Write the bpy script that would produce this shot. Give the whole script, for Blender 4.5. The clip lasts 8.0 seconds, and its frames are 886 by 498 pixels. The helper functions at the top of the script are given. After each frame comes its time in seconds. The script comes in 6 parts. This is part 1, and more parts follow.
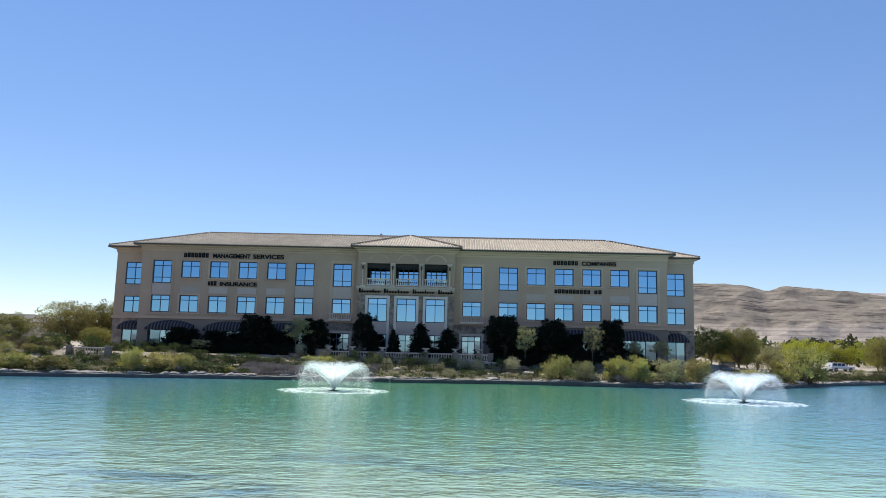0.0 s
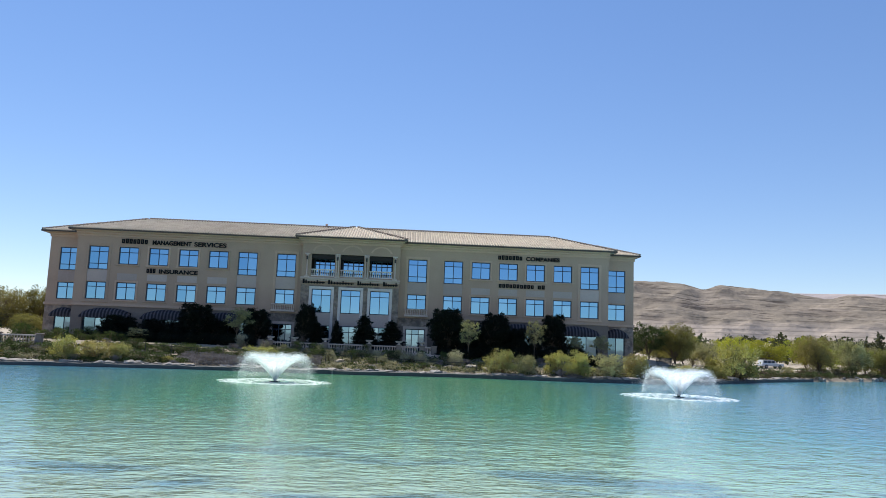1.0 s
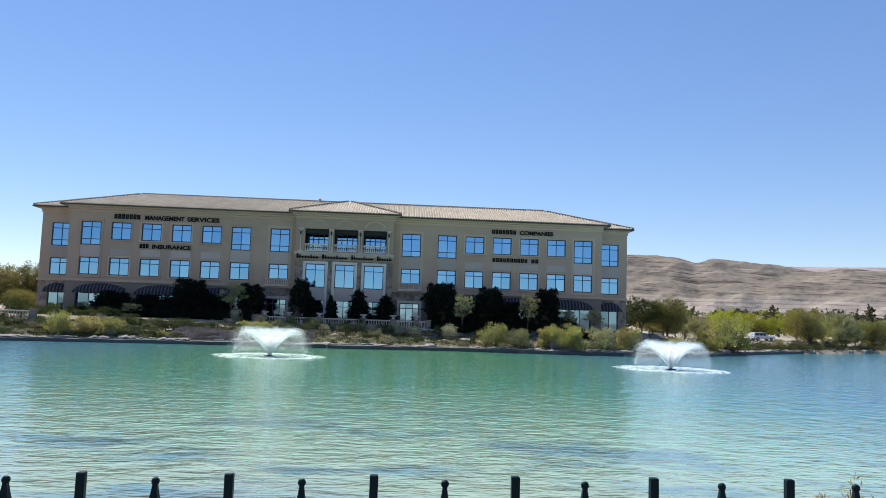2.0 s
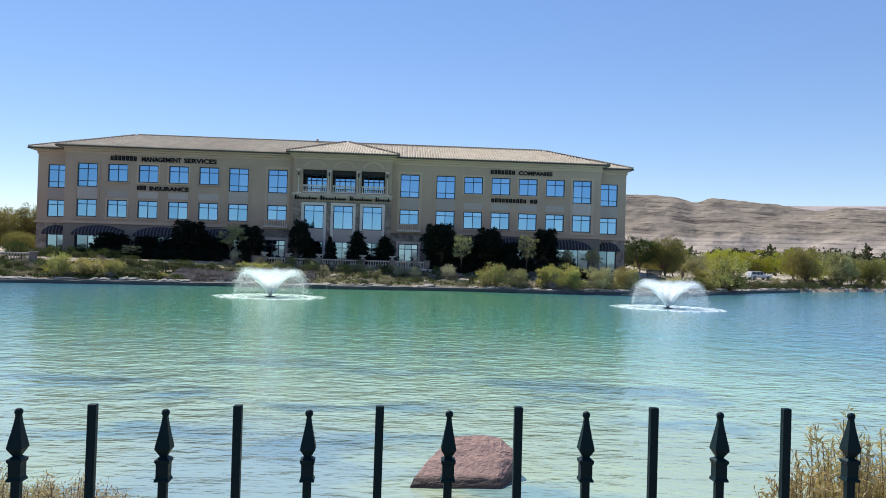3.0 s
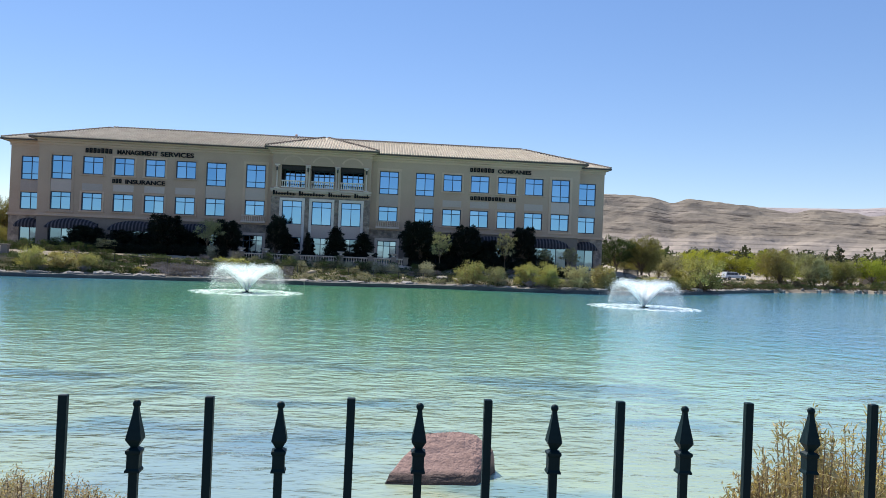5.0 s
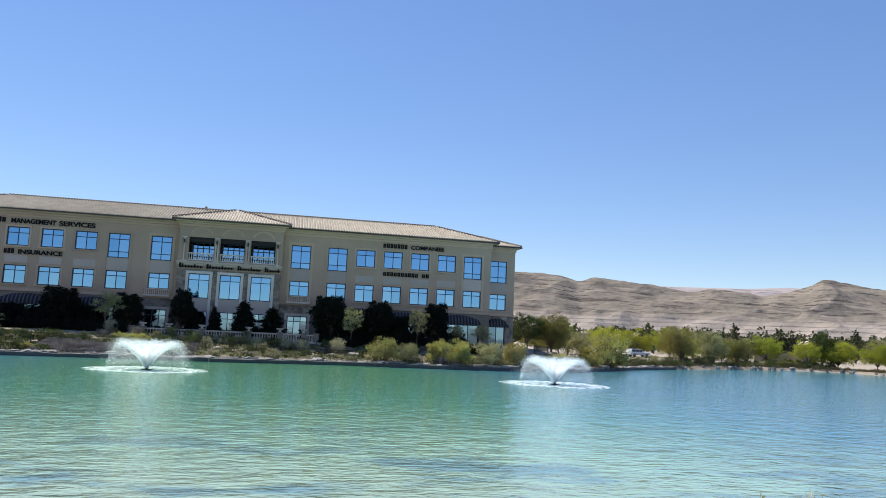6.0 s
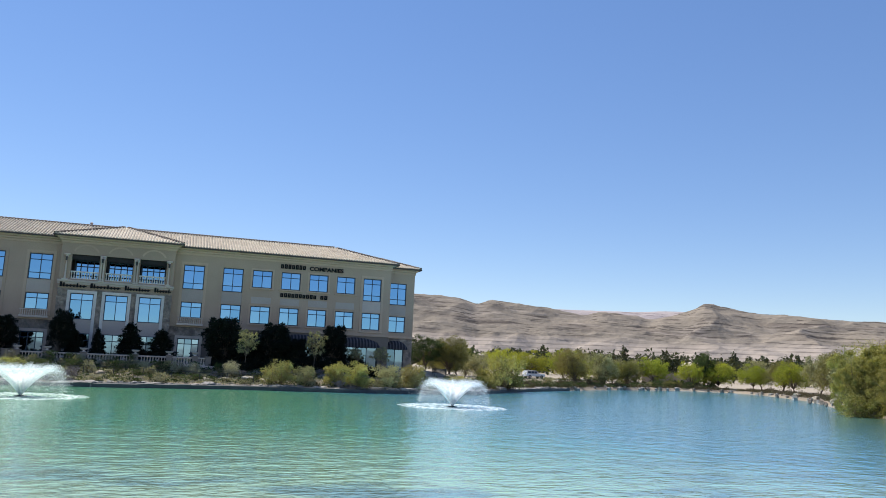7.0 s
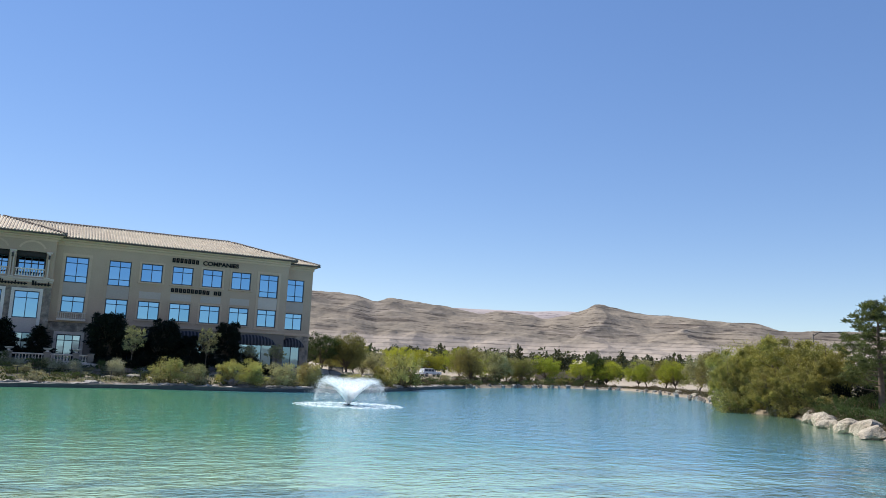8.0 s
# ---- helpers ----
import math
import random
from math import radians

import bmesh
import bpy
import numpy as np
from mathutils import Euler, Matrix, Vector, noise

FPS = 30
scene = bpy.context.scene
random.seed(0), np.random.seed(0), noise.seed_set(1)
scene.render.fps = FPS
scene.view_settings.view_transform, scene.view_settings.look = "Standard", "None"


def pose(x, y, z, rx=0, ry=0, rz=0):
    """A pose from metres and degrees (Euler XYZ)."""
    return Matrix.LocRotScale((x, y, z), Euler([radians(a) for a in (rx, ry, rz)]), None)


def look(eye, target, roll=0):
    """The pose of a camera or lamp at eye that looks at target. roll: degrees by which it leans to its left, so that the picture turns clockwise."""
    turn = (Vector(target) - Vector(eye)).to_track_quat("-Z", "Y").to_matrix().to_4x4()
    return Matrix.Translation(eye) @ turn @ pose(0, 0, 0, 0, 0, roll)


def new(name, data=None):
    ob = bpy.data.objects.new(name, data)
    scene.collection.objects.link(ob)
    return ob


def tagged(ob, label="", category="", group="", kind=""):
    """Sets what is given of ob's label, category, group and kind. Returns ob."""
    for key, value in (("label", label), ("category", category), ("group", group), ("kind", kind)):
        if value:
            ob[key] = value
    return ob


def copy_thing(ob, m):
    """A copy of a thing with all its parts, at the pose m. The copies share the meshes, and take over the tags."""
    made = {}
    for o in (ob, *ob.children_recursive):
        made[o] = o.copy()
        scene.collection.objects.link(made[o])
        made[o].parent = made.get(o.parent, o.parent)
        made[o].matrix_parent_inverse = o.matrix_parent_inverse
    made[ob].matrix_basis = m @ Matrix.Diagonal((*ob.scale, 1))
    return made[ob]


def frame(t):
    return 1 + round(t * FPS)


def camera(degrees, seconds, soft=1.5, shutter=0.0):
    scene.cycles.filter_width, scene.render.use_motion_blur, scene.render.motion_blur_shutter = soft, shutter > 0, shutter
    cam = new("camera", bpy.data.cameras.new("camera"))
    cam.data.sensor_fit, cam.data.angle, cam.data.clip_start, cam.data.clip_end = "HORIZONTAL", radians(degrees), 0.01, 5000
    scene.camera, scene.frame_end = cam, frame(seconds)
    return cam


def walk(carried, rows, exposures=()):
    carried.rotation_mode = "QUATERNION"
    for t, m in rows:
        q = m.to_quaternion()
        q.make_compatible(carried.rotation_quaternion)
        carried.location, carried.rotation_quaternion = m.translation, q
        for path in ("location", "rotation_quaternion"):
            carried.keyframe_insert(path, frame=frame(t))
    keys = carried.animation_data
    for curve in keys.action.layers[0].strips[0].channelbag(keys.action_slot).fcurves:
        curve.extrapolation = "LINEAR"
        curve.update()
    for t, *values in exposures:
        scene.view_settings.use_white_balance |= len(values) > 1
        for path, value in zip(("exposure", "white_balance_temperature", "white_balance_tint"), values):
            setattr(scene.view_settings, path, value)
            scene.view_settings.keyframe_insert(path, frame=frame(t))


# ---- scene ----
cam = camera(61.0, 8.0, 0.9)
PATH = [
    (0, (0.000, -1.330, 3.085), (-0.0485, 0.6520, 3.3481), 1.4),
    (0.5, (-0.004, -1.330, 3.074), (0.0300, 0.6528, 3.3334), 1.9),
    (1, (0.000, -1.335, 3.064), (0.0959, 0.6471, 3.3131), 2.2),
    (2.3, (0.009, -1.353, 3.044), (0.1370, 0.6380, 3.1880), 1.8),
    (2.5, (-0.001, -1.346, 3.041), (0.1400, 0.6460, 3.1540), 1.8),
    (3, (0.000, -1.350, 3.037), (0.1240, 0.6460, 3.0620), 1.7),
    (3.5, (0.004, -1.360, 3.032), (0.1070, 0.6370, 2.9810), 1.7),
    (4, (0.013, -1.377, 3.027), (0.1080, 0.6190, 2.9370), 1.9),
    (4.2, (0.022, -1.389, 3.025), (0.1200, 0.6070, 2.9390), 2.1),
    (5.3, (-0.009, -1.335, 3.036), (0.2240, 0.6500, 3.1260), 2.5),
    (5.5, (-0.030, -1.294, 3.038), (0.2431, 0.6824, 3.1770), 2.7),
    (5.8, (-0.060, -1.243, 3.045), (0.2890, 0.7170, 3.2370), 2.6),
    (6, (-0.076, -1.222, 3.058), (0.3250, 0.7238, 3.2886), 2.6),
    (6.5, (-0.098, -1.200, 3.080), (0.4319, 0.7080, 3.3605), 2.5),
    (7, (-0.112, -1.192, 3.094), (0.5404, 0.6747, 3.3935), 2.4),
    (7.5, (-0.121, -1.190, 3.105), (0.6498, 0.6304, 3.4085), 2.4),
    (8, (-0.127, -1.190, 3.112), (0.7696, 0.5715, 3.4173), 2.5),
]
walk(cam, [(t, look(eye, target, roll)) for t, eye, target, roll in PATH], [(0.0, 0.68), (2.3, 0.70), (3.3, 0.72), (4.2, 0.76), (5.5, 0.72), (7.0, 0.68), (8.0, 0.68)])

# ---- daylight: high sun behind the building, to the left ----
SUN_DIR = Vector((-0.28, 0.56, 0.80)).normalized()
world = bpy.data.worlds.new("sky")
scene.world = world
world.use_nodes = True
wn, wl = world.node_tree.nodes, world.node_tree.links
sky = wn.new("ShaderNodeTexSky")
sky.sky_type = "NISHITA"
sky.sun_disc = False
sky.sun_elevation = math.asin(SUN_DIR.z)
sky.sun_rotation = math.atan2(SUN_DIR.x, SUN_DIR.y)
sky.altitude, sky.air_density, sky.dust_density, sky.ozone_density = 1200, 1.0, 0.0, 3.6
wn["Background"].inputs["Strength"].default_value = 0.15
vivid = wn.new("ShaderNodeHueSaturation")
vivid.inputs["Saturation"].default_value, vivid.inputs["Hue"].default_value = 1.38, 0.513
vivid.inputs["Value"].default_value = 1.11
even = wn.new("ShaderNodeGamma")
even.inputs["Gamma"].default_value = 0.64
wl.new(sky.outputs[0], even.inputs["Color"])
wl.new(even.outputs[0], vivid.inputs["Color"])
wl.new(vivid.outputs[0], wn["Background"].inputs["Color"])

sun_lamp = new("sun", bpy.data.lights.new("sun", "SUN"))
sun_lamp.data.energy, sun_lamp.data.angle, sun_lamp.data.color = 3.8, radians(0.5), (1.0, 0.95, 0.86)
sun_lamp.matrix_world = look(SUN_DIR * 300, (0, 0, 0))

# ---- materials ----
def nodes_of(name):
    m = bpy.data.materials.new(name)
    m.use_nodes = True
    return m, m.node_tree.nodes, m.node_tree.links


def math_node(n, l, op, a, b=None, c=None, clamp=False):
    k = n.new("ShaderNodeMath")
    k.operation, k.use_clamp = op, clamp
    for i, v in enumerate((a, b, c)):
        if v is None:
            continue
        if isinstance(v, (int, float)):
            k.inputs[i].default_value = v
        else:
            l.new(v, k.inputs[i])
    return k.outputs[0]


def mixed(n, l, fac, a, b, mode="MIX"):
    k = n.new("ShaderNodeMix")
    k.data_type, k.blend_type = "RGBA", mode
    for socket, v in ((k.inputs[0], fac), (k.inputs[6], a), (k.inputs[7], b)):
        if isinstance(v, (int, float)):
            socket.default_value = v
        elif isinstance(v, tuple):
            socket.default_value = (*v, 1)
        else:
            l.new(v, socket)
    return k.outputs[2]


def noise_of(n, l, co, scale, detail=4, rough=0.55, stretch=None):
    k = n.new("ShaderNodeTexNoise")
    k.inputs["Scale"].default_value, k.inputs["Detail"].default_value, k.inputs["Roughness"].default_value = scale, detail, rough
    if stretch:
        s = n.new("ShaderNodeMapping")
        s.inputs["Scale"].default_value = stretch
        l.new(co, s.inputs[0])
        co = s.outputs[0]
    l.new(co, k.inputs["Vector"])
    return k.outputs["Fac"]


def ramped(n, l, v, lo, hi, a=0.0, b=1.0):
    k = n.new("ShaderNodeMapRange")
    k.clamp = True
    for i, x in enumerate((lo, hi, a, b)):
        k.inputs[i + 1].default_value = x
    l.new(v, k.inputs[0])
    return k.outputs[0]


def surface(name, c1, c2, rough=0.85, large=0.5, fine=12.0, bump=0.3, metal=0.0, rand=0.15, stretch=None, spec=0.5):
    """A matt or glossy surface with variation at two scales, some from object to object, and fine relief."""
    m, n, l = nodes_of(name)
    b = n["Principled BSDF"]
    co = n.new("ShaderNodeTexCoord").outputs["Object"]
    big, small = noise_of(n, l, co, large, 4, 0.6, stretch), noise_of(n, l, co, fine, 5, 0.6, stretch)
    col = mixed(n, l, ramped(n, l, big, 0.35, 0.65), c1, c2)
    col = mixed(n, l, ramped(n, l, small, 0.3, 0.7, 0.0, 0.35), col, tuple(0.6 * x for x in c1))
    info = n.new("ShaderNodeObjectInfo").outputs["Random"]
    hsv = n.new("ShaderNodeHueSaturation")
    l.new(ramped(n, l, info, 0, 1, 1 - rand, 1 + rand), hsv.inputs["Value"])
    l.new(col, hsv.inputs["Color"])
    l.new(hsv.outputs[0], b.inputs["Base Color"])
    l.new(ramped(n, l, small, 0.2, 0.8, max(rough - 0.1, 0.03), min(rough + 0.1, 1)), b.inputs["Roughness"])
    b.inputs["Metallic"].default_value = metal
    b.inputs["Specular IOR Level"].default_value = spec
    if bump:
        k = n.new("ShaderNodeBump")
        k.inputs["Strength"].default_value, k.inputs["Distance"].default_value = bump, 0.6 / fine
        l.new(small, k.inputs["Height"])
        l.new(k.outputs[0], b.inputs["Normal"])
    return m


def leafy(name, c1, c2, c3, light=0.35):
    """Leaves: three hues from leaf to leaf, part of the light passing through."""
    m, n, l = nodes_of(name)
    out = n["Material Output"]
    r = n.new("ShaderNodeNewGeometry").outputs["Random Per Island"]
    co = n.new("ShaderNodeTexCoord").outputs["Object"]
    col = mixed(n, l, r, c1, c2)
    col = mixed(n, l, ramped(n, l, noise_of(n, l, co, 0.9, 3), 0.42, 0.62, 0.0, 0.8), col, c3)
    info = n.new("ShaderNodeObjectInfo").outputs["Random"]
    hsv = n.new("ShaderNodeHueSaturation")
    l.new(ramped(n, l, info, 0, 1, 0.82, 1.18), hsv.inputs["Value"])
    l.new(ramped(n, l, math_node(n, l, "FRACT", math_node(n, l, "MULTIPLY", info, 7.3)), 0, 1, 0.485, 0.515), hsv.inputs["Hue"])
    l.new(col, hsv.inputs["Color"])
    b = n["Principled BSDF"]
    b.inputs["Roughness"].default_value = 0.6
    b.inputs["Specular IOR Level"].default_value = 0.18
    l.new(hsv.outputs[0], b.inputs["Base Color"])
    t = n.new("ShaderNodeBsdfTranslucent")
    l.new(mixed(n, l, 1.0, hsv.outputs[0], (1.0, 1.0, 0.55), "MULTIPLY"), t.inputs[0])
    s = n.new("ShaderNodeMixShader")
    s.inputs[0].default_value = light
    l.new(b.outputs[0], s.inputs[1])
    l.new(t.outputs[0], s.inputs[2])
    l.new(s.outputs[0], out.inputs[0])
    return m


M = {}
M["stucco"] = surface("stucco", (0.565, 0.396, 0.286), (0.50, 0.348, 0.252), 0.9, 0.25, 9.0, 0.25)
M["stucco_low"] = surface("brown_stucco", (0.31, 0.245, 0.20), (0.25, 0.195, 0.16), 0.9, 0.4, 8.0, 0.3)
M["spandrel"] = surface("grey_panel", (0.55, 0.44, 0.38), (0.50, 0.395, 0.345), 0.8, 0.4, 8.0, 0.15)
M["trim"] = surface("cast_stone", (0.70, 0.56, 0.46), (0.60, 0.475, 0.395), 0.85, 0.8, 10.0, 0.25)
M["white_trim"] = surface("pale_cast_stone", (0.78, 0.69, 0.63), (0.67, 0.59, 0.54), 0.8, 0.8, 10.0, 0.2)
M["veneer"] = surface("stone_veneer", (0.46, 0.355, 0.28), (0.15, 0.12, 0.105), 0.9, 1.3, 2.6, 1.2)
M["tile"] = surface("roof_tile", (0.72, 0.62, 0.48), (0.56, 0.46, 0.35), 0.85, 0.9, 2.6, 0.3)
M["cap_tile"] = surface("dark_cap_tile", (0.30, 0.235, 0.18), (0.20, 0.155, 0.12), 0.9, 1.2, 3.0, 0.3)
M["frame"] = surface("blue_metal_frame", (0.018, 0.045, 0.085), (0.014, 0.035, 0.07), 0.4, 1.0, 10.0, 0.0)
M["gutter"] = surface("dark_brown_gutter", (0.075, 0.052, 0.040), (0.055, 0.040, 0.032), 0.5, 1.0, 8.0, 0.05)
M["liner"] = surface("dark_lake_liner", (0.060, 0.062, 0.066), (0.038, 0.040, 0.043), 0.75, 0.7, 5.0, 0.4)
M["dark"] = surface("dark_interior", (0.03, 0.03, 0.035), (0.02, 0.02, 0.022), 0.9, 1.0, 5.0, 0.0)
M["blind"] = surface("dark_brown_soffit", (0.024, 0.018, 0.016), (0.017, 0.013, 0.012), 0.8, 1.0, 5.0, 0.1)
M["letter"] = surface("black_letters", (0.008, 0.008, 0.009), (0.011, 0.011, 0.011), 0.6, 1.0, 10.0, 0.0, 0.0, 0.1, None, 0.2)
M["iron"] = surface("dark_green_paint", (0.002, 0.014, 0.018), (0.003, 0.019, 0.024), 0.48, 5.0, 160.0, 0.12, 0.0, 0.05, None, 0.12)
M["pale_cap"] = surface("pale_rail_paint", (0.32, 0.39, 0.38), (0.26, 0.32, 0.31), 0.5, 4.0, 60.0, 0.1)
M["post_metal"] = surface("dark_bronze_paint", (0.03, 0.028, 0.025), (0.045, 0.04, 0.035), 0.5, 2.0, 20.0, 0.1)
M["bark"] = surface("bark", (0.12, 0.085, 0.06), (0.20, 0.15, 0.11), 0.95, 2.0, 14.0, 0.8)
M["twig"] = surface("dry_twigs", (0.30, 0.21, 0.12), (0.20, 0.13, 0.07), 0.9, 3.0, 40.0, 0.4)
M["pale_rock"] = surface("pale_limestone", (0.58, 0.50, 0.39), (0.30, 0.24, 0.17), 0.92, 1.1, 4.0, 1.6)
M["brown_rock"] = surface("brown_shore_rock", (0.34, 0.26, 0.20), (0.15, 0.115, 0.09), 0.92, 1.1, 5.0, 1.0)
M["edge_rock"] = surface("grey_edge_stone", (0.42, 0.385, 0.345), (0.16, 0.15, 0.14), 0.92, 1.2, 6.0, 0.9)
M["red_rock"] = surface("red_sandstone", (0.40, 0.25, 0.205), (0.27, 0.165, 0.135), 0.8, 2.2, 16.0, 0.9)
M["asphalt"] = surface("asphalt", (0.055, 0.055, 0.055), (0.07, 0.068, 0.065), 0.9, 0.3, 6.0, 0.2)
M["car_paint"] = surface("white_car_paint", (0.80, 0.80, 0.78), (0.76, 0.76, 0.74), 0.25, 1.0, 10.0, 0.0)
M["rubber"] = surface("tyre_rubber", (0.02, 0.02, 0.02), (0.03, 0.03, 0.03), 0.85, 3.0, 20.0, 0.2)
M["house"] = surface("pale_house_wall", (0.62, 0.54, 0.43), (0.55, 0.47, 0.38), 0.9, 0.3, 4.0, 0.1)
M["block"] = surface("tan_block_wall", (0.42, 0.34, 0.26), (0.36, 0.29, 0.225), 0.9, 0.5, 5.0, 0.3)

# evergreen leaves taken to near black, with shade put into the colour
M["leaf_shaded"] = leafy("shaded_dark_leaves", (0.006, 0.010, 0.005), (0.013, 0.018, 0.009), (0.007, 0.010, 0.006), 0.05)
M["leaf_olive"] = leafy("olive_leaves", (0.22, 0.205, 0.068), (0.34, 0.305, 0.11), (0.15, 0.14, 0.05), 0.3)
M["leaf_lime"] = leafy("yellow_green_leaves", (0.36, 0.40, 0.05), (0.48, 0.49, 0.09), (0.28, 0.32, 0.045), 0.45)
M["leaf_gold"] = leafy("golden_leaves", (0.50, 0.44, 0.19), (0.40, 0.375, 0.15), (0.23, 0.18, 0.075), 0.3)
M["leaf_green"] = leafy("green_leaves", (0.06, 0.088, 0.028), (0.115, 0.145, 0.048), (0.04, 0.06, 0.02), 0.28)
M["leaf_willow"] = leafy("willow_leaves", (0.33, 0.31, 0.08), (0.47, 0.42, 0.12), (0.14, 0.14, 0.04), 0.3)
M["leaf_moss"] = leafy("moss_green_leaves", (0.38, 0.365, 0.12), (0.50, 0.465, 0.17), (0.18, 0.17, 0.06), 0.3)
M["leaf_grey"] = leafy("grey_green_leaves", (0.31, 0.29, 0.19), (0.43, 0.40, 0.28), (0.22, 0.205, 0.15), 0.3)
M["leaf_brush"] = leafy("brown_brush_leaves", (0.16, 0.11, 0.07), (0.10, 0.075, 0.05), (0.13, 0.125, 0.06), 0.15)
M["leaf_pale"] = leafy("pale_sage_leaves", (0.46, 0.43, 0.31), (0.58, 0.55, 0.42), (0.32, 0.30, 0.20), 0.25)
M["leaf_sage"] = leafy("dusty_olive_leaves", (0.34, 0.32, 0.17), (0.48, 0.445, 0.25), (0.17, 0.165, 0.085), 0.28)
M["leaf_lilac"] = leafy("lilac_grey_leaves", (0.23, 0.205, 0.24), (0.33, 0.30, 0.34), (0.14, 0.13, 0.13), 0.2)
M["leaf_pine"] = leafy("pine_needles", (0.125, 0.145, 0.06), (0.20, 0.21, 0.085), (0.09, 0.10, 0.045), 0.4)
M["leaf_bank"] = leafy("dry_willow_leaves", (0.74, 0.62, 0.38), (0.44, 0.42, 0.22), (0.42, 0.25, 0.12), 0.35)
M["leaf_dry"] = leafy("dry_brush_leaves", (0.64, 0.53, 0.39), (0.30, 0.235, 0.17), (0.42, 0.37, 0.22), 0.3)
M["leaf_far"] = leafy("far_wood_leaves", (0.06, 0.07, 0.035), (0.11, 0.11, 0.055), (0.05, 0.055, 0.033), 0.25)


def glass_material(name, c1, c2):
    """Solar-control glass: a blue-tinted mirror coating, slightly uneven from pane to pane."""
    m, n, l = nodes_of(name)
    b = n["Principled BSDF"]
    info = n.new("ShaderNodeObjectInfo").outputs["Random"]
    l.new(mixed(n, l, info, c1, c2), b.inputs["Base Color"])
    b.inputs["Metallic"].default_value, b.inputs["Roughness"].default_value = 1.0, 0.04
    co = n.new("ShaderNodeTexCoord").outputs["Object"]
    k = n.new("ShaderNodeBump")
    k.inputs["Strength"].default_value, k.inputs["Distance"].default_value = 0.05, 0.05
    l.new(noise_of(n, l, co, 0.8, 1), k.inputs["Height"])
    l.new(k.outputs[0], b.inputs["Normal"])
    return m


def striped_cloth():
    m, n, l = nodes_of("striped_awning_cloth")
    b = n["Principled BSDF"]
    co = n.new("ShaderNodeTexCoord").outputs["Object"]
    x = n.new("ShaderNodeSeparateXYZ")
    l.new(co, x.inputs[0])
    band = math_node(n, l, "GREATER_THAN", math_node(n, l, "FRACT", math_node(n, l, "MULTIPLY", x.outputs[0], 2.6)), 0.55)
    col = mixed(n, l, band, (0.016, 0.014, 0.02), (0.105, 0.092, 0.10))
    l.new(mixed(n, l, ramped(n, l, noise_of(n, l, co, 1.5), 0.4, 0.7, 0, 0.4), col, (0.03, 0.027, 0.03)), b.inputs["Base Color"])
    b.inputs["Roughness"].default_value = 0.9
    return m


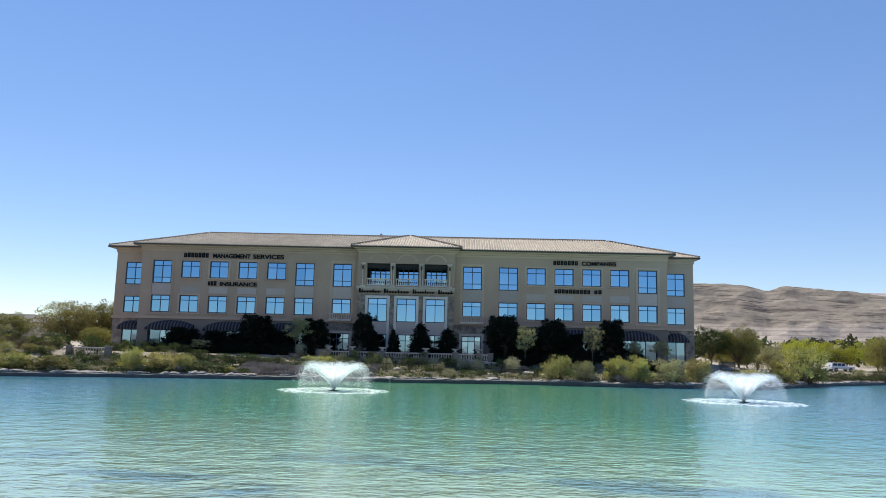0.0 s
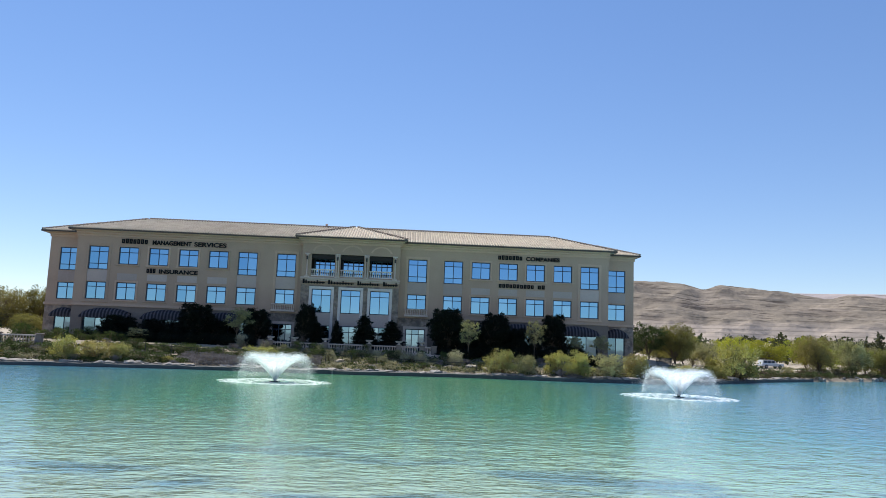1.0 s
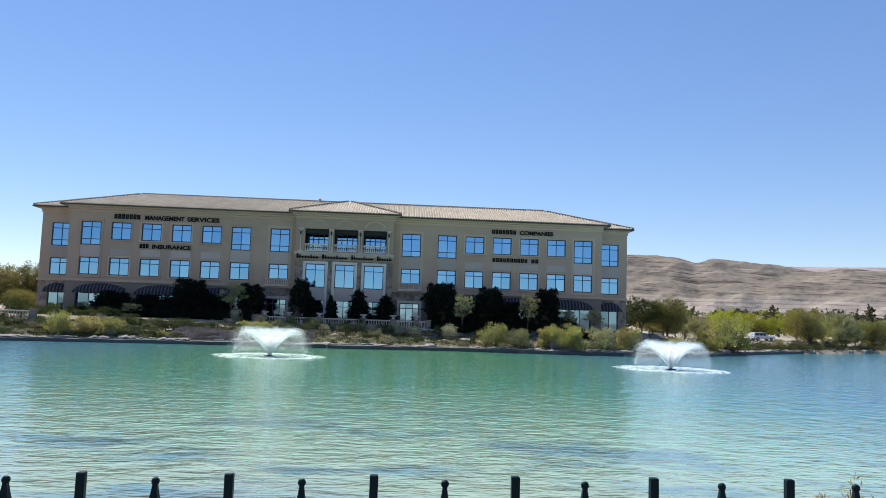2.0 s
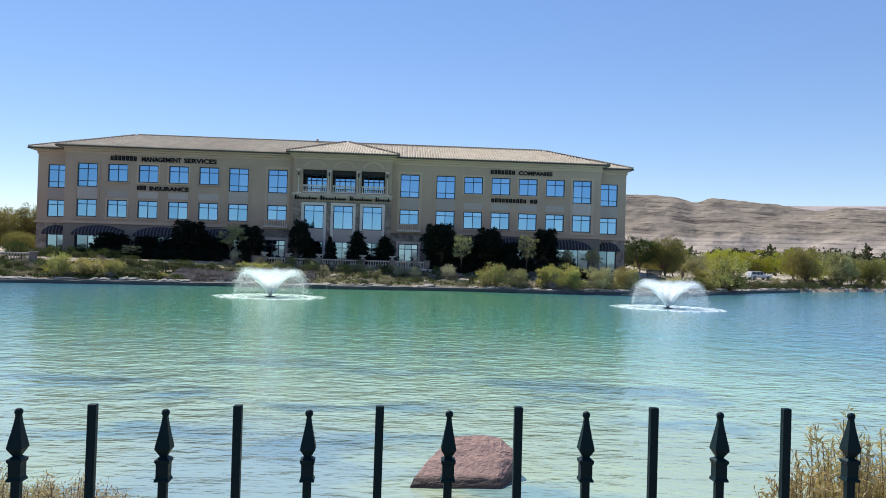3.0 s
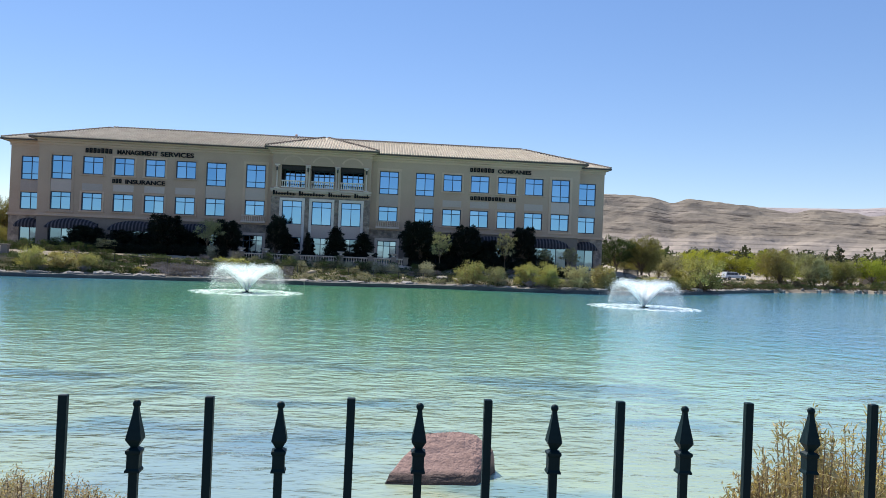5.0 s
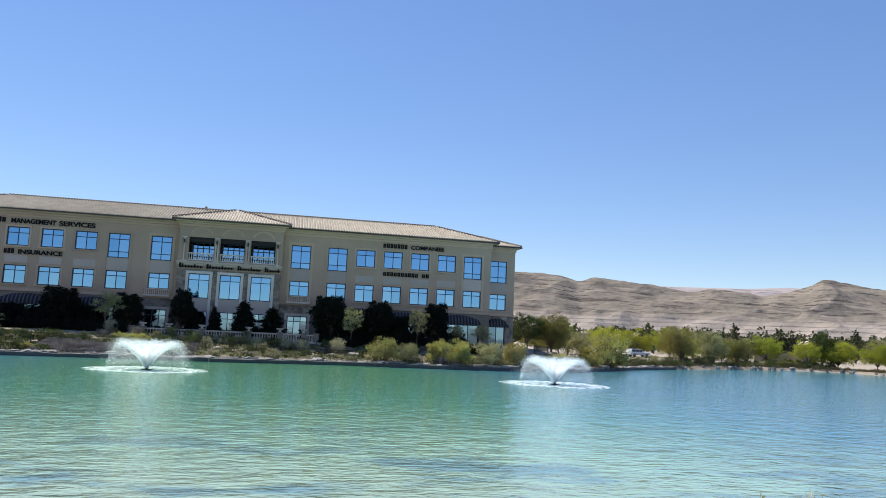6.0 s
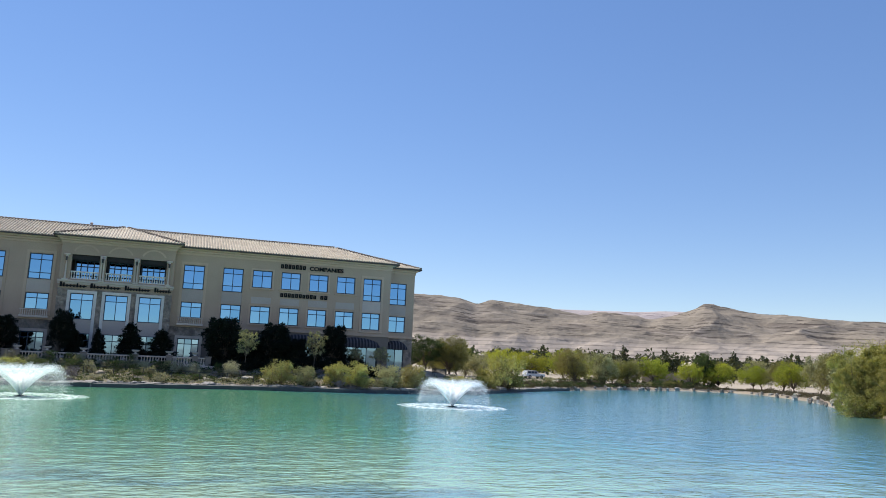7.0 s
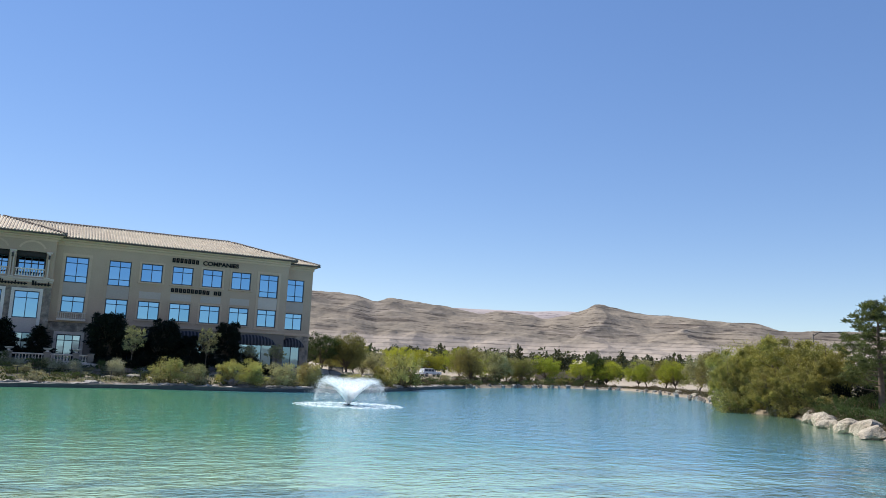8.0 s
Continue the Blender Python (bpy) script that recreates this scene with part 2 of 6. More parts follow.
def water_material():
    """Turbid lake water: a green body that clears towards the shallow near bank, under a rippled, reflecting surface."""
    m, n, l = nodes_of("lake_water")
    out = n["Material Output"]
    n.remove(n["Principled BSDF"])
    co = n.new("ShaderNodeTexCoord").outputs["Object"]
    x = n.new("ShaderNodeSeparateXYZ")
    l.new(co, x.inputs[0])
    wide, patch = noise_of(n, l, co, 0.035, 3), noise_of(n, l, co, 0.16, 4, 0.6, (1.0, 2.0, 1.0))
    # water body: sandy green in the shallows, turquoise further out, darker over weed
    # the bed falls away quicker towards +x
    drop = math_node(n, l, "MULTIPLY", math_node(n, l, "MAXIMUM", math_node(n, l, "SUBTRACT", x.outputs[0], 5.0), 0.0), 0.7)
    off = math_node(n, l, "ADD", x.outputs[1], drop)
    deep = ramped(n, l, math_node(n, l, "ADD", off, math_node(n, l, "MULTIPLY", wide, 14.0)), 15.0, 44.0)
    open_water = mixed(n, l, ramped(n, l, patch, 0.42, 0.58), (0.165, 0.59, 0.335), (0.20, 0.635, 0.345))
    # body bluer towards both ends: the sky's reflection painted in; greener before the building
    sky_tint = math_node(n, l, "ADD", math_node(n, l, "ABSOLUTE", math_node(n, l, "ADD", x.outputs[0], 2.0)), math_node(n, l, "MULTIPLY", wide, 10.0))
    open_water = mixed(n, l, ramped(n, l, sky_tint, 15.0, 29.0), open_water, (0.15, 0.52, 0.68))
    # olive along the boulder bank: silty shallows plus the trees' reflection, put into colour
    bank_olive = math_node(n, l, "ADD", math_node(n, l, "MULTIPLY", math_node(n, l, "SUBTRACT", x.outputs[0], 44.5), -0.81), math_node(n, l, "MULTIPLY", math_node(n, l, "SUBTRACT", x.outputs[1], 28.5), 0.59))
    bank_olive = ramped(n, l, math_node(n, l, "ADD", bank_olive, math_node(n, l, "MULTIPLY", patch, 5.0)), 3.0, 11.0, 0.85, 0.0)
    bank_olive = math_node(n, l, "MULTIPLY", bank_olive, math_node(n, l, "MULTIPLY", ramped(n, l, x.outputs[1], 50.0, 58.0, 1.0, 0.0), ramped(n, l, x.outputs[1], 18.0, 26.0)))
    open_water = mixed(n, l, bank_olive, open_water, (0.20, 0.33, 0.14))
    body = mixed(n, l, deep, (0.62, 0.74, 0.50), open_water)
    weed = math_node(n, l, "MULTIPLY", ramped(n, l, patch, 0.50, 0.59), ramped(n, l, x.outputs[1], 16.0, 27.0, 0.7, 0.08))
    body = mixed(n, l, weed, body, (0.08, 0.22, 0.29))
    # a ragged blue-grey patch off the near bank
    bed = noise_of(n, l, co, 0.9, 4, 0.6, (0.5, 1.3, 1.0))
    ax = math_node(n, l, "MULTIPLY", math_node(n, l, "ADD", x.outputs[0], 2.2), 0.34)
    ay = math_node(n, l, "MULTIPLY", math_node(n, l, "SUBTRACT", x.outputs[1], 9.5), 0.20)
    far = math_node(n, l, "SQRT", math_node(n, l, "ADD", math_node(n, l, "MULTIPLY", ax, ax), math_node(n, l, "MULTIPLY", ay, ay)))
    bed = ramped(n, l, math_node(n, l, "ADD", far, math_node(n, l, "MULTIPLY", bed, 1.6)), 1.2, 1.9, 0.75, 0.0)
    body = mixed(n, l, bed, body, (0.20, 0.31, 0.36))
    weed = math_node(n, l, "MAXIMUM", weed, bed)
    diff = n.new("ShaderNodeBsdfDiffuse")
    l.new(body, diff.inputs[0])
    clear = n.new("ShaderNodeBsdfTransparent")
    clear.inputs[0].default_value = (0.80, 0.93, 0.84, 1)
    see = n.new("ShaderNodeMixShader")
    shallow = ramped(n, l, math_node(n, l, "ADD", off, math_node(n, l, "MULTIPLY", wide, 6.0)), 9.0, 24.0, 0.55, 0.0)
    l.new(math_node(n, l, "MULTIPLY", shallow, math_node(n, l, "SUBTRACT", 1.0, weed)), see.inputs[0])
    l.new(diff.outputs[0], see.inputs[1])
    l.new(clear.outputs[0], see.inputs[2])
    # ripples: long wind waves, short chop with crests across the wind, fine ruffling
    w1 = noise_of(n, l, co, 3.0, 3, 0.5, (0.5, 1.25, 1.0))
    w2 = noise_of(n, l, co, 8.0, 2, 0.5, (0.55, 1.2, 1.0))
    w3 = noise_of(n, l, co, 1.0, 3, 0.55, (0.95, 0.85, 1.0))
    h = math_node(n, l, "ADD", math_node(n, l, "MULTIPLY", w1, 0.034), math_node(n, l, "MULTIPLY", w2, 0.009))
    h = math_node(n, l, "ADD", h, math_node(n, l, "MULTIPLY", w3, 0.065))
    k = n.new("ShaderNodeBump")
    k.inputs["Strength"].default_value, k.inputs["Distance"].default_value = 1.0, 1.0
    l.new(h, k.inputs["Height"])
    gloss = n.new("ShaderNodeBsdfGlossy")
    gloss.inputs["Roughness"].default_value = 0.08
    l.new(k.outputs[0], gloss.inputs["Normal"])
    fres = n.new("ShaderNodeFresnel")
    fres.inputs[0].default_value = 1.33
    l.new(k.outputs[0], fres.inputs["Normal"])
    top = n.new("ShaderNodeMixShader")
    # chop turns its steep sides to the eye, so that it mirrors less at a low angle than a calm lake
    l.new(math_node(n, l, "MINIMUM", math_node(n, l, "MULTIPLY", fres.outputs[0], 1.75), 0.86), top.inputs[0])
    l.new(see.outputs[0], top.inputs[1])
    l.new(gloss.outputs[0], top.inputs[2])
    l.new(top.outputs[0], out.inputs[0])
    return m


def spray_material(name, cover, streaks, lo=0.30, hi=0.52, through_=0.8):
    """White water: droplets or a torn veil that lets part of the light through."""
    m, n, l = nodes_of(name)
    out = n["Material Output"]
    n.remove(n["Principled BSDF"])
    d = n.new("ShaderNodeBsdfDiffuse")
    d.inputs[0].default_value = (0.97, 0.98, 0.98, 1)
    tl = n.new("ShaderNodeBsdfTranslucent")
    tl.inputs[0].default_value = (0.98, 0.98, 0.98, 1)
    both = n.new("ShaderNodeMixShader")
    l.new(d.outputs[0], both.inputs[1])
    l.new(tl.outputs[0], both.inputs[2])
    both.inputs[0].default_value = through_
    t = n.new("ShaderNodeBsdfTransparent")
    s = n.new("ShaderNodeMixShader")
    if streaks:
        co = n.new("ShaderNodeTexCoord").outputs["Object"]
        l.new(ramped(n, l, noise_of(n, l, co, streaks, 5, 0.7), lo, hi, 0.0, cover), s.inputs[0])
    else:
        s.inputs[0].default_value = cover
    l.new(t.outputs[0], s.inputs[1])
    l.new(both.outputs[0], s.inputs[2])
    l.new(s.outputs[0], out.inputs[0])
    return m


def ground_material():
    m, n, l = nodes_of("desert_ground")
    b = n["Principled BSDF"]
    co = n.new("ShaderNodeTexCoord").outputs["Object"]
    a, g, f = noise_of(n, l, co, 0.06, 4), noise_of(n, l, co, 0.7, 5), noise_of(n, l, co, 9.0, 5, 0.7)
    col = mixed(n, l, ramped(n, l, a, 0.4, 0.6), (0.30, 0.245, 0.175), (0.225, 0.182, 0.13))
    col = mixed(n, l, ramped(n, l, g, 0.5, 0.66, 0, 0.55), col, (0.20, 0.165, 0.125))
    col = mixed(n, l, ramped(n, l, f, 0.35, 0.7, 0, 0.5), col, (0.35, 0.29, 0.21))
    zz = n.new("ShaderNodeSeparateXYZ")
    l.new(co, zz.inputs[0])
    # bare pale sand on the empty lots across the lake
    col = mixed(n, l, math_node(n, l, "MULTIPLY", ramped(n, l, math_node(n, l, "ADD", zz.outputs[1], math_node(n, l, "MULTIPLY", a, 20.0)), 118.0, 130.0), ramped(n, l, g, 0.3, 0.6, 0.4, 1.0)), col, (0.42, 0.35, 0.265))
    silt = mixed(n, l, ramped(n, l, g, 0.4, 0.65), (0.60, 0.64, 0.47), (0.48, 0.52, 0.40))
    col = mixed(n, l, ramped(n, l, zz.outputs[2], -0.45, -0.2, 1.0, 0.0), col, silt)
    l.new(col, b.inputs["Base Color"])
    b.inputs["Roughness"].default_value = 0.95
    k = n.new("ShaderNodeBump")
    k.inputs["Strength"].default_value, k.inputs["Distance"].default_value = 0.7, 0.12
    l.new(f, k.inputs["Height"])
    l.new(k.outputs[0], b.inputs["Normal"])
    return m


def hill_material(name, c1, c2, pale, dark):
    m, n, l = nodes_of(name)
    b = n["Principled BSDF"]
    co = n.new("ShaderNodeTexCoord").outputs["Object"]
    big = noise_of(n, l, co, 0.004, 5, 0.6)
    # beds of rock: thin, dipping, wavering, broken along their length
    x = n.new("ShaderNodeSeparateXYZ")
    l.new(co, x.inputs[0])
    dip = math_node(n, l, "MULTIPLY", x.outputs[0], 0.05)
    warp = math_node(n, l, "MULTIPLY", noise_of(n, l, co, 0.004, 4, 0.5), 46.0)
    bed = math_node(n, l, "ADD", math_node(n, l, "ADD", x.outputs[2], dip), warp)
    bed = math_node(n, l, "ADD", bed, math_node(n, l, "MULTIPLY", noise_of(n, l, co, 0.03, 3, 0.6), 5.0))
    thin = math_node(n, l, "FRACT", math_node(n, l, "DIVIDE", bed, 10.0))
    broad = math_node(n, l, "FRACT", math_node(n, l, "DIVIDE", bed, 44.0))
    mask = noise_of(n, l, co, 0.010, 4, 0.65, (0.7, 0.7, 2.5))
    scrub = noise_of(n, l, co, 0.09, 5, 0.75)
    col = mixed(n, l, ramped(n, l, big, 0.38, 0.62), c1, c2)
    col = mixed(n, l, ramped(n, l, big, 0.58, 0.66, 0.0, 0.55), col, pale)
    col = mixed(n, l, math_node(n, l, "MULTIPLY", ramped(n, l, broad, 0.50, 0.70), ramped(n, l, mask, 0.46, 0.60, 0.0, 0.6)), col, dark)
    col = mixed(n, l, ramped(n, l, scrub, 0.42, 0.68, 0, 0.38), col, tuple(0.62 * v for v in c2))
    ledge = math_node(n, l, "MULTIPLY", ramped(n, l, thin, 0.74, 0.80), ramped(n, l, mask, 0.52, 0.60, 0.0, 0.9))
    ledge = math_node(n, l, "MULTIPLY", ledge, ramped(n, l, noise_of(n, l, co, 0.03, 4, 0.7), 0.36, 0.48))
    col = mixed(n, l, ledge, col, tuple(0.5 * v for v in dark))
    # short dark outcrops that follow the dipping beds
    c = n.new("ShaderNodeCombineXYZ")
    l.new(math_node(n, l, "MULTIPLY", x.outputs[0], 0.008), c.inputs[0])
    l.new(math_node(n, l, "MULTIPLY", x.outputs[1], 0.011), c.inputs[1])
    l.new(math_node(n, l, "MULTIPLY", math_node(n, l, "ADD", x.outputs[2], math_node(n, l, "ADD", dip, math_node(n, l, "MULTIPLY", warp, 0.6))), 0.23), c.inputs[2])
    dash = noise_of(n, l, c.outputs[0], 1.0, 4, 0.6)
    col = mixed(n, l, ramped(n, l, dash, 0.575, 0.625, 0.0, 0.9), col, tuple(0.6 * v for v in dark))
    col = mixed(n, l, ramped(n, l, dash, 0.42, 0.34, 0.0, 0.45), col, pale)
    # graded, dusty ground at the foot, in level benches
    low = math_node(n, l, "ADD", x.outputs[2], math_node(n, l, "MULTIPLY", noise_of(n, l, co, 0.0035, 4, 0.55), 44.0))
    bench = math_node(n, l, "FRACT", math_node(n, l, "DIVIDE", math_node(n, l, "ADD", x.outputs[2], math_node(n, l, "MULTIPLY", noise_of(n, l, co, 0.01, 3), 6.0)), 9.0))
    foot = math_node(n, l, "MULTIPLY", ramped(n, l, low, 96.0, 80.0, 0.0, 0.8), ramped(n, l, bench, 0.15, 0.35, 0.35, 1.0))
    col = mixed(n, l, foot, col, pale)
    l.new(col, b.inputs["Base Color"])
    b.inputs["Roughness"].default_value = 1.0
    b.inputs["Specular IOR Level"].default_value = 0.1
    k = n.new("ShaderNodeBump")
    k.inputs["Strength"].default_value, k.inputs["Distance"].default_value = 0.7, 3.5
    l.new(scrub, k.inputs["Height"])
    l.new(k.outputs[0], b.inputs["Normal"])
    return m


M["glass"] = glass_material("mirrored_glass", (0.15, 0.325, 0.53), (0.205, 0.39, 0.60))
M["low_glass"] = glass_material("dark_shop_glass", (0.09, 0.17, 0.26), (0.28, 0.43, 0.60))
M["awning"], M["water"] = striped_cloth(), water_material()
M["drops"], M["veil"], M["foam"] = spray_material("water_drops", 0.95, 0), spray_material("water_veil", 0.97, 3.0, 0.16, 0.34), spray_material("water_foam", 0.85, 3.2, 0.36, 0.62, 0.3)
M["crest"], M["curtain"], M["froth"] = spray_material("torn_water", 0.5, 4.0, 0.36, 0.62), spray_material("falling_mist", 0.20, 3.0, 0.36, 0.7), spray_material("thin_froth", 0.6, 1.8, 0.40, 0.62, 0.15)
M["ground"] = ground_material()
M["hill"] = hill_material("bare_desert_hill", (0.285, 0.24, 0.19), (0.21, 0.18, 0.145), (0.40, 0.34, 0.29), (0.135, 0.11, 0.095))
# distance haze put into the colour: paler than the near hills
M["hill_far"] = hill_material("hazed_desert_ridge", (0.46, 0.39, 0.37), (0.41, 0.36, 0.35), (0.52, 0.45, 0.43), (0.34, 0.29, 0.29))

# ---- building blocks ----
def mesh_of(name, verts, faces, material, smooth=False):
    me = bpy.data.meshes.new(name)
    me.from_pydata([tuple(v) for v in verts], [], faces)
    if smooth:
        me.polygons.foreach_set("use_smooth", [True] * len(me.polygons))
    if material is not None:
        me.materials.append(material)
    me.update()
    return me


def part(name, bm, material, parent=None, label="", smooth=False):
    """Links a bmesh, or a mesh that is there, as one object, under a thing or a part."""
    if isinstance(bm, bpy.types.Mesh):
        me = bm
    else:
        me = bpy.data.meshes.new(name)
        bm.to_mesh(me)
        bm.free()
        if smooth:
            me.polygons.foreach_set("use_smooth", [True] * len(me.polygons))
        me.materials.append(material)
    ob = new(name, me)
    ob.parent = parent
    if label:
        tagged(ob, label)
    return ob


def empty(name, at=(0, 0, 0), label="", category="", group="", kind=""):
    ob = new(name)
    ob.empty_display_size = 0.2
    ob.location = at
    return tagged(ob, label, category, group, kind)


def box(bm, x0, x1, y0, y1, z0, z1, bevel=0.0):
    """A box into a bmesh, its edges rounded where bevel is given."""
    m = Matrix.Translation(((x0 + x1) / 2, (y0 + y1) / 2, (z0 + z1) / 2)) @ Matrix.Diagonal((x1 - x0, y1 - y0, z1 - z0, 1))
    made = bmesh.ops.create_cube(bm, size=1.0, matrix=m)["verts"]
    if bevel:
        edges = list({e for v in made for e in v.link_edges})
        bmesh.ops.bevel(bm, geom=edges, offset=bevel, segments=1, affect="EDGES")
    return bm


def lathe(bm, profile, steps=10, at=(0, 0, 0)):
    """A turned shape from (radius, height) pairs."""
    rings = []
    for r, z in profile:
        rings.append([bm.verts.new((at[0] + r * math.cos(2 * math.pi * i / steps), at[1] + r * math.sin(2 * math.pi * i / steps), at[2] + z)) for i in range(steps)])
    for a, b in zip(rings, rings[1:]):
        for i in range(steps):
            bm.faces.new((a[i], a[(i + 1) % steps], b[(i + 1) % steps], b[i]))
    bm.faces.new(rings[0][::-1])
    bm.faces.new(rings[-1])
    return bm


def tube(verts, faces, points, radii, sides=6):
    """A tapered tube along points, into lists of vertices and faces."""
    first = len(verts)
    for i, p in enumerate(points):
        p = Vector(p)
        d = Vector(points[min(i + 1, len(points) - 1)]) - Vector(points[max(i - 1, 0)])
        d = d.normalized() if d.length > 1e-6 else Vector((0, 0, 1))
        a = d.orthogonal().normalized()
        b = d.cross(a)
        for k in range(sides):
            w = 2 * math.pi * k / sides
            verts.append(p + radii[i] * (math.cos(w) * a + math.sin(w) * b))
    for i in range(len(points) - 1):
        for k in range(sides):
            o, q = first + i * sides, first + (i + 1) * sides
            faces.append((o + k, o + (k + 1) % sides, q + (k + 1) % sides, q + k))
    faces.append(tuple(first + (len(points) - 1) * sides + k for k in range(sides)))


def leaves(points, directions, length, width, rng):
    """Leaf blades: a folded four-cornered blade at each point."""
    p, d = np.asarray(points, float), np.asarray(directions, float)
    n = len(p)
    d = d / (np.linalg.norm(d, axis=1)[:, None] + 1e-9)
    s = np.cross(d, rng.normal(size=(n, 3)))
    s /= np.linalg.norm(s, axis=1)[:, None] + 1e-9
    u = np.cross(s, d)
    k, w = length * rng.uniform(0.65, 1.25, (n, 1)), width * rng.uniform(0.7, 1.2, (n, 1))
    v = np.stack([p, p + d * k * 0.5 + s * w * 0.5 + u * w * 0.15, p + d * k, p + d * k * 0.5 - s * w * 0.5 + u * w * 0.15], 1).reshape(-1, 3)
    o = np.arange(n)[:, None] * 4
    f = np.concatenate([o + (0, 1, 2), o + (0, 2, 3)], 1).reshape(-1, 3)
    return v.tolist(), f.tolist()


WATER = -0.17

# ---- the ground: one sheet with the lake's basin in it ----
SHORE = np.array([(-70, 40), (-58, 57), (-39.8, 64), (-31.4, 67.2), (-21.8, 69.6), (-13.5, 70.8), (-4.9, 70.9), (4.9, 73.3), (15.7, 72.8), (24, 74.2), (31, 76.5), (42, 88.5), (55, 99), (70, 109), (88, 117), (98, 114), (96, 103), (86, 84), (72, 66), (60.6, 53.2), (60.8, 46.8), (55.2, 39.8), (49.6, 34.2), (43.8, 26.7), (38.6, 19.6), (29, 11), (16, 6.6), (4, 5.2), (-9, 5.4), (-26, 8), (-48, 15), (-66, 26)], float)


def shore_distance(x, y):
    """Metres from the shore line: below nought on the water, above on the land."""
    x, y = np.asarray(x, float), np.asarray(y, float)
    best, inside = np.full(x.shape, 1e9), np.zeros(x.shape, bool)
    for (ax, ay), (bx, by) in zip(SHORE, np.roll(SHORE, -1, 0)):
        dx, dy = bx - ax, by - ay
        s = np.clip(((x - ax) * dx + (y - ay) * dy) / (dx * dx + dy * dy), 0, 1)
        best = np.minimum(best, np.hypot(x - ax - s * dx, y - ay - s * dy))
        cut = ((ay > y) != (by > y)) & (x < (bx - ax) * (y - ay) / (by - ay + 1e-12) + ax)
        inside ^= cut
    return np.where(inside, -best, best)


def smooth(a, b, x):
    s = np.clip((x - a) / (b - a), 0, 1)
    return s * s * (3 - 2 * s)


def ground_z(x, y):
    x, y = np.asarray(x, float), np.asarray(y, float)
    d = shore_distance(x, y)
    # the built-up garden before the building, the low flat to the right, the bank at the fence
    high = 2.0 * (1 - smooth(30, 46, x)) + 0.45 * smooth(30, 46, x)
    near = 1 - smooth(12, 40, y)
    high = high * (1 - near) + 1.36 * near
    reach = 9.0 * (1 - near) + 4.6 * near
    land = 0.28 * smooth(0, 0.5, d) + (high - 0.28) * np.clip((d - 0.4) / (reach - 0.4), 0, 1) ** 1.35
    land = land + smooth(200, 900, np.hypot(x, y)) * 6.0
    bed = -0.12 - 2.4 * smooth(0, 22, -d) - 0.35 * smooth(0, 1.0, -d)
    return np.where(d > 0, land, bed)


def gz(x, y):
    return float(ground_z(np.array([x]), np.array([y]))[0])


gx = np.concatenate([[-3500, -2200, -1300, -800, -500, -320, -220, -160, -120, -95], np.arange(-80, 122, 1.0), [126, 135, 150, 175, 220, 320, 500, 800, 1300, 2200, 3500]])
gy = np.concatenate([[-3500, -2000, -1000, -500, -250, -120, -60, -30, -18, -12], np.arange(-8, 12, 0.5), np.arange(12, 132, 1.0), [136, 145, 160, 185, 230, 320, 500, 800, 1300, 2200, 3500]])
X, Y = np.meshgrid(gx, gy)
Z = ground_z(X, Y)
Z = Z + (np.sin(X * 1.9 + 1.3 * np.sin(Y * 0.8)) * np.cos(Y * 1.7) * 0.035) * (np.abs(X) < 122) * (np.abs(Y) < 132)
gverts = np.stack([X.ravel(), Y.ravel(), Z.ravel()], 1).tolist()
nx = len(gx)
gfaces = [(j * nx + i, j * nx + i + 1, (j + 1) * nx + i + 1, (j + 1) * nx + i) for j in range(len(gy) - 1) for i in range(nx - 1)]
tagged(new("ground", mesh_of("ground", gverts, gfaces, M["ground"], True)), "sandy desert soil with gravel, sloping down to the lake", "ground", kind="structure")

# the lake's surface, cut along the shore with a margin that lies under the banks
centre = SHORE.mean(0)
rim = [tuple(centre + (p - centre) * (1 + 1.6 / np.linalg.norm(p - centre))) + (WATER,) for p in SHORE]
water_bm = bmesh.new()
water_bm.faces.new([water_bm.verts.new(p) for p in rim[::-1]])
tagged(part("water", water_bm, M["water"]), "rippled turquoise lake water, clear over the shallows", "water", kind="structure")

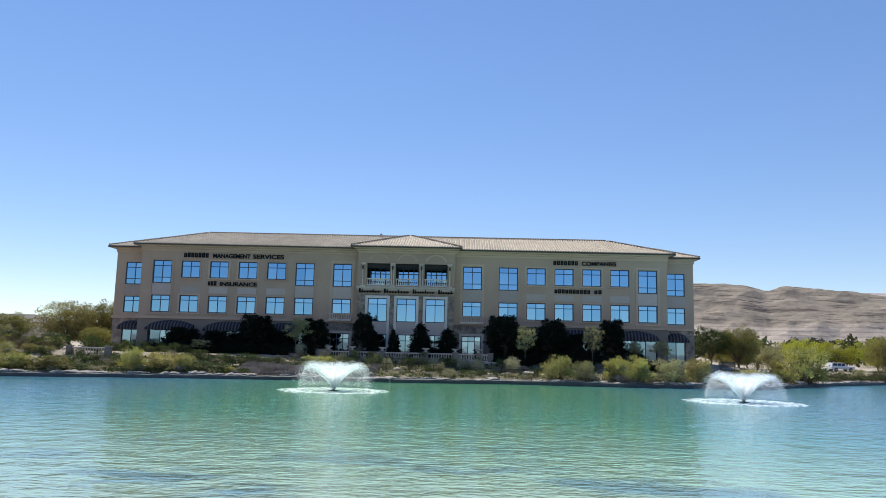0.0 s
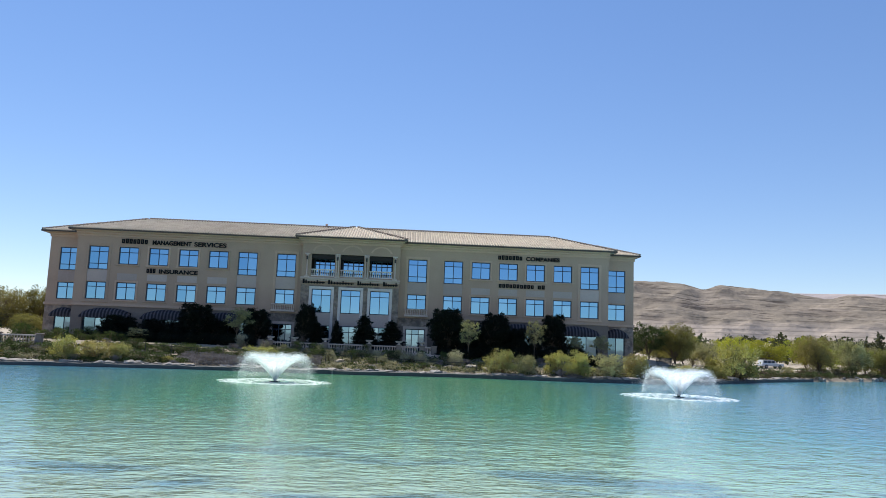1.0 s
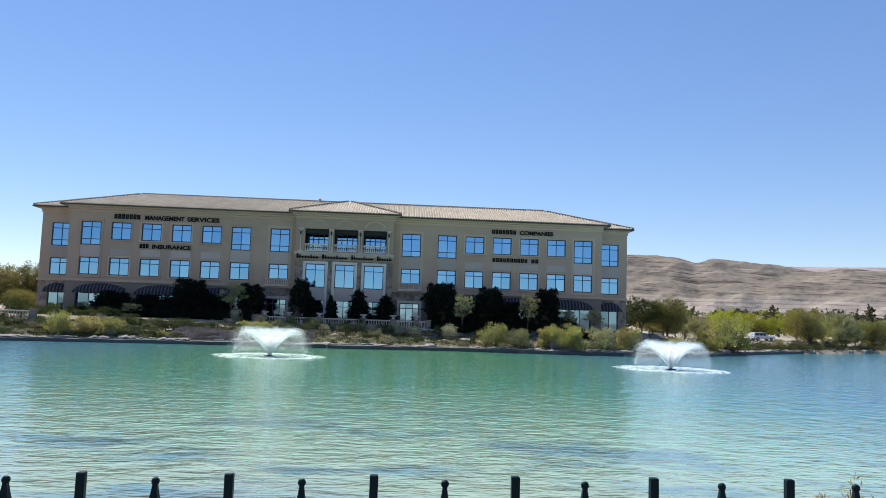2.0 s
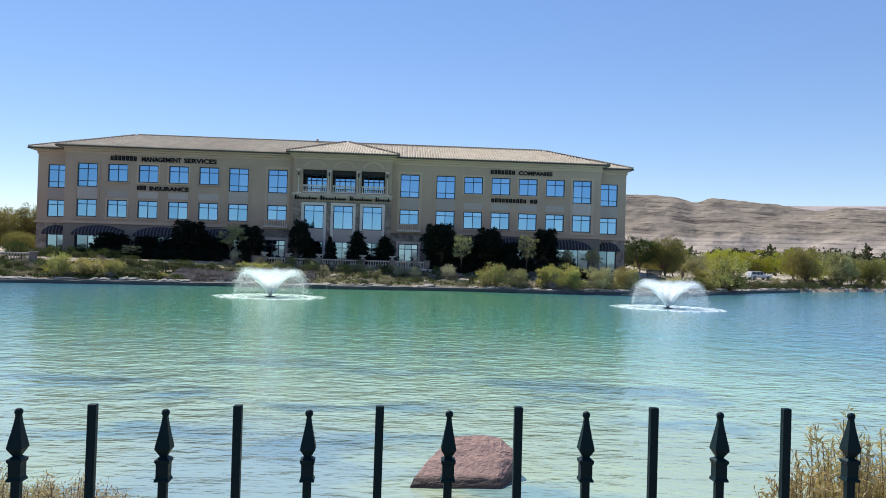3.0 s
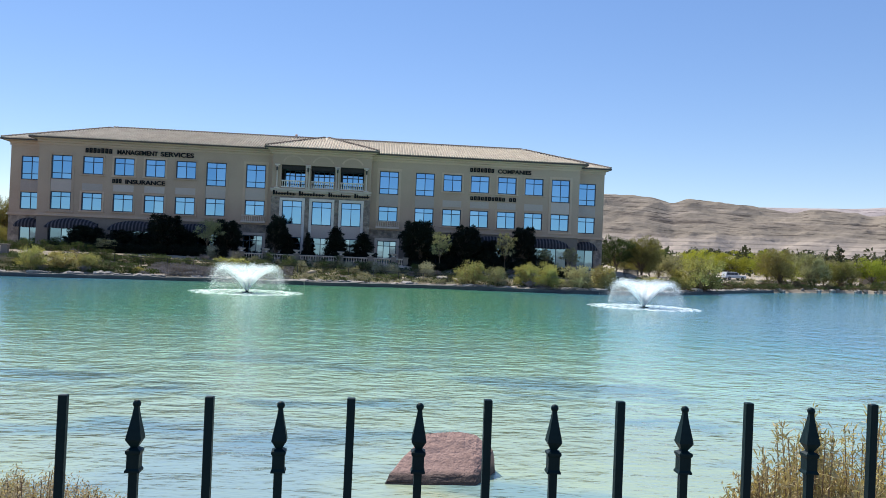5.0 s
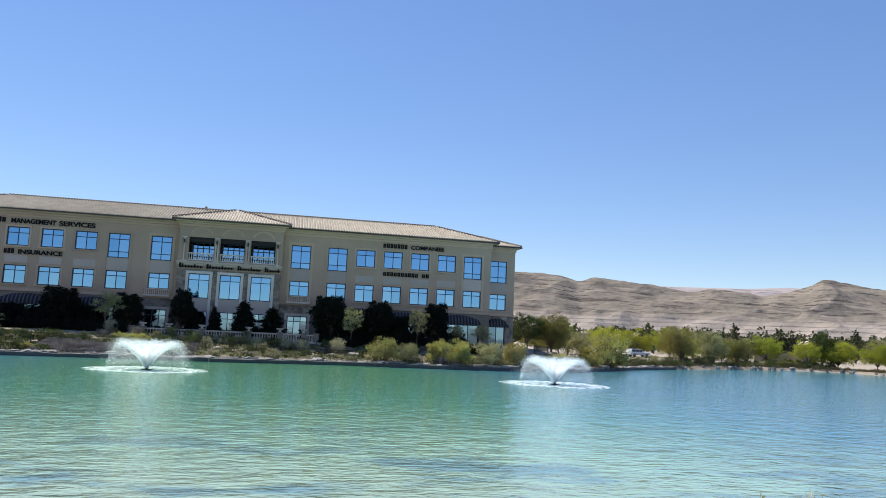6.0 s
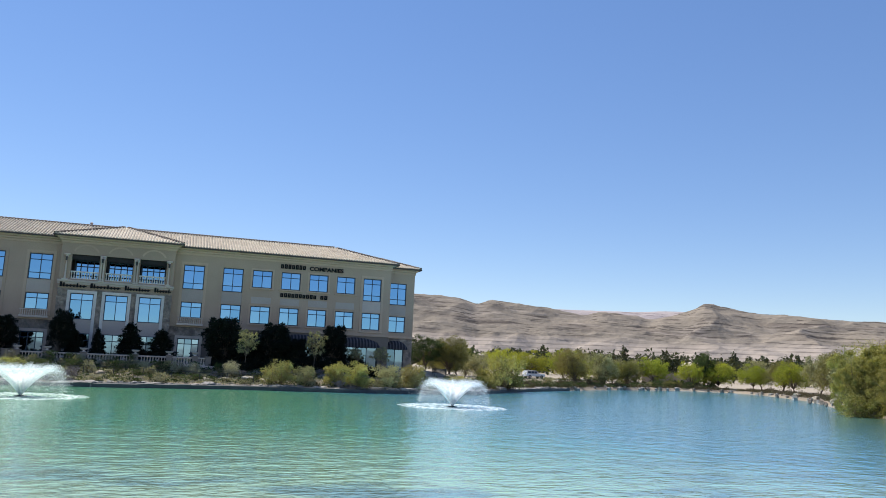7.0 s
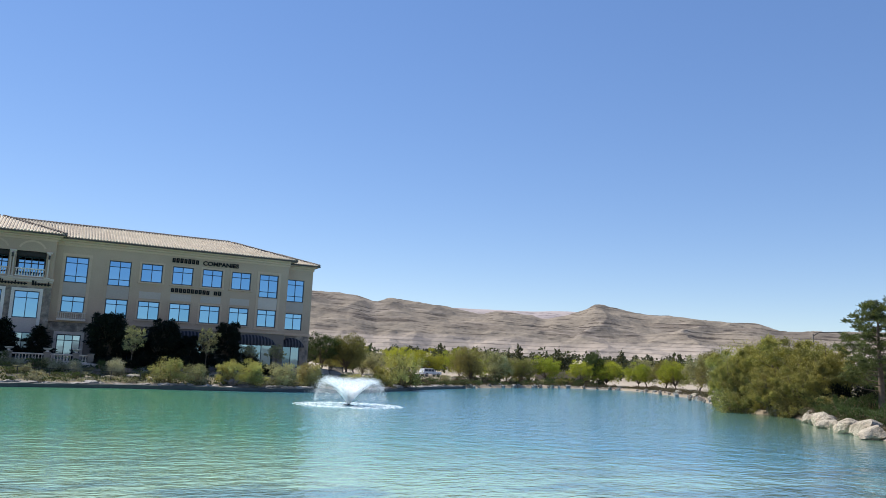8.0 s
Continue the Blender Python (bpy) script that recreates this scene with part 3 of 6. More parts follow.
# ---- bare hills on the horizon ----
def ridge(label, az0, az1, steps, far, knots, material, foot, relief):
    """One range of hills: a crest line over gullied slopes with ledges of harder rock."""
    az = np.radians(np.linspace(az0, az1, steps))
    rad = np.concatenate([np.linspace(0.44, 0.73, 14), np.linspace(0.735, 1.0, 110), np.linspace(1.03, 1.4, 8)]) * far
    deg = np.degrees(az)
    fine = np.linspace(az0 - 3, az1 + 3, 1200)
    line = np.interp(fine, *zip(*knots))
    line = np.convolve(np.pad(line, 6, "edge"), np.ones(13) / 13, "valid")
    crest = np.interp(deg, fine, line)
    top = far * np.tan(np.radians(crest)) + 3.0
    A, R = np.meshgrid(az, rad)
    T = np.broadcast_to(top, A.shape)
    s = np.clip((R - foot) / (far - foot), 0, 1)
    rise = np.where(R < far, 0.34 * s ** 1.15 + 0.66 * smooth(0.40, 1.0, s), 1 - 0.45 * smooth(far, 1.4 * far, R))
    n1, n2, n3 = np.zeros(A.shape), np.zeros(A.shape), np.zeros(A.shape)
    for j in range(A.shape[0]):
        for i in range(A.shape[1]):
            p = Vector((R[j, i] * math.sin(A[j, i]), R[j, i] * math.cos(A[j, i]), 0))
            n1[j, i] = noise.fractal(p / 280, 0.9, 2.1, 3)
            n2[j, i] = noise.noise(p / 95 + Vector((9, 4, 2)))
            n3[j, i] = noise.fractal(p / 26 + Vector((3, 8, 1)), 0.7, 2.0, 3)
    fade = smooth(0.05, 0.4, s) * (1 - 0.8 * smooth(0.94 * far, far, R))
    gully = 0.35 - np.abs(n1) * 1.3 - np.abs(n2) * 0.55
    H = T * rise + relief * (fade * 25 * gully + (fade + 0.12) * 2.0 * n3)
    # ledges of harder rock
    q = H / 15.0 + 1.1 * n1 + 0.3 * n2 + A * 1.5
    hard = np.clip(0.2 + 1.7 * np.roll(n1, 60, 1) + 0.8 * n2, 0, 1)
    H = H + 2.6 * hard * fade * (smooth(0.75, 0.95, q - np.floor(q)) - (q - np.floor(q)))
    v = np.stack([R * np.sin(A), R * np.cos(A), H - 2.0 * (R < foot + 10)], -1).reshape(-1, 3).tolist()
    k = len(az)
    f = [(j * k + i, j * k + i + 1, (j + 1) * k + i + 1, (j + 1) * k + i) for j in range(len(rad) - 1) for i in range(k - 1)]
    return tagged(new("backdrop", mesh_of("backdrop", v, f, material, True)), label, "hills", kind="structure")


NEAR_CREST = ((-22, 0), (-9, 3.7), (5, 4.2), (13, 5.0), (17.5, 5.1), (20.7, 4.95), (22.2, 4.5), (23.1, 4.9), (25.5, 4.62), (27.6, 4.35), (30.1, 3.85), (31.4, 4.2), (34.8, 3.8), (37, 4.3), (38.7, 4.95), (40.5, 4.6), (42, 4.27), (44.8, 4.24), (47.9, 3.8), (49.8, 3.9), (51.4, 3.35), (56, 3.35), (80, 2.5))
ridge("bare brown desert hills with dark rock ledges", -22, 62, 900, 2050, NEAR_CREST, M["hill"], 950, 1.0)
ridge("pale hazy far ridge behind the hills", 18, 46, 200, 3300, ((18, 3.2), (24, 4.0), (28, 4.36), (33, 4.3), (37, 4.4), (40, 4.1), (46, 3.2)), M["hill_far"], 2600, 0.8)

# ---- the office building ----
FRONT, RECESS, PORCH = 88.0, 90.2, 87.0
BASE, EAVE = 1.9, 14.85
XL, XR, XLL, XRR = -38.45, 24.45, -42.5, 28.2
PX0, PX1 = -12.15, -0.72
building = empty("office_building", (-6.5, FRONT, BASE), "three-storey tan stucco office building with tiled roof beside the lake", "building")


def to_building(ob):
    """Keeps a part that is built at its true place there when the building becomes its parent."""
    ob.parent = building
    ob.matrix_parent_inverse = Matrix.Translation(-building.location)
    return ob


def bpart(name, bm, material, label="", smooth_=False):
    return to_building(part(name, bm, material, None, label, smooth_))


def wall(x0, x1, z0, z1, y0, y1, openings=()):
    """A wall along x with thickness and rectangular openings (x0, x1, z0, z1) right through it."""
    xs = sorted({x0, x1, *[v for o in openings for v in o[:2]]})
    zs = sorted({z0, z1, *[v for o in openings for v in o[2:]]})
    bm, seen = bmesh.new(), {}

    def v(x, y, z):
        k = (round(x, 4), round(y, 4), round(z, 4))
        if k not in seen:
            seen[k] = bm.verts.new(k)
        return seen[k]

    def solid(i, j):
        if not (0 <= i < len(xs) - 1 and 0 <= j < len(zs) - 1):
            return False
        cx, cz = (xs[i] + xs[i + 1]) / 2, (zs[j] + zs[j + 1]) / 2
        return not any(o[0] < cx < o[1] and o[2] < cz < o[3] for o in openings)

    for i in range(len(xs) - 1):
        for j in range(len(zs) - 1):
            if not solid(i, j):
                continue
            a, b, c, d = xs[i], xs[i + 1], zs[j], zs[j + 1]
            bm.faces.new((v(a, y0, c), v(b, y0, c), v(b, y0, d), v(a, y0, d)))
            bm.faces.new((v(a, y1, d), v(b, y1, d), v(b, y1, c), v(a, y1, c)))
            if not solid(i - 1, j):
                bm.faces.new((v(a, y0, d), v(a, y1, d), v(a, y1, c), v(a, y0, c)))
            if not solid(i + 1, j):
                bm.faces.new((v(b, y0, c), v(b, y1, c), v(b, y1, d), v(b, y0, d)))
            if not solid(i, j - 1):
                bm.faces.new((v(a, y0, c), v(a, y1, c), v(b, y1, c), v(b, y0, c)))
            if not solid(i, j + 1):
                bm.faces.new((v(a, y0, d), v(b, y0, d), v(b, y1, d), v(a, y1, d)))
    return bm


pane_meshes = {}


def pane(x0, x1, z0, z1, y, parent, glass="glass"):
    """One sheet of glass; alike sheets share a mesh."""
    key = (round(x1 - x0, 2), round(z1 - z0, 2), glass)
    if key not in pane_meshes:
        pane_meshes[key] = part("pane", box(bmesh.new(), -key[0] / 2, key[0] / 2, -0.006, 0.006, -key[1] / 2, key[1] / 2), M[glass]).data
        bpy.data.objects.remove([o for o in bpy.data.objects if o.data == pane_meshes[key]][0])
    ob = new("pane", pane_meshes[key])
    ob.location = ((x0 + x1) / 2, y, (z0 + z1) / 2)
    ob.rotation_euler = (random.uniform(-0.004, 0.004), 0, random.uniform(-0.004, 0.004))
    ob.parent = parent
    return ob


def window(x0, x1, z0, z1, y, cols, rows, bar=0.10, name="window", material=None):
    """A framed window: rows are the heights at which it is divided."""
    xs = [x0 + (x1 - x0) * i / cols for i in range(cols + 1)]
    zs = [z0, *rows, z1]
    bm = wall(x0, x1, z0, z1, y - 0.07, y + 0.05, [(x0 + bar, x1 - bar, z0 + bar, z1 - bar)])
    ob = to_building(part(name, bm, material or M["frame"]))
    for x in xs[1:-1]:
        part("mullion", box(bmesh.new(), x - bar * 0.4, x + bar * 0.4, y - 0.055, y + 0.035, z0 + bar, z1 - bar), material or M["frame"], ob)
    for z in rows:
        part("transom", box(bmesh.new(), x0 + bar, x1 - bar, y - 0.05, y + 0.03, z - bar * 0.4, z + bar * 0.4), material or M["frame"], ob)
    for a, b in zip(xs, xs[1:]):
        for c, d in zip(zs, zs[1:]):
            p = pane(a + 0.02, b - 0.02, c + 0.02, d - 0.02, y, ob, "low_glass" if z1 < 5.5 else "glass")
    return ob


def surround(x0, x1, z0, z1, y, w, material, out=0.07, name="window_surround", sill=True):
    """A raised band round an opening, with a deeper sill."""
    bm = bmesh.new()
    box(bm, x0 - w, x0, y - out, y + 0.02, z0, z1)
    box(bm, x1, x1 + w, y - out, y + 0.02, z0, z1)
    box(bm, x0 - w, x1 + w, y - out - 0.002, y + 0.02, z1, z1 + w)
    if sill:
        box(bm, x0 - w - 0.06, x1 + w + 0.06, y - out - 0.07, y + 0.02, z0 - w * 0.9, z0, 0.015)
    return bpart(name, bm, material)


TALL = [-35.9, -18.65, -14.13, 1.4, 5.68, 22.15]
SMALL = [-32.46, -29.0, -25.54, -22.07, 8.98, 12.28, 15.57, 18.87]
ARCHES = [(-37.1, -31.6), (-30.2, -24.7), (-23.2, -17.7), (4.7, 9.9), (11.2, 16.4), (17.9, 23.2)]
HW = 1.125
holes = []
for x in TALL:
    holes += [(x - HW, x + HW, 10.13, 12.87), (x - HW, x + HW, 6.92 if x in (-14.13, 1.4) else 6.66, 8.69)]
for x in SMALL:
    holes += [(x - HW, x + HW, 10.82, 12.86), (x - HW, x + HW, 6.66, 8.70)]
doors = [(-15.35, -13.05, BASE, 4.62), (0.25, 2.55, BASE, 4.62)]
low = [(a, b, BASE + 0.15, 5.2) for a, b in ARCHES] + doors
bpart("wall", wall(XL, PX0 + 0.3, 6.0, 14.6, FRONT, FRONT + 0.4, [h for h in holes if h[1] < PX0]), M["stucco"])
bpart("wall", wall(PX1 - 0.3, XR, 6.0, 14.6, FRONT, FRONT + 0.4, [h for h in holes if h[0] > PX1]), M["stucco"])
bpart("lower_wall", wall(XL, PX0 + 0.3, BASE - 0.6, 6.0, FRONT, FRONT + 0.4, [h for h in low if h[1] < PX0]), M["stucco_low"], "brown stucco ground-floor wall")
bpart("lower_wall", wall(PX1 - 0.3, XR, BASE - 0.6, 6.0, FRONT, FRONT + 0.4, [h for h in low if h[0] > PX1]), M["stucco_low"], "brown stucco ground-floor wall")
# set-back end bays, sides and back
ends = [(XLL, XL, -41.3, -39.0), (XR, XRR, 24.95, 27.15)]
for a, b, w0, w1 in ends:
    bpart("wall", wall(a, b, 6.0, 14.6, RECESS, RECESS + 0.4, [(w0, w1, 10.05, 12.8), (w0, w1, 6.6, 8.62)]), M["stucco"])
    bpart("lower_wall", wall(a, b, BASE - 0.6, 6.0, RECESS, RECESS + 0.4, [(w0, w1, BASE + 0.1, 4.7)]), M["veneer"], "rough stone veneer ground-floor wall")
    window(w0, w1, 10.05, 12.8, RECESS + 0.12, 2, [10.75, 12.15])
    window(w0, w1, 6.6, 8.62, RECESS + 0.12, 2, [8.05])
    window(w0, w1, BASE + 0.1, 4.7, RECESS + 0.2, 2, [])
    bpart("spandrel_panel", box(bmesh.new(), w0, w1, RECESS - 0.025, RECESS + 0.01, 8.75, 9.95), M["spandrel"])
for x in (XL, XR - 0.4):
    bpart("return_wall", box(bmesh.new(), x + 0.003, x + 0.397, FRONT + 0.4, RECESS + 0.3, BASE - 0.6, 14.6), M["stucco"])
for x in (XLL, XRR - 0.4):
    bpart("side_wall", box(bmesh.new(), x, x + 0.4, RECESS + 0.4, 98.0, BASE - 0.6, 14.6), M["stucco"])
bpart("back_wall", box(bmesh.new(), XLL, XRR, 98.0, 98.4, BASE - 0.6, 14.6), M["stucco"])
bpart("floor_slab", box(bmesh.new(), XLL + 0.4, XRR - 0.4, RECESS + 0.5, 98.0, 13.9, 14.2), M["dark"])
bpart("core_wall", box(bmesh.new(), XL + 0.5, XR - 0.5, 89.6, 89.8, BASE - 0.4, 13.8), M["dark"])

for x in TALL:
    link = x in (-14.13, 1.4)
    z0 = 6.92 if link else 6.66
    window(x - HW, x + HW, 10.13, 12.87, FRONT + 0.14, 2, [10.82, 12.22])
    window(x - HW, x + HW, z0, 8.69, FRONT + 0.14, 2, [8.12])
    bpart("spandrel_panel", box(bmesh.new(), x - HW, x + HW, FRONT - 0.02, FRONT + 0.01, 8.75, 10.07), M["spandrel"], "plain grey spandrel panel")
    bm = bmesh.new()
    for s in (-1, 1):
        box(bm, x + s * (HW + 0.16) - 0.14, x + s * (HW + 0.16) + 0.14, FRONT - 0.06, FRONT + 0.01, 6.45, 12.95)
    box(bm, x - HW - 0.3, x + HW + 0.3, FRONT - 0.062, FRONT + 0.01, 12.95, 13.2)
    box(bm, x - HW - 0.36, x + HW + 0.36, FRONT - 0.12, FRONT + 0.01, 6.3, 6.45, 0.02)
    bpart("window_surround", bm, M["stucco"])
for x in SMALL:
    window(x - HW, x + HW, 10.82, 12.86, FRONT + 0.14, 2, [12.22])
    window(x - HW, x + HW, 6.66, 8.70, FRONT + 0.14, 2, [8.12])
    surround(x - HW, x + HW, 10.82, 12.86, FRONT, 0.2, M["stucco"])
    surround(x - HW, x + HW, 6.66, 8.70, FRONT, 0.2, M["stucco"])
    bpart("spandrel_panel", box(bmesh.new(), x - HW, x + HW, FRONT - 0.02, FRONT + 0.01, 8.98, 9.75), M["spandrel"])

# mouldings: belt course over the ground floor, stepped cornice under the eaves
for a, b, y in ((XL - 0.1, PX0, FRONT), (PX1, XR + 0.1, FRONT), (XLL - 0.1, XL - 0.1, RECESS), (XR + 0.1, XRR + 0.1, RECESS)):
    bm = bmesh.new()
    box(bm, a, b, y - 0.14, y + 0.02, 5.88, 6.06, 0.02)
    box(bm, a, b, y - 0.08, y + 0.02, 6.06, 6.2)
    bpart("belt_course", bm, M["stucco"], "narrow cast stone belt course")
    bm = bmesh.new()
    box(bm, a, b, y - 0.10, y + 0.02, 14.0, 14.25)
    box(bm, a, b, y - 0.30, y + 0.02, 14.25, 14.5, 0.03)
    box(bm, a, b, y - 0.52, y + 0.02, 14.5, 14.74, 0.03)
    bpart("cornice", bm, M["stucco"], "stepped stucco cornice below the eaves")

# ground-floor shop windows with striped awnings
def awning(x0, x1, y, z_low, z_top, deep):
    v, f, n, k = [], [], 20, 5
    w = x1 - x0
    for i in range(n + 1):
        u = i / n
        arc = 1 - (2 * u - 1) ** 2
        top = z_low + 0.22 + (z_top - z_low - 0.22) * math.sqrt(max(arc, 0.0)) ** 0.9
        for j in range(k + 1):
            s = j / k
            v.append(((u - 0.5) * w, -deep * math.sin(s * math.pi / 2), z_low + 0.22 + (top - z_low - 0.22) * math.cos(s * math.pi / 2)))
        v.append(((u - 0.5) * w, -deep, z_low + 0.03 * math.sin(u * 60)))
    r = k + 2
    for i in range(n):
        for j in range(r - 1):
            f.append((i * r + j, (i + 1) * r + j, (i + 1) * r + j + 1, i * r + j + 1))
    me = mesh_of("awning", v, f, M["awning"], False)
    ob = new("awning", me)
    ob.location = ((x0 + x1) / 2, y - 0.02, 0)
    s = ob.modifiers.new("thickness", "SOLIDIFY")
    s.thickness = 0.02
    tagged(to_building(ob), "arched dark striped fabric awning")
    fr = bmesh.new()
    box(fr, -w / 2, w / 2, -deep + 0.03, -deep + 0.06, z_low + 0.18, z_low + 0.22)
    part("awning_frame", fr, M["post_metal"], ob)
    return ob


for a, b in ARCHES:
    window(a, b, BASE + 0.15, 5.2, FRONT + 0.25, 4, [], 0.09, "shop_window")
    awning(a - 0.05, b + 0.05, FRONT, 4.5, 5.68, 1.0)
    for x in (a - 0.06, b - 0.06):
        bpart("jamb", box(bmesh.new(), x, x + 0.12, FRONT - 0.05, FRONT + 0.02, BASE, 4.5), M["post_metal"], "dark metal door jamb")
for w0, w1 in ((-41.3, -39.0), (24.95, 27.15)):
    awning(w0 - 0.2, w1 + 0.2, RECESS, 4.5, 5.6, 0.9)

# bays beside the porch: doors below, small stone balconies above
for (a, b, z0, z1) in doors:
    window(a, b, z0, z1, FRONT + 0.2, 3, [4.0], 0.1, "glass_door")
    surround(a, b, z0, z1, FRONT, 0.3, M["trim"], 0.12, "door_surround", False)
    bpart("stone_panel", box(bmesh.new(), a - 0.9, b + 0.9, FRONT - 0.06, FRONT + 0.01, 4.95, 5.85), M["veneer"])
    x0, x1 = a - 0.15, b + 0.15
    bm = bmesh.new()
    box(bm, x0 - 0.1, x1 + 0.1, FRONT - 0.5, FRONT + 0.02, 6.05, 6.28, 0.03)
    bal = bpart("balcony", bm, M["trim"], "small cast stone window balcony")
    bm = bmesh.new()
    box(bm, x0 - 0.05, x1 + 0.05, FRONT - 0.46, FRONT - 0.3, 6.84, 6.95, 0.02)
    part("balcony_rail", bm, M["trim"], bal)
    for i in range(13):
        bx = x0 + 0.05 + (x1 - x0 - 0.1) * i / 12
        part("baluster", lathe(bmesh.new(), [(0.04, 0.0), (0.055, 0.12), (0.03, 0.3), (0.05, 0.42), (0.04, 0.57)], 6, (bx, FRONT - 0.38, 6.275)), M["trim"], bal)

# ---- the porch: three tall windows, open loggia above ----
LX = [-9.72, -6.32, -2.92]
logg = [(x - 1.37, x + 1.37, 10.33, 12.95) for x in LX]
tall = [(x - 1.42, x + 1.42, BASE + 0.1, 9.0) for x in LX]
bpart("porch_wall", wall(PX0, PX1, 9.3, 14.75, PORCH, PORCH + 0.5, logg), M["stucco"])
bpart("porch_lower_wall", wall(PX0, PX1, BASE - 0.6, 9.3, PORCH, PORCH + 0.5, tall), M["veneer"], "brown stone veneer wall of the porch")
for x in (PX0, PX1 - 0.4):
    bpart("return_wall", box(bmesh.new(), x, x + 0.4, PORCH + 0.5, 92.0, BASE - 0.6, 14.75), M["stucco"])
bpart("loggia_floor", box(bmesh.new(), PX0 + 0.4, PX1 - 0.4, PORCH + 0.5, 91.0, 10.0, 10.3), M["trim"])
# ceiling and back wall near black: the recess's shade is in the colour
bpart("loggia_ceiling", box(bmesh.new(), PX0 + 0.4, PX1 - 0.4, PORCH + 0.5, 91.0, 13.1, 13.3), M["blind"], "dark brown loggia ceiling with the recess's shade in its colour")
bpart("loggia_back_wall", wall(PX0 + 0.4, PX1 - 0.4, 10.3, 13.1, 89.3, 89.5, [(x - 1.3, x + 1.3, 10.35, 12.6) for x in LX]), M["blind"], "brown wall at the back of the loggia, darkened with painted shade")
for x in LX:
    window(x - 1.3, x + 1.3, 10.35, 12.6, 89.35, 4, [11.9], 0.13, "loggia_door")
    bpart("valance", box(bmesh.new(), x - 1.37, x + 1.37, PORCH + 0.2, PORCH + 0.32, 12.42, 12.95), M["blind"], "dark roller blind at the head of the opening")
    # balustrade in the opening
    bm = bmesh.new()
    box(bm, x - 1.37, x + 1.37, PORCH + 0.05, PORCH + 0.3, 11.05, 11.18, 0.02)
    box(bm, x - 1.37, x + 1.37, PORCH + 0.05, PORCH + 0.3, 10.33, 10.43, 0.02)
    rail = bpart("loggia_balustrade", bm, M["white_trim"], "pale cast stone balustrade")
    for i in range(11):
        part("baluster", lathe(bmesh.new(), [(0.05, 0.0), (0.07, 0.14), (0.035, 0.34), (0.06, 0.5), (0.05, 0.625)], 6, (x - 1.25 + 2.5 * i / 10, PORCH + 0.17, 10.425)), M["white_trim"], rail)
    # blind arch over the opening
    v, f = [], []
    for i in range(17):
        w = math.pi * (0.12 + 0.76 * i / 16)
        for r in (1.18, 1.36):
            for y in (PORCH - 0.05, PORCH + 0.02):
                v.append((x + r * math.cos(w), y, 13.0 + (r - 0.14) * math.sin(w) - 0.12))
    for i in range(16):
        o, q = i * 4, i * 4 + 4
        f += [(o, o + 2, q + 2, q), (o, q, q + 1, o + 1), (o + 2, o + 3, q + 3, q + 2)]
    to_building(tagged(new("arch_moulding", mesh_of("arch_moulding", v, f, M["stucco"])), "raised blind arch in stucco"))
    # tall glazing below with pale surround
    window(x - 1.14, x + 1.14, 6.08, 8.82, PORCH + 0.2, 2, [8.12], 0.09)
    window(x - 1.14, x + 1.14, BASE + 0.12, 4.62, PORCH + 0.2, 2, [3.9], 0.09)
    bpart("spandrel_panel", box(bmesh.new(), x - 1.14, x + 1.14, PORCH + 0.14, PORCH + 0.3, 4.62, 6.08), M["spandrel"], "plain grey spandrel panel")
    bm = bmesh.new()
    box(bm, x - 1.44, x - 1.14, PORCH - 0.06, PORCH + 0.3, BASE - 0.3, 8.82)
    box(bm, x + 1.14, x + 1.44, PORCH - 0.06, PORCH + 0.3, BASE - 0.3, 8.82)
    box(bm, x - 1.44, x + 1.44, PORCH - 0.062, PORCH + 0.3, 8.82, 9.12, 0.02)
    bpart("window_surround", bm, M["white_trim"], "broad pale stone window surround")
for x in (-11.55, -8.02, -4.62, -1.28):
    bm = bmesh.new()
    for dx in ((-0.13, 0.13) if x in (-8.02, -4.62) else (0.0,)):
        lathe(bm, [(0.13, 10.3), (0.13, 10.42), (0.095, 10.5), (0.085, 12.5), (0.13, 12.6), (0.15, 12.8)], 10, (x + dx, PORCH - 0.12, 0))
    box(bm, x - 0.3, x + 0.3, PORCH - 0.27, PORCH - 0.001, 12.8, 12.98, 0.02)
    box(bm, x - 0.3, x + 0.3, PORCH - 0.27, PORCH - 0.001, 10.1, 10.3, 0.02)
    bpart("loggia_column", bm, M["trim"], "slender stone column with capital", True)
    lamp = bmesh.new()
    box(lamp, x - 0.09, x + 0.09, PORCH - 0.42, PORCH - 0.28, 12.2, 12.55, 0.02)
    box(lamp, x - 0.12, x + 0.12, PORCH - 0.45, PORCH - 0.25, 12.55, 12.6, 0.01)
    box(lamp, x - 0.02, x + 0.02, PORCH - 0.3, PORCH, 12.62, 12.66)
    box(lamp, x - 0.02, x + 0.02, PORCH - 0.37, PORCH - 0.33, 12.58, 12.66)
    bpart("wall_lantern", lamp, M["post_metal"], "small black wall lantern")
bm = bmesh.new()
box(bm, PX0 - 0.12, PX1 + 0.12, PORCH - 0.22, PORCH + 0.02, 9.95, 10.2, 0.03)
box(bm, PX0 - 0.06, PX1 + 0.06, PORCH - 0.12, PORCH + 0.02, 9.75, 9.95)
bpart("belt_course", bm, M["trim"])
bm = bmesh.new()
box(bm, PX0 - 0.1, PX1 + 0.1, PORCH - 0.10, PORCH + 0.02, 14.15, 14.4)
box(bm, PX0 - 0.3, PX1 + 0.3, PORCH - 0.30, PORCH + 0.02, 14.4, 14.62, 0.03)
box(bm, PX0 - 0.5, PX1 + 0.5, PORCH - 0.52, PORCH + 0.02, 14.62, 14.84, 0.03)
bpart("cornice", bm, M["stucco"])

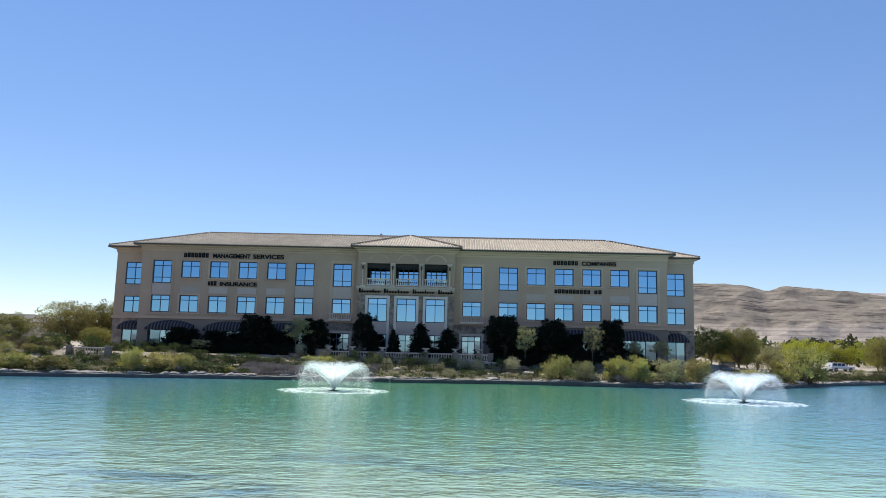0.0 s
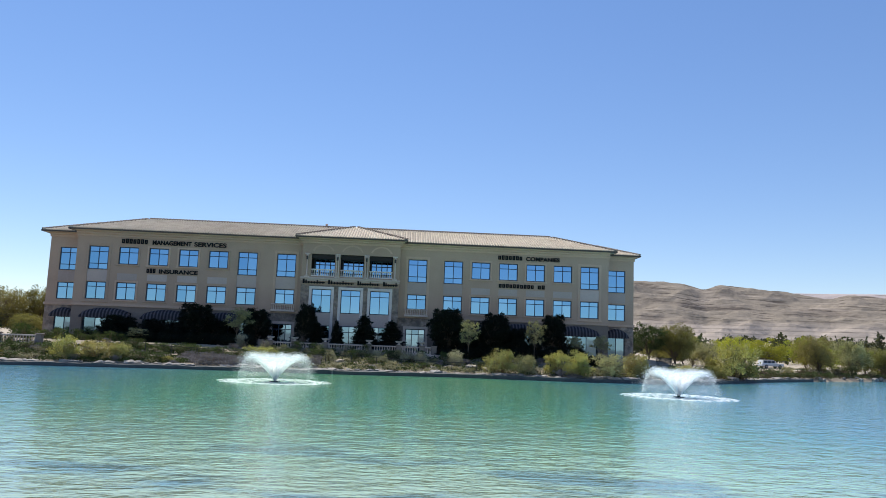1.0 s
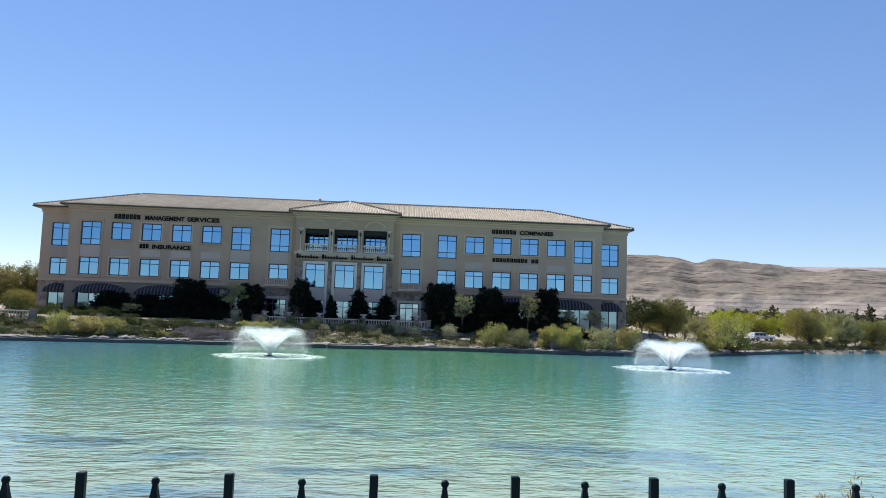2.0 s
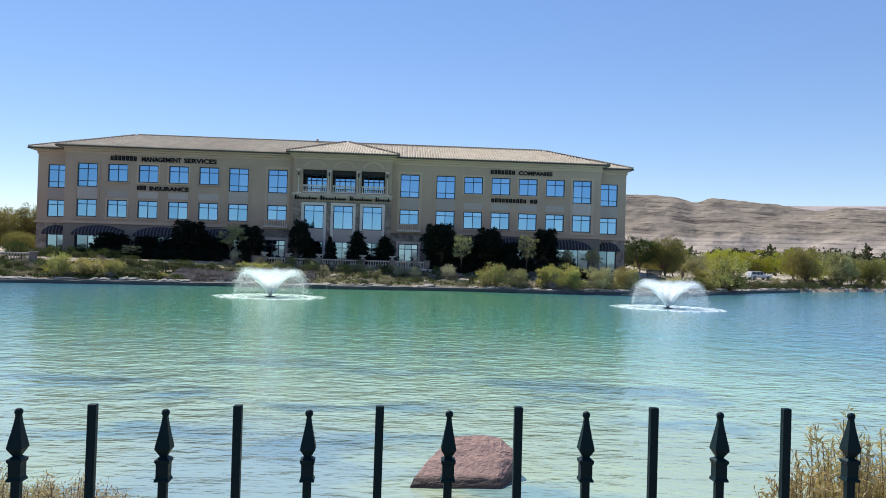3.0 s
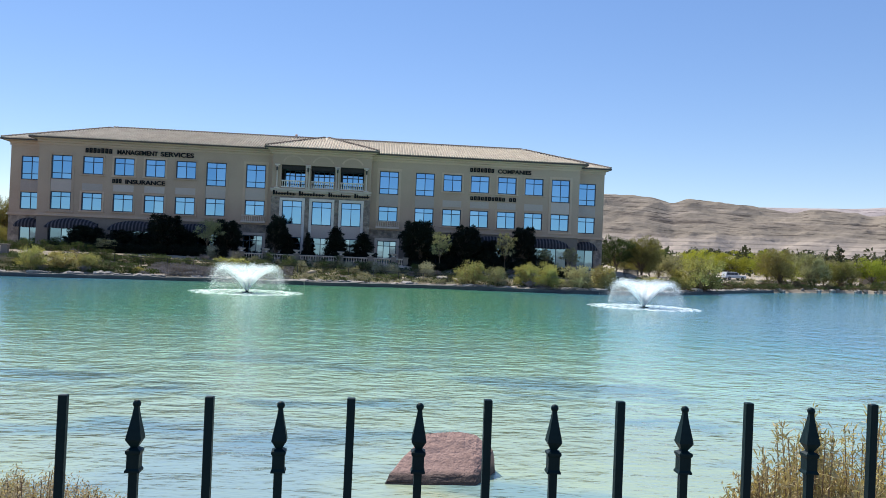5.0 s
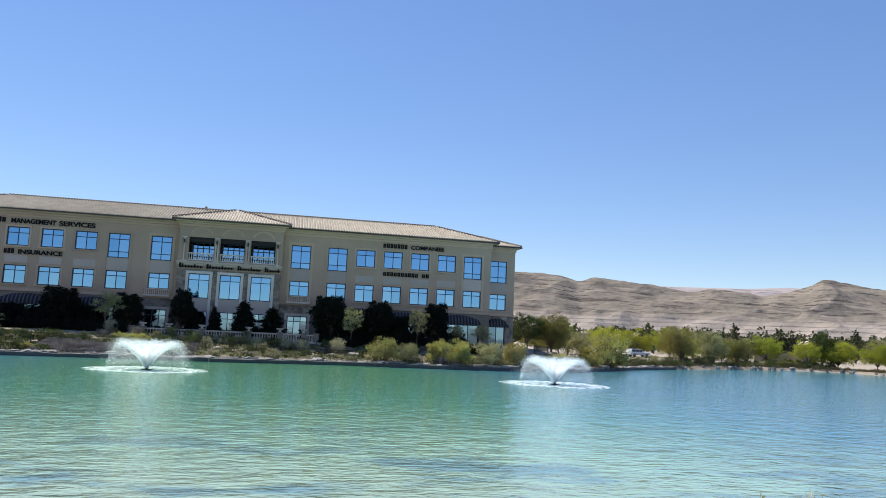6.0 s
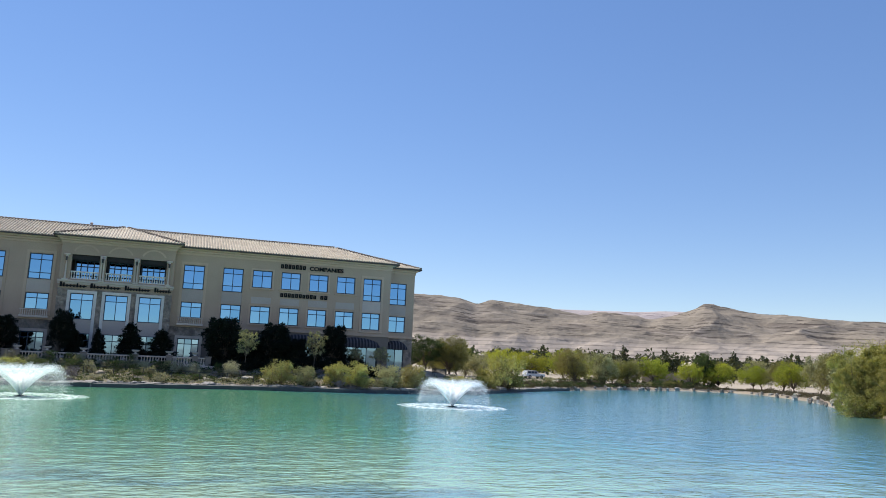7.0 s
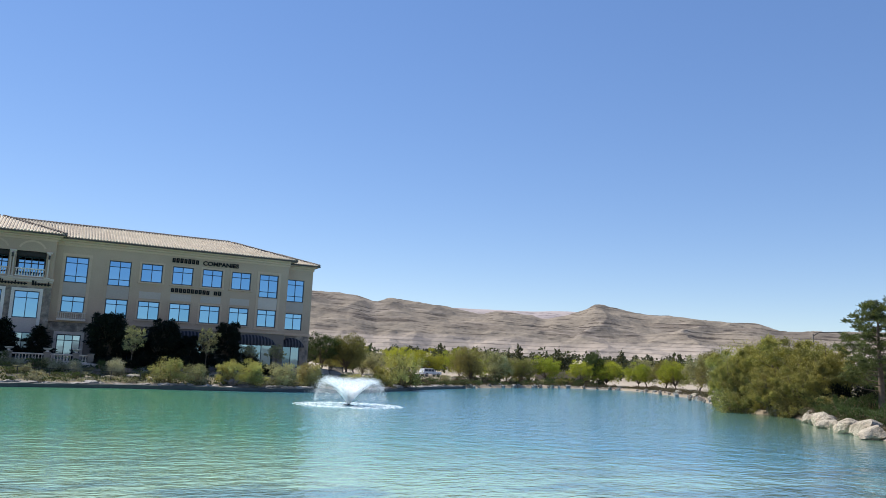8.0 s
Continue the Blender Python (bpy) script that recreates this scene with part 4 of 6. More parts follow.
# ---- roofs: barrel tiles in courses on hipped planes ----
PITCH = 0.34


def hip_roof(x0, x1, y0, y1, z, name, label):
    """A hip roof over a rectangle of eaves; every plane is laid with rows of barrel tiles."""
    run = min(x1 - x0, y1 - y0) / 2
    rise = run * PITCH
    v, f = [], []
    a, b = (x0 + run, x1 - run) if x1 - x0 > y1 - y0 else ((x0 + x1) / 2,) * 2
    yr0, yr1 = ((y0 + y1) / 2,) * 2 if x1 - x0 > y1 - y0 else (y0 + run, y1 - run)
    corners = [Vector((x0, y0, z)), Vector((x1, y0, z)), Vector((x1, y1, z)), Vector((x0, y1, z))]
    tops = [Vector((a, yr0, z + rise)), Vector((b, yr0, z + rise)), Vector((b, yr1, z + rise)), Vector((a, yr1, z + rise))]
    drop = Vector((0, 0, -0.16))
    for i in range(4):
        p, q = corners[i], corners[(i + 1) % 4]
        along = (q - p).normalized()
        inward = Vector((-along.y, along.x, 0))
        up = (inward + Vector((0, 0, PITCH))).normalized()
        out = along.cross(up)
        o = len(v)
        v += [p, q, tops[(i + 1) % 4], tops[i], p + drop, q + drop]
        f += [(o, o + 1, o + 2, o + 3), (o, o + 4, o + 5, o + 1)]
        width, cell = (q - p).length, 0.31
        slope_len = math.hypot(run, rise)
        for k in range(int(width / cell)):
            s = (k + 0.5) * cell
            reach = min(s, width - s, run) / run * slope_len
            n = max(1, int(reach / 0.42))
            for c in range(n):
                d0, d1 = c * 0.42 - (0.06 if c == 0 else 0), min((c + 1) * 0.42 + 0.03, reach)
                o = len(v)
                lift0, lift1 = 0.045, 0.01
                for d, lift in ((d0, lift0), (d1, lift1)):
                    m = p + along * s + up * d
                    for w, h in ((-0.105, 0.0), (-0.06, 0.075), (0.06, 0.075), (0.105, 0.0)):
                        v.append(m + along * w + out * (h + lift))
                f += [(o, o + 1, o + 5, o + 4), (o + 1, o + 2, o + 6, o + 5), (o + 2, o + 3, o + 7, o + 6), (o, o + 3, o + 2, o + 1)]
    o = len(v)
    v += [c + drop for c in corners]
    f.append((o + 3, o + 2, o + 1, o))
    roof = to_building(new(name, mesh_of(name, v, f, M["tile"])))
    tagged(roof, label)
    gut = bmesh.new()
    for a0, a1, b0, b1 in ((x0 - 0.10, x1 + 0.10, y0 - 0.10, y0 + 0.02), (x0 - 0.10, x0 + 0.02, y0 + 0.021, y1), (x1 - 0.02, x1 + 0.10, y0 + 0.021, y1)):
        box(gut, a0, a1, b0, b1, z - 0.20, z - 0.035, 0.02)
    part("gutter", gut, M["gutter"], roof, "dark brown metal eaves gutter")
    # caps along the ridge and the hips
    v, f = [], []
    lines = [(corners[i], tops[i]) for i in range(4)] + [(tops[0], tops[1]), (tops[1], tops[2])]
    for p, q in lines:
        length = (q - p).length
        if length < 0.3:
            continue
        d = (q - p) / length
        for c in range(int(length / 0.4)):
            tube(v, f, [p + d * (c * 0.4) + Vector((0, 0, 0.07)), p + d * (c * 0.4 + 0.43) + Vector((0, 0, 0.05))], [0.15, 0.115], 7)
    cap = new("ridge_cap", mesh_of("ridge_cap", v, f, M["cap_tile"]))
    cap.parent = roof
    tagged(cap, kind="stuff")
    return roof


hip_roof(XLL - 0.8, XRR + 0.55, RECESS - 0.8, 98.6, EAVE - 0.12, "rear_roof", "tan barrel tile roof of the end bays")
hip_roof(XL - 0.75, XR + 0.75, FRONT - 0.8, 100.8, EAVE, "main_roof", "long tan barrel tile hip roof")
hip_roof(PX0 - 0.78, PX1 + 0.78, PORCH - 0.8, PORCH - 0.8 + 13.2, EAVE + 0.1, "porch_roof", "tan barrel tile roof over the porch")
vent = lathe(bmesh.new(), [(0.08, 0.0), (0.08, 0.35), (0.17, 0.38), (0.17, 0.52), (0.05, 0.6)], 8, (-10.3, 93.9, 17.0))
bpart("roof_vent", vent, M["spandrel"], "small grey roof vent pipe")

# ---- lettering on the front ----
def letters(word, x, z, height, y, parent):
    """Cut-out letters of a plain word, one mesh."""
    cu = bpy.data.curves.new("word", "FONT")
    cu.body, cu.size, cu.extrude = word, height * 1.42, 0.04
    cu.offset = 0.022
    ob = new("word", cu)
    me = bpy.data.meshes.new_from_object(ob.evaluated_get(bpy.context.evaluated_depsgraph_get()))
    bpy.data.objects.remove(ob)
    me.materials.clear()
    me.materials.append(M["letter"])
    w = max(v.co.x for v in me.vertices)
    o = new("lettering", me)
    o.matrix_world = pose(x, y, z, 90)
    o.parent = parent
    return o, w


def bars(count, x, z, height, width, y, parent, gap=0.22, lean=0.0):
    """A word that stands as upright bars, one for each letter."""
    bm = bmesh.new()
    step = width / count
    for i in range(count):
        h = height * (1.14 if (i * 7) % 3 else 1.05)
        a = x + i * step
        box(bm, a, a + step * (1 - gap), y - 0.05, y - 0.005, z, z + h * 0.22)
        box(bm, a, a + step * 0.34, y - 0.05, y - 0.005, z + h * 0.16, z + h)
        box(bm, a + step * (0.66 - gap), a + step * (1 - gap), y - 0.05, y - 0.005, z + h * 0.16, z + h * 0.84)
        box(bm, a + step * 0.28, a + step * (1 - gap), y - 0.05, y - 0.005, z + h * 0.84, z + h)
    if lean:
        bmesh.ops.transform(bm, matrix=Matrix.Shear("XY", 4, (0, 0)), verts=bm.verts)
    part("lettering", bm, M["letter"], parent)


def sign(at_x, z, height, pieces, label):
    """pieces: (word or number of letters, start, width)."""
    s = empty("sign", (0, 0, 0), label)
    to_building(s)
    for what, x0, w in pieces:
        if isinstance(what, str):
            ob, natural = letters(what, x0, z, height, FRONT - 0.09, s)
            ob.scale = (w / natural, 1, 1)
        else:
            bars(what, x0, z, height, w, FRONT - 0.05, s)
    return s


sign(0, 13.28, 0.5, [(7, -33.35, 3.05), ("MANAGEMENT", -29.85, 4.55), ("SERVICES", -25.0, 3.75)], "black cut-out letters high on the wall")
sign(0, 9.93, 0.46, [(3, -30.25, 1.1), ("INSURANCE", -28.85, 4.5)], "black cut-out letters between the windows")
sign(0, 13.3, 0.46, [(7, 11.0, 3.0), ("COMPANIES", 14.35, 4.1)], "black cut-out letters high on the wall")
sign(0, 9.93, 0.42, [(10, 11.15, 4.3), (2, 15.85, 0.95)], "black cut-out letters between the windows")
name_sign = to_building(empty("sign", (0, 0, 0), "black script letters over the porch windows"))
for n, x0, w in ((8, -11.95, 2.6), (9, -9.0, 3.0), (9, -5.6, 2.6), (6, -2.6, 1.75)):
    bm = bmesh.new()
    st = w / n
    box(bm, x0 + 0.1, x0 + w, PORCH - 0.19, PORCH - 0.135, 9.50, 9.62)
    for i in range(n):
        h = 0.52 if i == 0 else (0.44 if (i * 5) % 4 == 1 else 0.26)
        a = x0 + i * st
        box(bm, a, a + st * (0.7 if i == 0 else 0.42), PORCH - 0.2, PORCH - 0.13, 9.42, 9.42 + h)
    part("lettering", bm, M["letter"], name_sign)

# ---- terrace before the porch ----
def balustrade(x0, x1, y, z, piers, label):
    b = empty("balustrade", ((x0 + x1) / 2, y, z), label, "balustrade")
    cx = (x0 + x1) / 2
    bm = bmesh.new()
    box(bm, x0 - cx, x1 - cx, -0.13, 0.13, 0.0, 0.12, 0.02)
    part("plinth", bm, M["trim"], b)
    bm = bmesh.new()
    box(bm, x0 - cx, x1 - cx, -0.14, 0.14, 0.66, 0.8, 0.025)
    part("rail", bm, M["trim"], b)
    me = None
    n = int((x1 - x0) / 0.27)
    for i in range(n):
        x = x0 + (i + 0.5) * (x1 - x0) / n
        if any(abs(x - p) < 0.36 for p in piers):
            continue
        if me is None:
            ob = part("baluster", lathe(bmesh.new(), [(0.06, 0.0), (0.06, 0.05), (0.085, 0.17), (0.04, 0.36), (0.06, 0.47), (0.06, 0.56)], 8), M["trim"], b, "", True)
            me = ob.data
        else:
            ob = new("baluster", me)
            ob.parent = b
        ob.location = (x - cx, 0, 0.11)
    for p in piers:
        bm = bmesh.new()
        box(bm, p - cx - 0.28, p - cx + 0.28, -0.26, 0.26, -0.3, 0.84, 0.02)
        box(bm, p - cx - 0.34, p - cx + 0.34, -0.32, 0.32, 0.84, 0.95, 0.03)
        part("pier", bm, M["stucco_low"], b, "brown stone pier")
    return b


PIERS = [-15.1, -14.1, -11.55, -8.3, -3.6, -0.4, 2.1, 3.4]
balustrade(-15.1, 3.4, 80.6, 1.8, PIERS, "long pale stone balustrade with piers along the terrace")
balustrade(-38.7, -34.8, 73.3, gz(-36.8, 73.3) - 0.02, [-38.7, -34.8], "short pale stone balustrade on the bank")
urn = None
for p in PIERS[1:-1]:
    if urn is None:
        urn = part("urn", lathe(bmesh.new(), [(0.17, 0.0), (0.17, 0.05), (0.08, 0.09), (0.10, 0.14), (0.30, 0.22), (0.39, 0.33), (0.43, 0.37), (0.37, 0.38), (0.28, 0.30)], 14), M["white_trim"], None, "", True)
        tagged(urn, "pale stone urn on a balustrade pier", "urn", "urns on the balustrade")
        urn.location = (p, 80.6, 2.745)
    else:
        copy_thing(urn, pose(p, 80.6, 2.745))
bm = bmesh.new()
box(bm, -17.5, 4.6, 80.2, 88.0, 1.0, 1.8, 0.05)
tagged(part("pavement", bm, M["trim"]), "pale stone terrace before the porch", "terrace", kind="structure")

# ---- plants ----
def crown_leaves(blobs, count, length, width, rng, droop=0.0, per=45, tight=0.17):
    """Leaves in uneven clumps: most near the skin of each blob, with gaps between clumps."""
    pts, dirs = [], []
    areas = np.array([b[3] * b[5] for b in blobs])
    share = (count * areas / areas.sum()).astype(int)
    for (cx, cy, cz, rx, ry, rz), n in zip(blobs, share):
        clumps = rng.normal(size=(max(5, n // per), 3))
        clumps /= np.linalg.norm(clumps, axis=1)[:, None]
        clumps *= rng.uniform(0.55, 1.05, (len(clumps), 1))
        pick = rng.integers(0, len(clumps), n)
        q = clumps[pick] + rng.normal(size=(n, 3)) * tight
        loose = rng.random(n) < 0.2
        q[loose] = np.clip(rng.normal(size=(loose.sum(), 3)), -1.6, 1.6) * 0.4
        size = np.linalg.norm(q, axis=1)[:, None]
        q *= np.minimum(1.0, 1.22 / np.maximum(size, 1e-6))
        pts.append(q * (rx, ry, rz) + (cx, cy, cz))
        d = q + rng.normal(size=(n, 3)) * 0.8
        d[:, 2] -= droop
        dirs.append(d)
    return leaves(np.concatenate(pts), np.concatenate(dirs), length, width, rng)


def tree(name, label, category, height, spread, trunk_r, bare, blobs, count, leaf, material, seed, droop=0.0, group="", rag=1.0):
    """A tapered trunk that forks into limbs, one to each clump of the crown."""
    rng = np.random.default_rng(seed)
    t = empty(name, (0, 0, 0), label, category, group)
    v, f = [], []
    fork = Vector((rng.uniform(-0.06, 0.06) * height, rng.uniform(-0.06, 0.06) * height, bare * height))
    tube(v, f, [(0, 0, -0.25), (0.02, 0, 0.1), fork * 0.5 + Vector((0.03 * height, 0, 0)), fork], [trunk_r * 1.4, trunk_r * 1.1, trunk_r * 0.9, trunk_r * 0.8], 8)
    bl = []
    for i in range(blobs):
        a = 2 * math.pi * (i * 0.382 + rng.uniform(0, 0.15))
        up = bare + (1 - bare) * (0.25 + 0.62 * (i + 0.5) / blobs)
        wide = spread * 0.5 * math.sin(math.pi * min(0.95, 0.28 + 0.62 * (up - bare) / (1 - bare))) * rng.uniform(0.45, 0.75)
        c = (wide * math.cos(a), wide * math.sin(a), up * height)
        r = spread * rng.uniform(0.2, 0.3) * rag
        rz = min(r * rng.uniform(0.65, 0.9), height - c[2] + 0.05 * height)
        bl.append((*c, r, r, max(rz, 0.12 * height)))
        mid = fork.lerp(Vector(c), 0.5) + Vector((rng.uniform(-0.1, 0.1), rng.uniform(-0.1, 0.1), 0.04 * height))
        tube(v, f, [fork * 0.98, mid, Vector(c)], [trunk_r * 0.55, trunk_r * 0.35, trunk_r * 0.12], 5)
        for k in range(3):
            e = Vector(c) + Vector(np.clip(rng.normal(size=3), -1.0, 1.0)) * r * 0.6
            tube(v, f, [mid, (mid + e) / 2 + Vector((0, 0, 0.1)), e], [trunk_r * 0.22, trunk_r * 0.14, trunk_r * 0.05], 4)
    part("trunk", mesh_of("trunk", v, f, M["bark"], True), None, t)
    v, f = crown_leaves(bl, count, leaf, leaf * 0.42, rng, droop, 420 if droop else 70, 0.105 if droop else 0.15)
    part("crown", mesh_of("crown", v, f, M[material]), None, t)
    return t


def shrub(name, label, width, height, count, leaf, material, seed, blobs=6, group="shrubs on the far bank", droop=-0.4):
    """A many-stemmed bush from the ground up."""
    rng = np.random.default_rng(seed)
    t = empty(name, (0, 0, 0), label, "shrub", group)
    v, f, bl = [], [], []
    for i in range(blobs):
        a = rng.uniform(0, 2 * math.pi)
        r = width * rng.uniform(0.08, 0.32)
        h = height * rng.uniform(0.45, 0.74)
        s = width * rng.uniform(0.17, 0.27)
        bl.append((r * math.cos(a), r * math.sin(a), h, s, s, max(height - h, 0.22 * height) * rng.uniform(0.75, 1.0)))
        bl.append((r * 1.3 * math.cos(a + 0.5), r * 1.3 * math.sin(a + 0.5), height * 0.25, s, s, height * 0.25))
        for k in range(3):
            e = Vector((r * math.cos(a), r * math.sin(a), h)) + Vector(np.clip(rng.normal(size=3), -1.1, 1.1)) * s * 0.5
            tube(v, f, [(r * 0.2 * math.cos(a), r * 0.2 * math.sin(a), -0.1), (e.x * 0.6, e.y * 0.6, e.z * 0.55), e], [0.03, 0.02, 0.006], 4)
    part("stem", mesh_of("stem", v, f, M["twig"]), None, t)
    v, f = crown_leaves(bl, count, leaf, leaf * 0.4, rng, droop)
    part("foliage", mesh_of("foliage", v, f, M[material]), None, t)
    return t


def round_shrub(seed):
    """A ball of fine pale shoots on short stems."""
    rng = np.random.default_rng(seed)
    t = empty("round_shrub", (0, 0, 0), "round pale sage-grey shrub on the bank", "shrub", "shrubs on the far bank")
    v, f = [], []
    for i in range(9):
        a = 2 * math.pi * i / 9
        tube(v, f, [(0.05 * math.cos(a), 0.05 * math.sin(a), -0.08), (0.4 * math.cos(a), 0.4 * math.sin(a), 0.7)], [0.02, 0.008], 4)
    part("stem", mesh_of("stem", v, f, M["twig"]), None, t)
    v, f = crown_leaves([(0, 0, 0.72, 0.74, 0.74, 0.66), (0, 0, 0.6, 0.6, 0.6, 0.5)], 3600, 0.12, 0.03, rng, -0.3, 22, 0.13)
    part("foliage", mesh_of("foliage", v, f, M["leaf_pale"]), None, t)
    return t


def spire_tree(seed):
    """A conical evergreen: whorls of ragged boughs that shorten towards the tip."""
    rng = np.random.default_rng(seed)
    t = empty("spire_tree", (0, 0, 0), "conical evergreen before the porch, its ragged boughs painted shade-dark", "tree", "trees along the building")
    v, f, bl = [], [], []
    tube(v, f, [(0, 0, -0.2), (0.03, 0, 2.0), (0, 0, 4.2)], [0.12, 0.08, 0.02], 7)
    for k in range(13):
        h = 0.35 + 3.75 * k / 12
        for q in range(5):
            a = 2 * math.pi * (q / 5 + 0.31 * k) + rng.uniform(-0.25, 0.25)
            r = (1.30 - 0.27 * h) * rng.uniform(0.45, 1.1) + 0.06
            e = Vector((r * math.cos(a), r * math.sin(a), h + 0.25 * r))
            tube(v, f, [(0, 0, h), e * 0.5 + Vector((0, 0, h * 0.5 - 0.05)), e], [0.03, 0.02, 0.006], 4)
            bl.append((e.x * 0.72, e.y * 0.72, e.z - 0.02, 0.16 + 0.30 * r, 0.16 + 0.30 * r, 0.17 + 0.08 * r))
    bl.append((0, 0, 4.25, 0.12, 0.12, 0.35))
    part("trunk", mesh_of("trunk", v, f, M["bark"], True), None, t)
    v, f = crown_leaves(bl, 7500, 0.22, 0.08, rng, -0.2, 40, 0.2)
    part("crown", mesh_of("crown", v, f, M["leaf_shaded"]), None, t)
    return t


protos = {}


def plant(kind, x, y, width, height, label="", turn=None, z=None):
    """Sets a plant of a kind at its place; later ones of a kind share the first one's meshes."""
    make, w0, h0 = KINDS[kind]
    variant = len(protos.setdefault(kind, []))
    z = gz(x, y) if z is None else z
    turn = random.uniform(0, 360) if turn is None else turn
    m = pose(x, y, z - 0.03, 0, 0, turn) @ Matrix.Diagonal((width / w0, width / w0, height / h0, 1))
    if variant < 2:
        ob = make(variant)
        protos[kind].append(ob)
        ob.matrix_basis = m
    else:
        src = protos[kind][random.randrange(2)]
        keep = src.scale.copy()
        src.scale = (1, 1, 1)
        ob = copy_thing(src, m)
        src.scale = keep
    if label:
        tagged(ob, label)
    return ob


KINDS = {
    "spire": (lambda s: spire_tree(141 + s), 2.6, 4.6),
    "dark": (lambda s: tree("shade_tree", "dense evergreen tree in the building's shade, leaves painted shade-dark", "tree", 5.0, 4.4, 0.13, 0.06, 34, 13000, 0.24, "leaf_shaded", 11 + s, group="trees along the building", rag=0.66), 4.4, 5.0),
    "young": (lambda s: tree("young_tree", "slender young tree with thin grey-green crown", "tree", 3.8, 2.2, 0.05, 0.34, 9, 1700, 0.17, "leaf_sage", 21 + s, group="young trees by the building"), 2.2, 3.8),
    "olive": (lambda s: tree("olive_tree", "broad olive-green tree with forked dark limbs", "tree", 5.5, 7.0, 0.2, 0.14, 20, 15000, 0.22, "leaf_olive", 31 + s), 7.0, 5.5),
    "lime": (lambda s: tree("palo_verde_tree", "bright yellow-green spring tree with airy crown", "tree", 5.0, 6.5, 0.13, 0.14, 15, 8500, 0.25, "leaf_lime", 41 + s, group="yellow-green trees across the lake"), 6.5, 5.0),
    "dusty": (lambda s: tree("dusty_tree", "pale dusty olive-green tree with airy crown", "tree", 5.0, 6.0, 0.13, 0.16, 15, 8000, 0.23, "leaf_sage", 171 + s, group="green trees across the lake"), 6.0, 5.0),
    "green": (lambda s: tree("green_tree", "rounded fresh green tree", "tree", 5.0, 5.0, 0.13, 0.14, 12, 6500, 0.24, "leaf_green", 51 + s, group="green trees across the lake"), 5.0, 5.0),
    "willow": (lambda s: tree("willow_tree", "broad drooping olive-green tree at the water", "tree", 7.0, 9.0, 0.24, 0.04, 17, 40000, 0.20, "leaf_willow", 61 + s, 0.9, "drooping trees on the bank"), 9.0, 7.0),
    "gold": (lambda s: shrub("golden_shrub", "golden yellow-green shrub on the far bank", 3.0, 2.2, 4200, 0.17, "leaf_gold", 71 + s), 3.0, 2.2),
    "limesh": (lambda s: shrub("yellow_green_shrub", "yellow-green shrub on the far bank", 3.0, 2.2, 4200, 0.17, "leaf_moss", 81 + s), 3.0, 2.2),
    "oliveSh": (lambda s: shrub("olive_shrub", "olive-green shrub above the shore", 3.0, 2.2, 4200, 0.17, "leaf_olive", 91 + s), 3.0, 2.2),
    "sage": (lambda s: shrub("sage_shrub", "pale dusty olive shrub on the far bank", 3.0, 2.2, 4200, 0.16, "leaf_sage", 151 + s), 3.0, 2.2),
    "brush": (lambda s: shrub("brown_shrub", "low brown dry shrub at the lake's edge", 2.0, 1.1, 1600, 0.11, "leaf_brush", 161 + s), 2.0, 1.1),
    "hedge": (lambda s: shrub("green_shrub", "low dark green shrub above the shore", 2.6, 1.1, 1800, 0.12, "leaf_green", 101 + s), 2.6, 1.1),
    "ball": (lambda s: round_shrub(181 + s), 1.6, 1.4),
    "grey": (lambda s: shrub("grey_shrub", "round grey-green sage shrub", 1.7, 1.2, 1500, 0.1, "leaf_grey", 111 + s, 5), 1.7, 1.2),
    "darksh": (lambda s: shrub("dark_shrub", "dense evergreen shrub with leaves painted shade-dark", 3.0, 1.6, 3200, 0.2, "leaf_shaded", 131 + s, 7, "shrubs along the building"), 3.0, 1.6),
    "lilac": (lambda s: shrub("lilac_shrub", "low lilac-grey flowering shrub", 1.6, 0.7, 900, 0.09, "leaf_lilac", 121 + s, 5), 1.6, 0.7),
}

# in the shade along the front
for x, y, w, top in ((-31.4, 84.2, 4.6, 4.9), (-27.6, 84.0, 4.4, 4.6), (-23.2, 84.5, 5.0, 6.5), (-20.9, 84.8, 3.4, 4.7), (-16.4, 84.2, 3.8, 6.2), (-10.8, 83.6, 2.8, 7.0), (4.9, 84.0, 4.8, 7.1), (10.4, 84.0, 4.6, 6.8), (8.2, 84.8, 3.0, 4.6), (13.2, 84.9, 2.6, 5.2), (17.1, 84.0, 3.7, 6.9)):
    plant("dark", x, y, w, top - gz(x, y))
for x, y, w, top in ((-4.4, 83.6, 3.6, 6.0), (-1.3, 83.5, 3.7, 5.4), (-7.6, 85.2, 1.5, 5.3), (-9.6, 83.6, 2.6, 5.0)):
    plant("spire", x, y, w, top - gz(x, y))
for x in (-32.4, -30.2, -28.0, -25.8, -23.6, -21.4, -19.2, -17.0, 4.0, 6.2, 8.4, 10.6, 12.8, 15.0, 17.2, 19.4):
    plant("darksh", x, 83.4 + 0.4 * math.sin(x), 3.2, 1.5 + 0.3 * math.sin(2.1 * x))
# low near-black rows that stand in for the building's shadow on the ground
for i in range(27):
    x = -34.0 + 0.68 * i
    plant("darksh", x, 80.9 + 0.9 * math.sin(4.3 * i), 2.4, 0.9 + 0.25 * math.sin(2.7 * i))
for i in range(20):
    x = 4.4 + 0.86 * i
    plant("darksh", x, 80.9 + 0.8 * math.sin(3.9 * i), 2.4, 0.8 + 0.25 * math.sin(2.1 * i))
